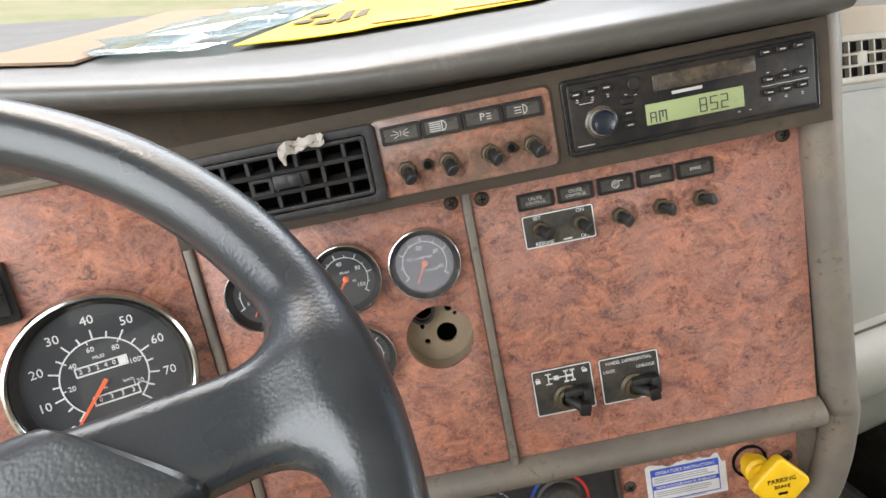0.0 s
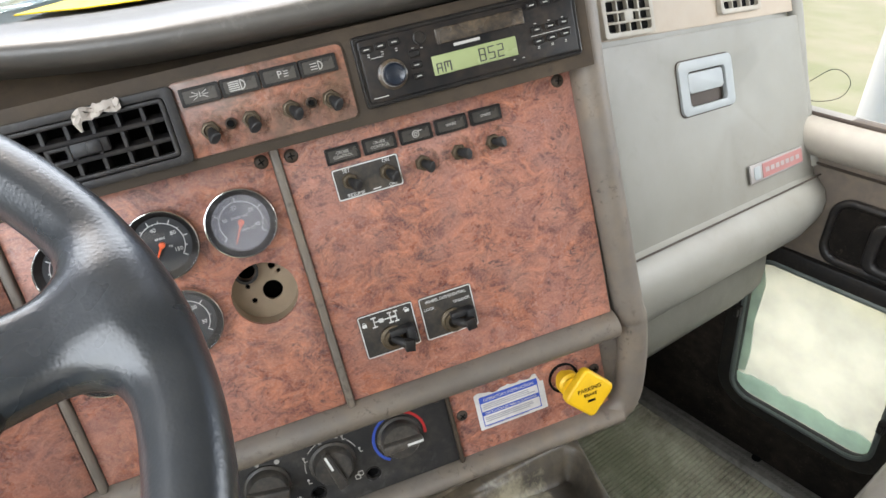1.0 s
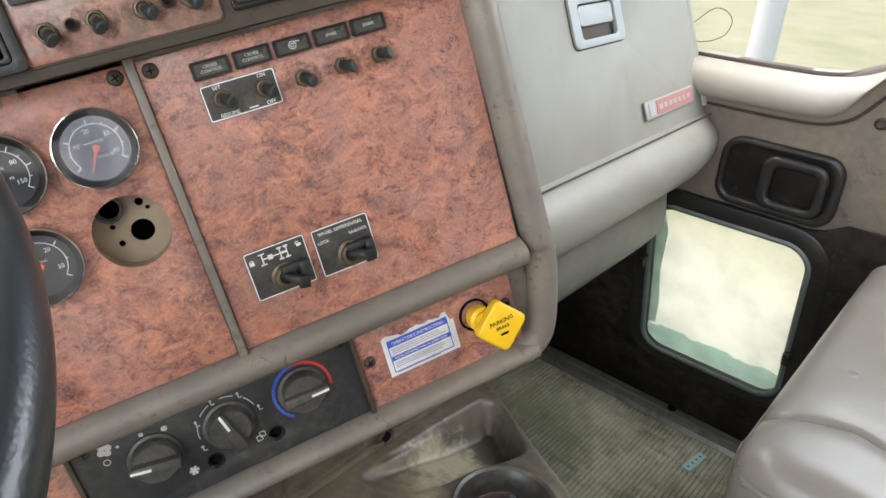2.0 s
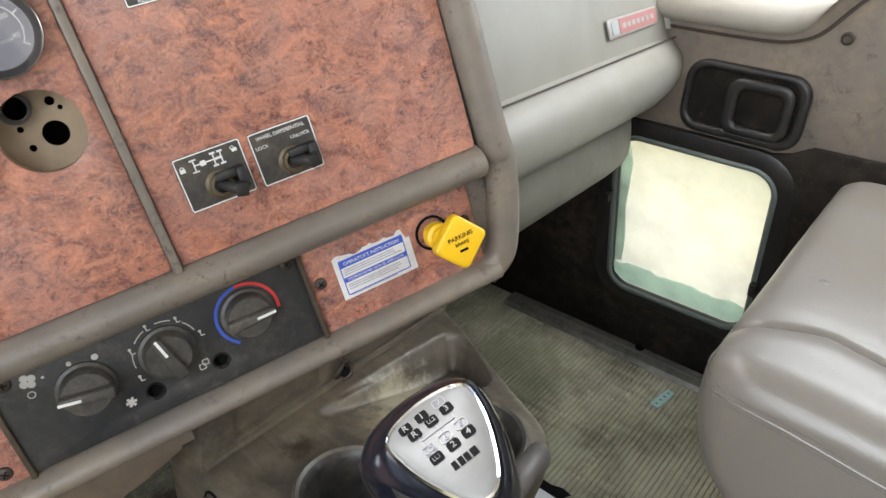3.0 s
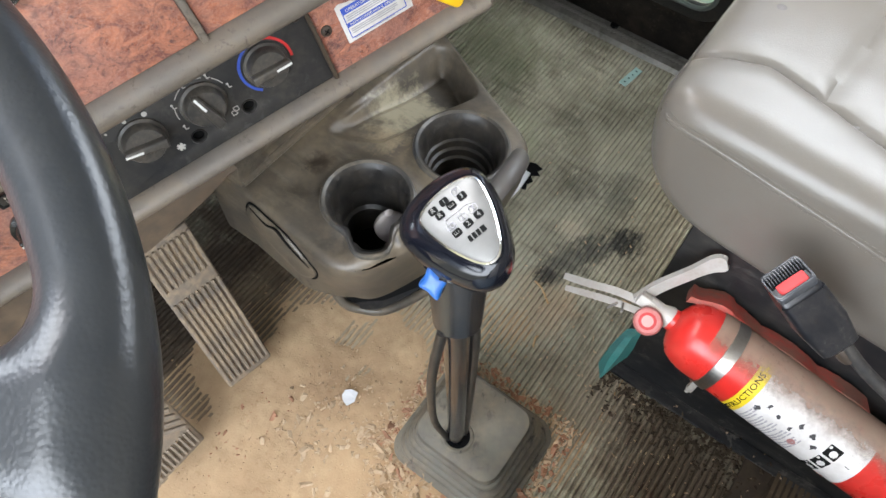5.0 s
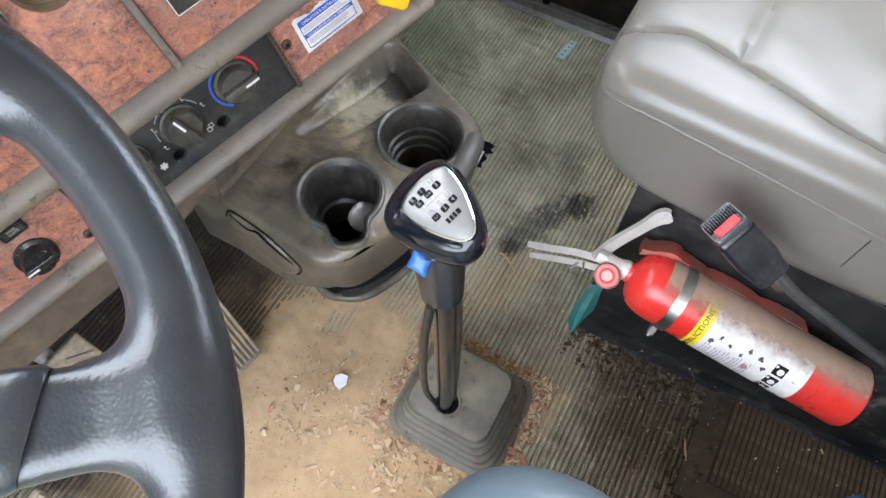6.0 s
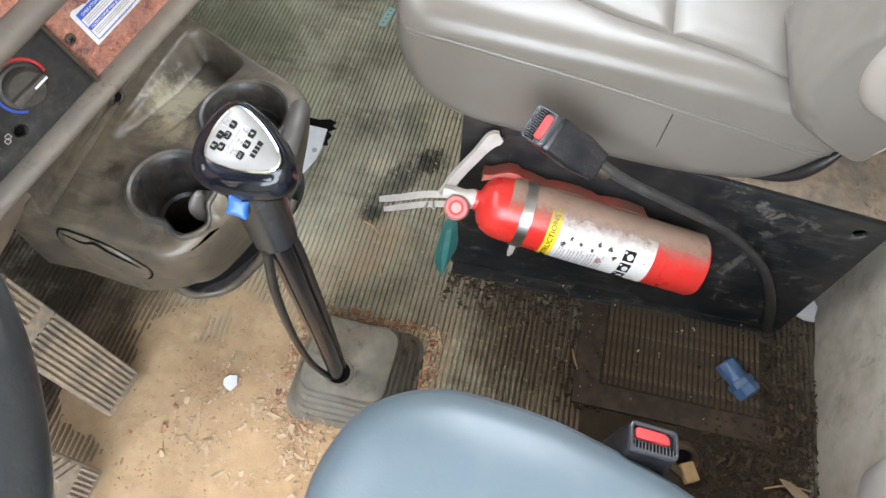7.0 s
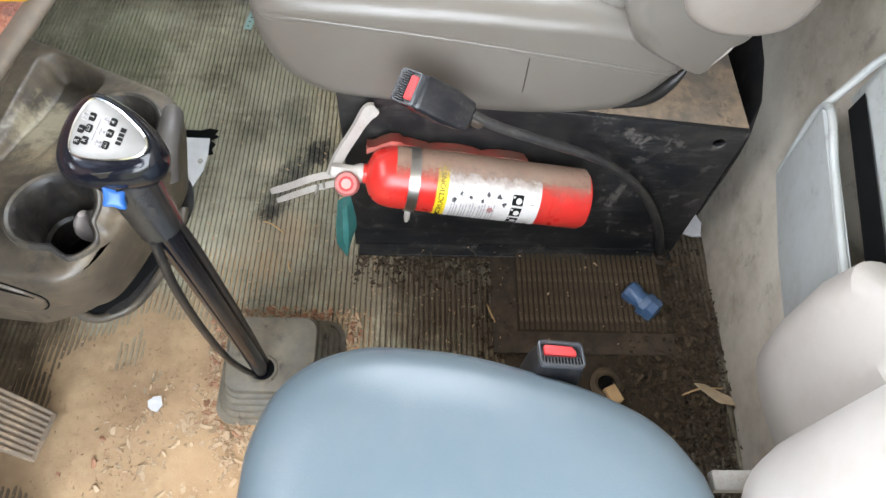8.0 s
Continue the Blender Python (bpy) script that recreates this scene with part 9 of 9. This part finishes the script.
part("sheet", crumple([(-0.157, 0.030), (-0.120, 0.050), (-0.075, 0.068), (-0.032, 0.080), (0.030, 0.088), (0.090, 0.088), (0.16, 0.16), (0.16, 0.48), (-0.085, 0.47), (-0.118, 0.278)], 3, 0.0012, 0.0035, 6, 0.001), bag_yellow, bag)
part("orange_print", crumple([(-0.052, 0.094), (0.001, 0.092), (0.003, 0.171), (-0.051, 0.180)], 3, 0.0012, 0.0054, 6, 0.0004), bag_orange, bag, "orange printed patch")
part("orange_print", crumple([(0.020, 0.108), (0.080, 0.092), (0.095, 0.150), (0.085, 0.25), (0.031, 0.227)], 3, 0.0012, 0.0054, 6, 0.0004), bag_orange, bag, "orange printed patch")
for a0, a1, d0, d1 in ((-0.128, -0.112, 0.15, 0.20), (-0.118, -0.100, 0.21, 0.26), (-0.108, -0.090, 0.14, 0.19), (-0.086, -0.074, 0.15, 0.27), (-0.070, -0.058, 0.17, 0.26)):
    part("dark_print", crumple([(a0, d0), (a1, d0 + 0.015), (a1 + 0.004, d1), (a0 + 0.006, d1 - 0.012)], 3, 0.0012, 0.0058, 4, 0.0004), print_dark, bag, "dark unreadable print")
film_ = thing("plastic_film", MD, "crumpled clear bluish plastic film on the dashboard", "plastic film")
part("sheet", crumple([(-0.262, 0.012), (-0.237, -0.012), (-0.200, 0.004), (-0.160, 0.026), (-0.120, 0.27), (-0.088, 0.46), (-0.200, 0.44), (-0.222, 0.349), (-0.250, 0.21)], 6, 0.008, 0.004, 5, 0.0005), clear_plastic, film_)
part("fold", crumple([(-0.258, 0.030), (-0.240, 0.010), (-0.150, 0.20), (-0.115, 0.36), (-0.150, 0.34)], 8, 0.010, 0.009, 4, 0.0005), clear_plastic, film_, "folded-over edge of the film")
card = thing("cardboard_sheet", MD, "brown cardboard sheet on the dashboard against the glass", "cardboard")
part("sheet", crumple([(-0.34, -0.020), (-0.255, -0.022), (-0.255, 0.02), (-0.238, 0.173), (-0.221, 0.41), (-0.25, 0.42), (-0.305, 0.41), (-0.319, 0.151)], 9, 0.0006, 0.0015, 2, 0.002), cardboard, card)

# ---- outside ----
structure("wall_base", box(-0.70, 1.17, -0.60, 1.08, -1.36, -0.06, 0.01), cavity_black, "plain dark underbody below the cab floor", "underbody")
structure("ground", box(-400, 400, -400, 400, -1.5, -1.35), grass, "bright pale grass field outside the cab", "ground")
pole = thing("fence_post", T(6.0, 1.95, -1.35), "pale upright post outside the door window", "post")
part("shaft", lathe([(0.11, 0.0), (0.105, 2.8), (0.02, 2.82)], 16), post_white, pole)
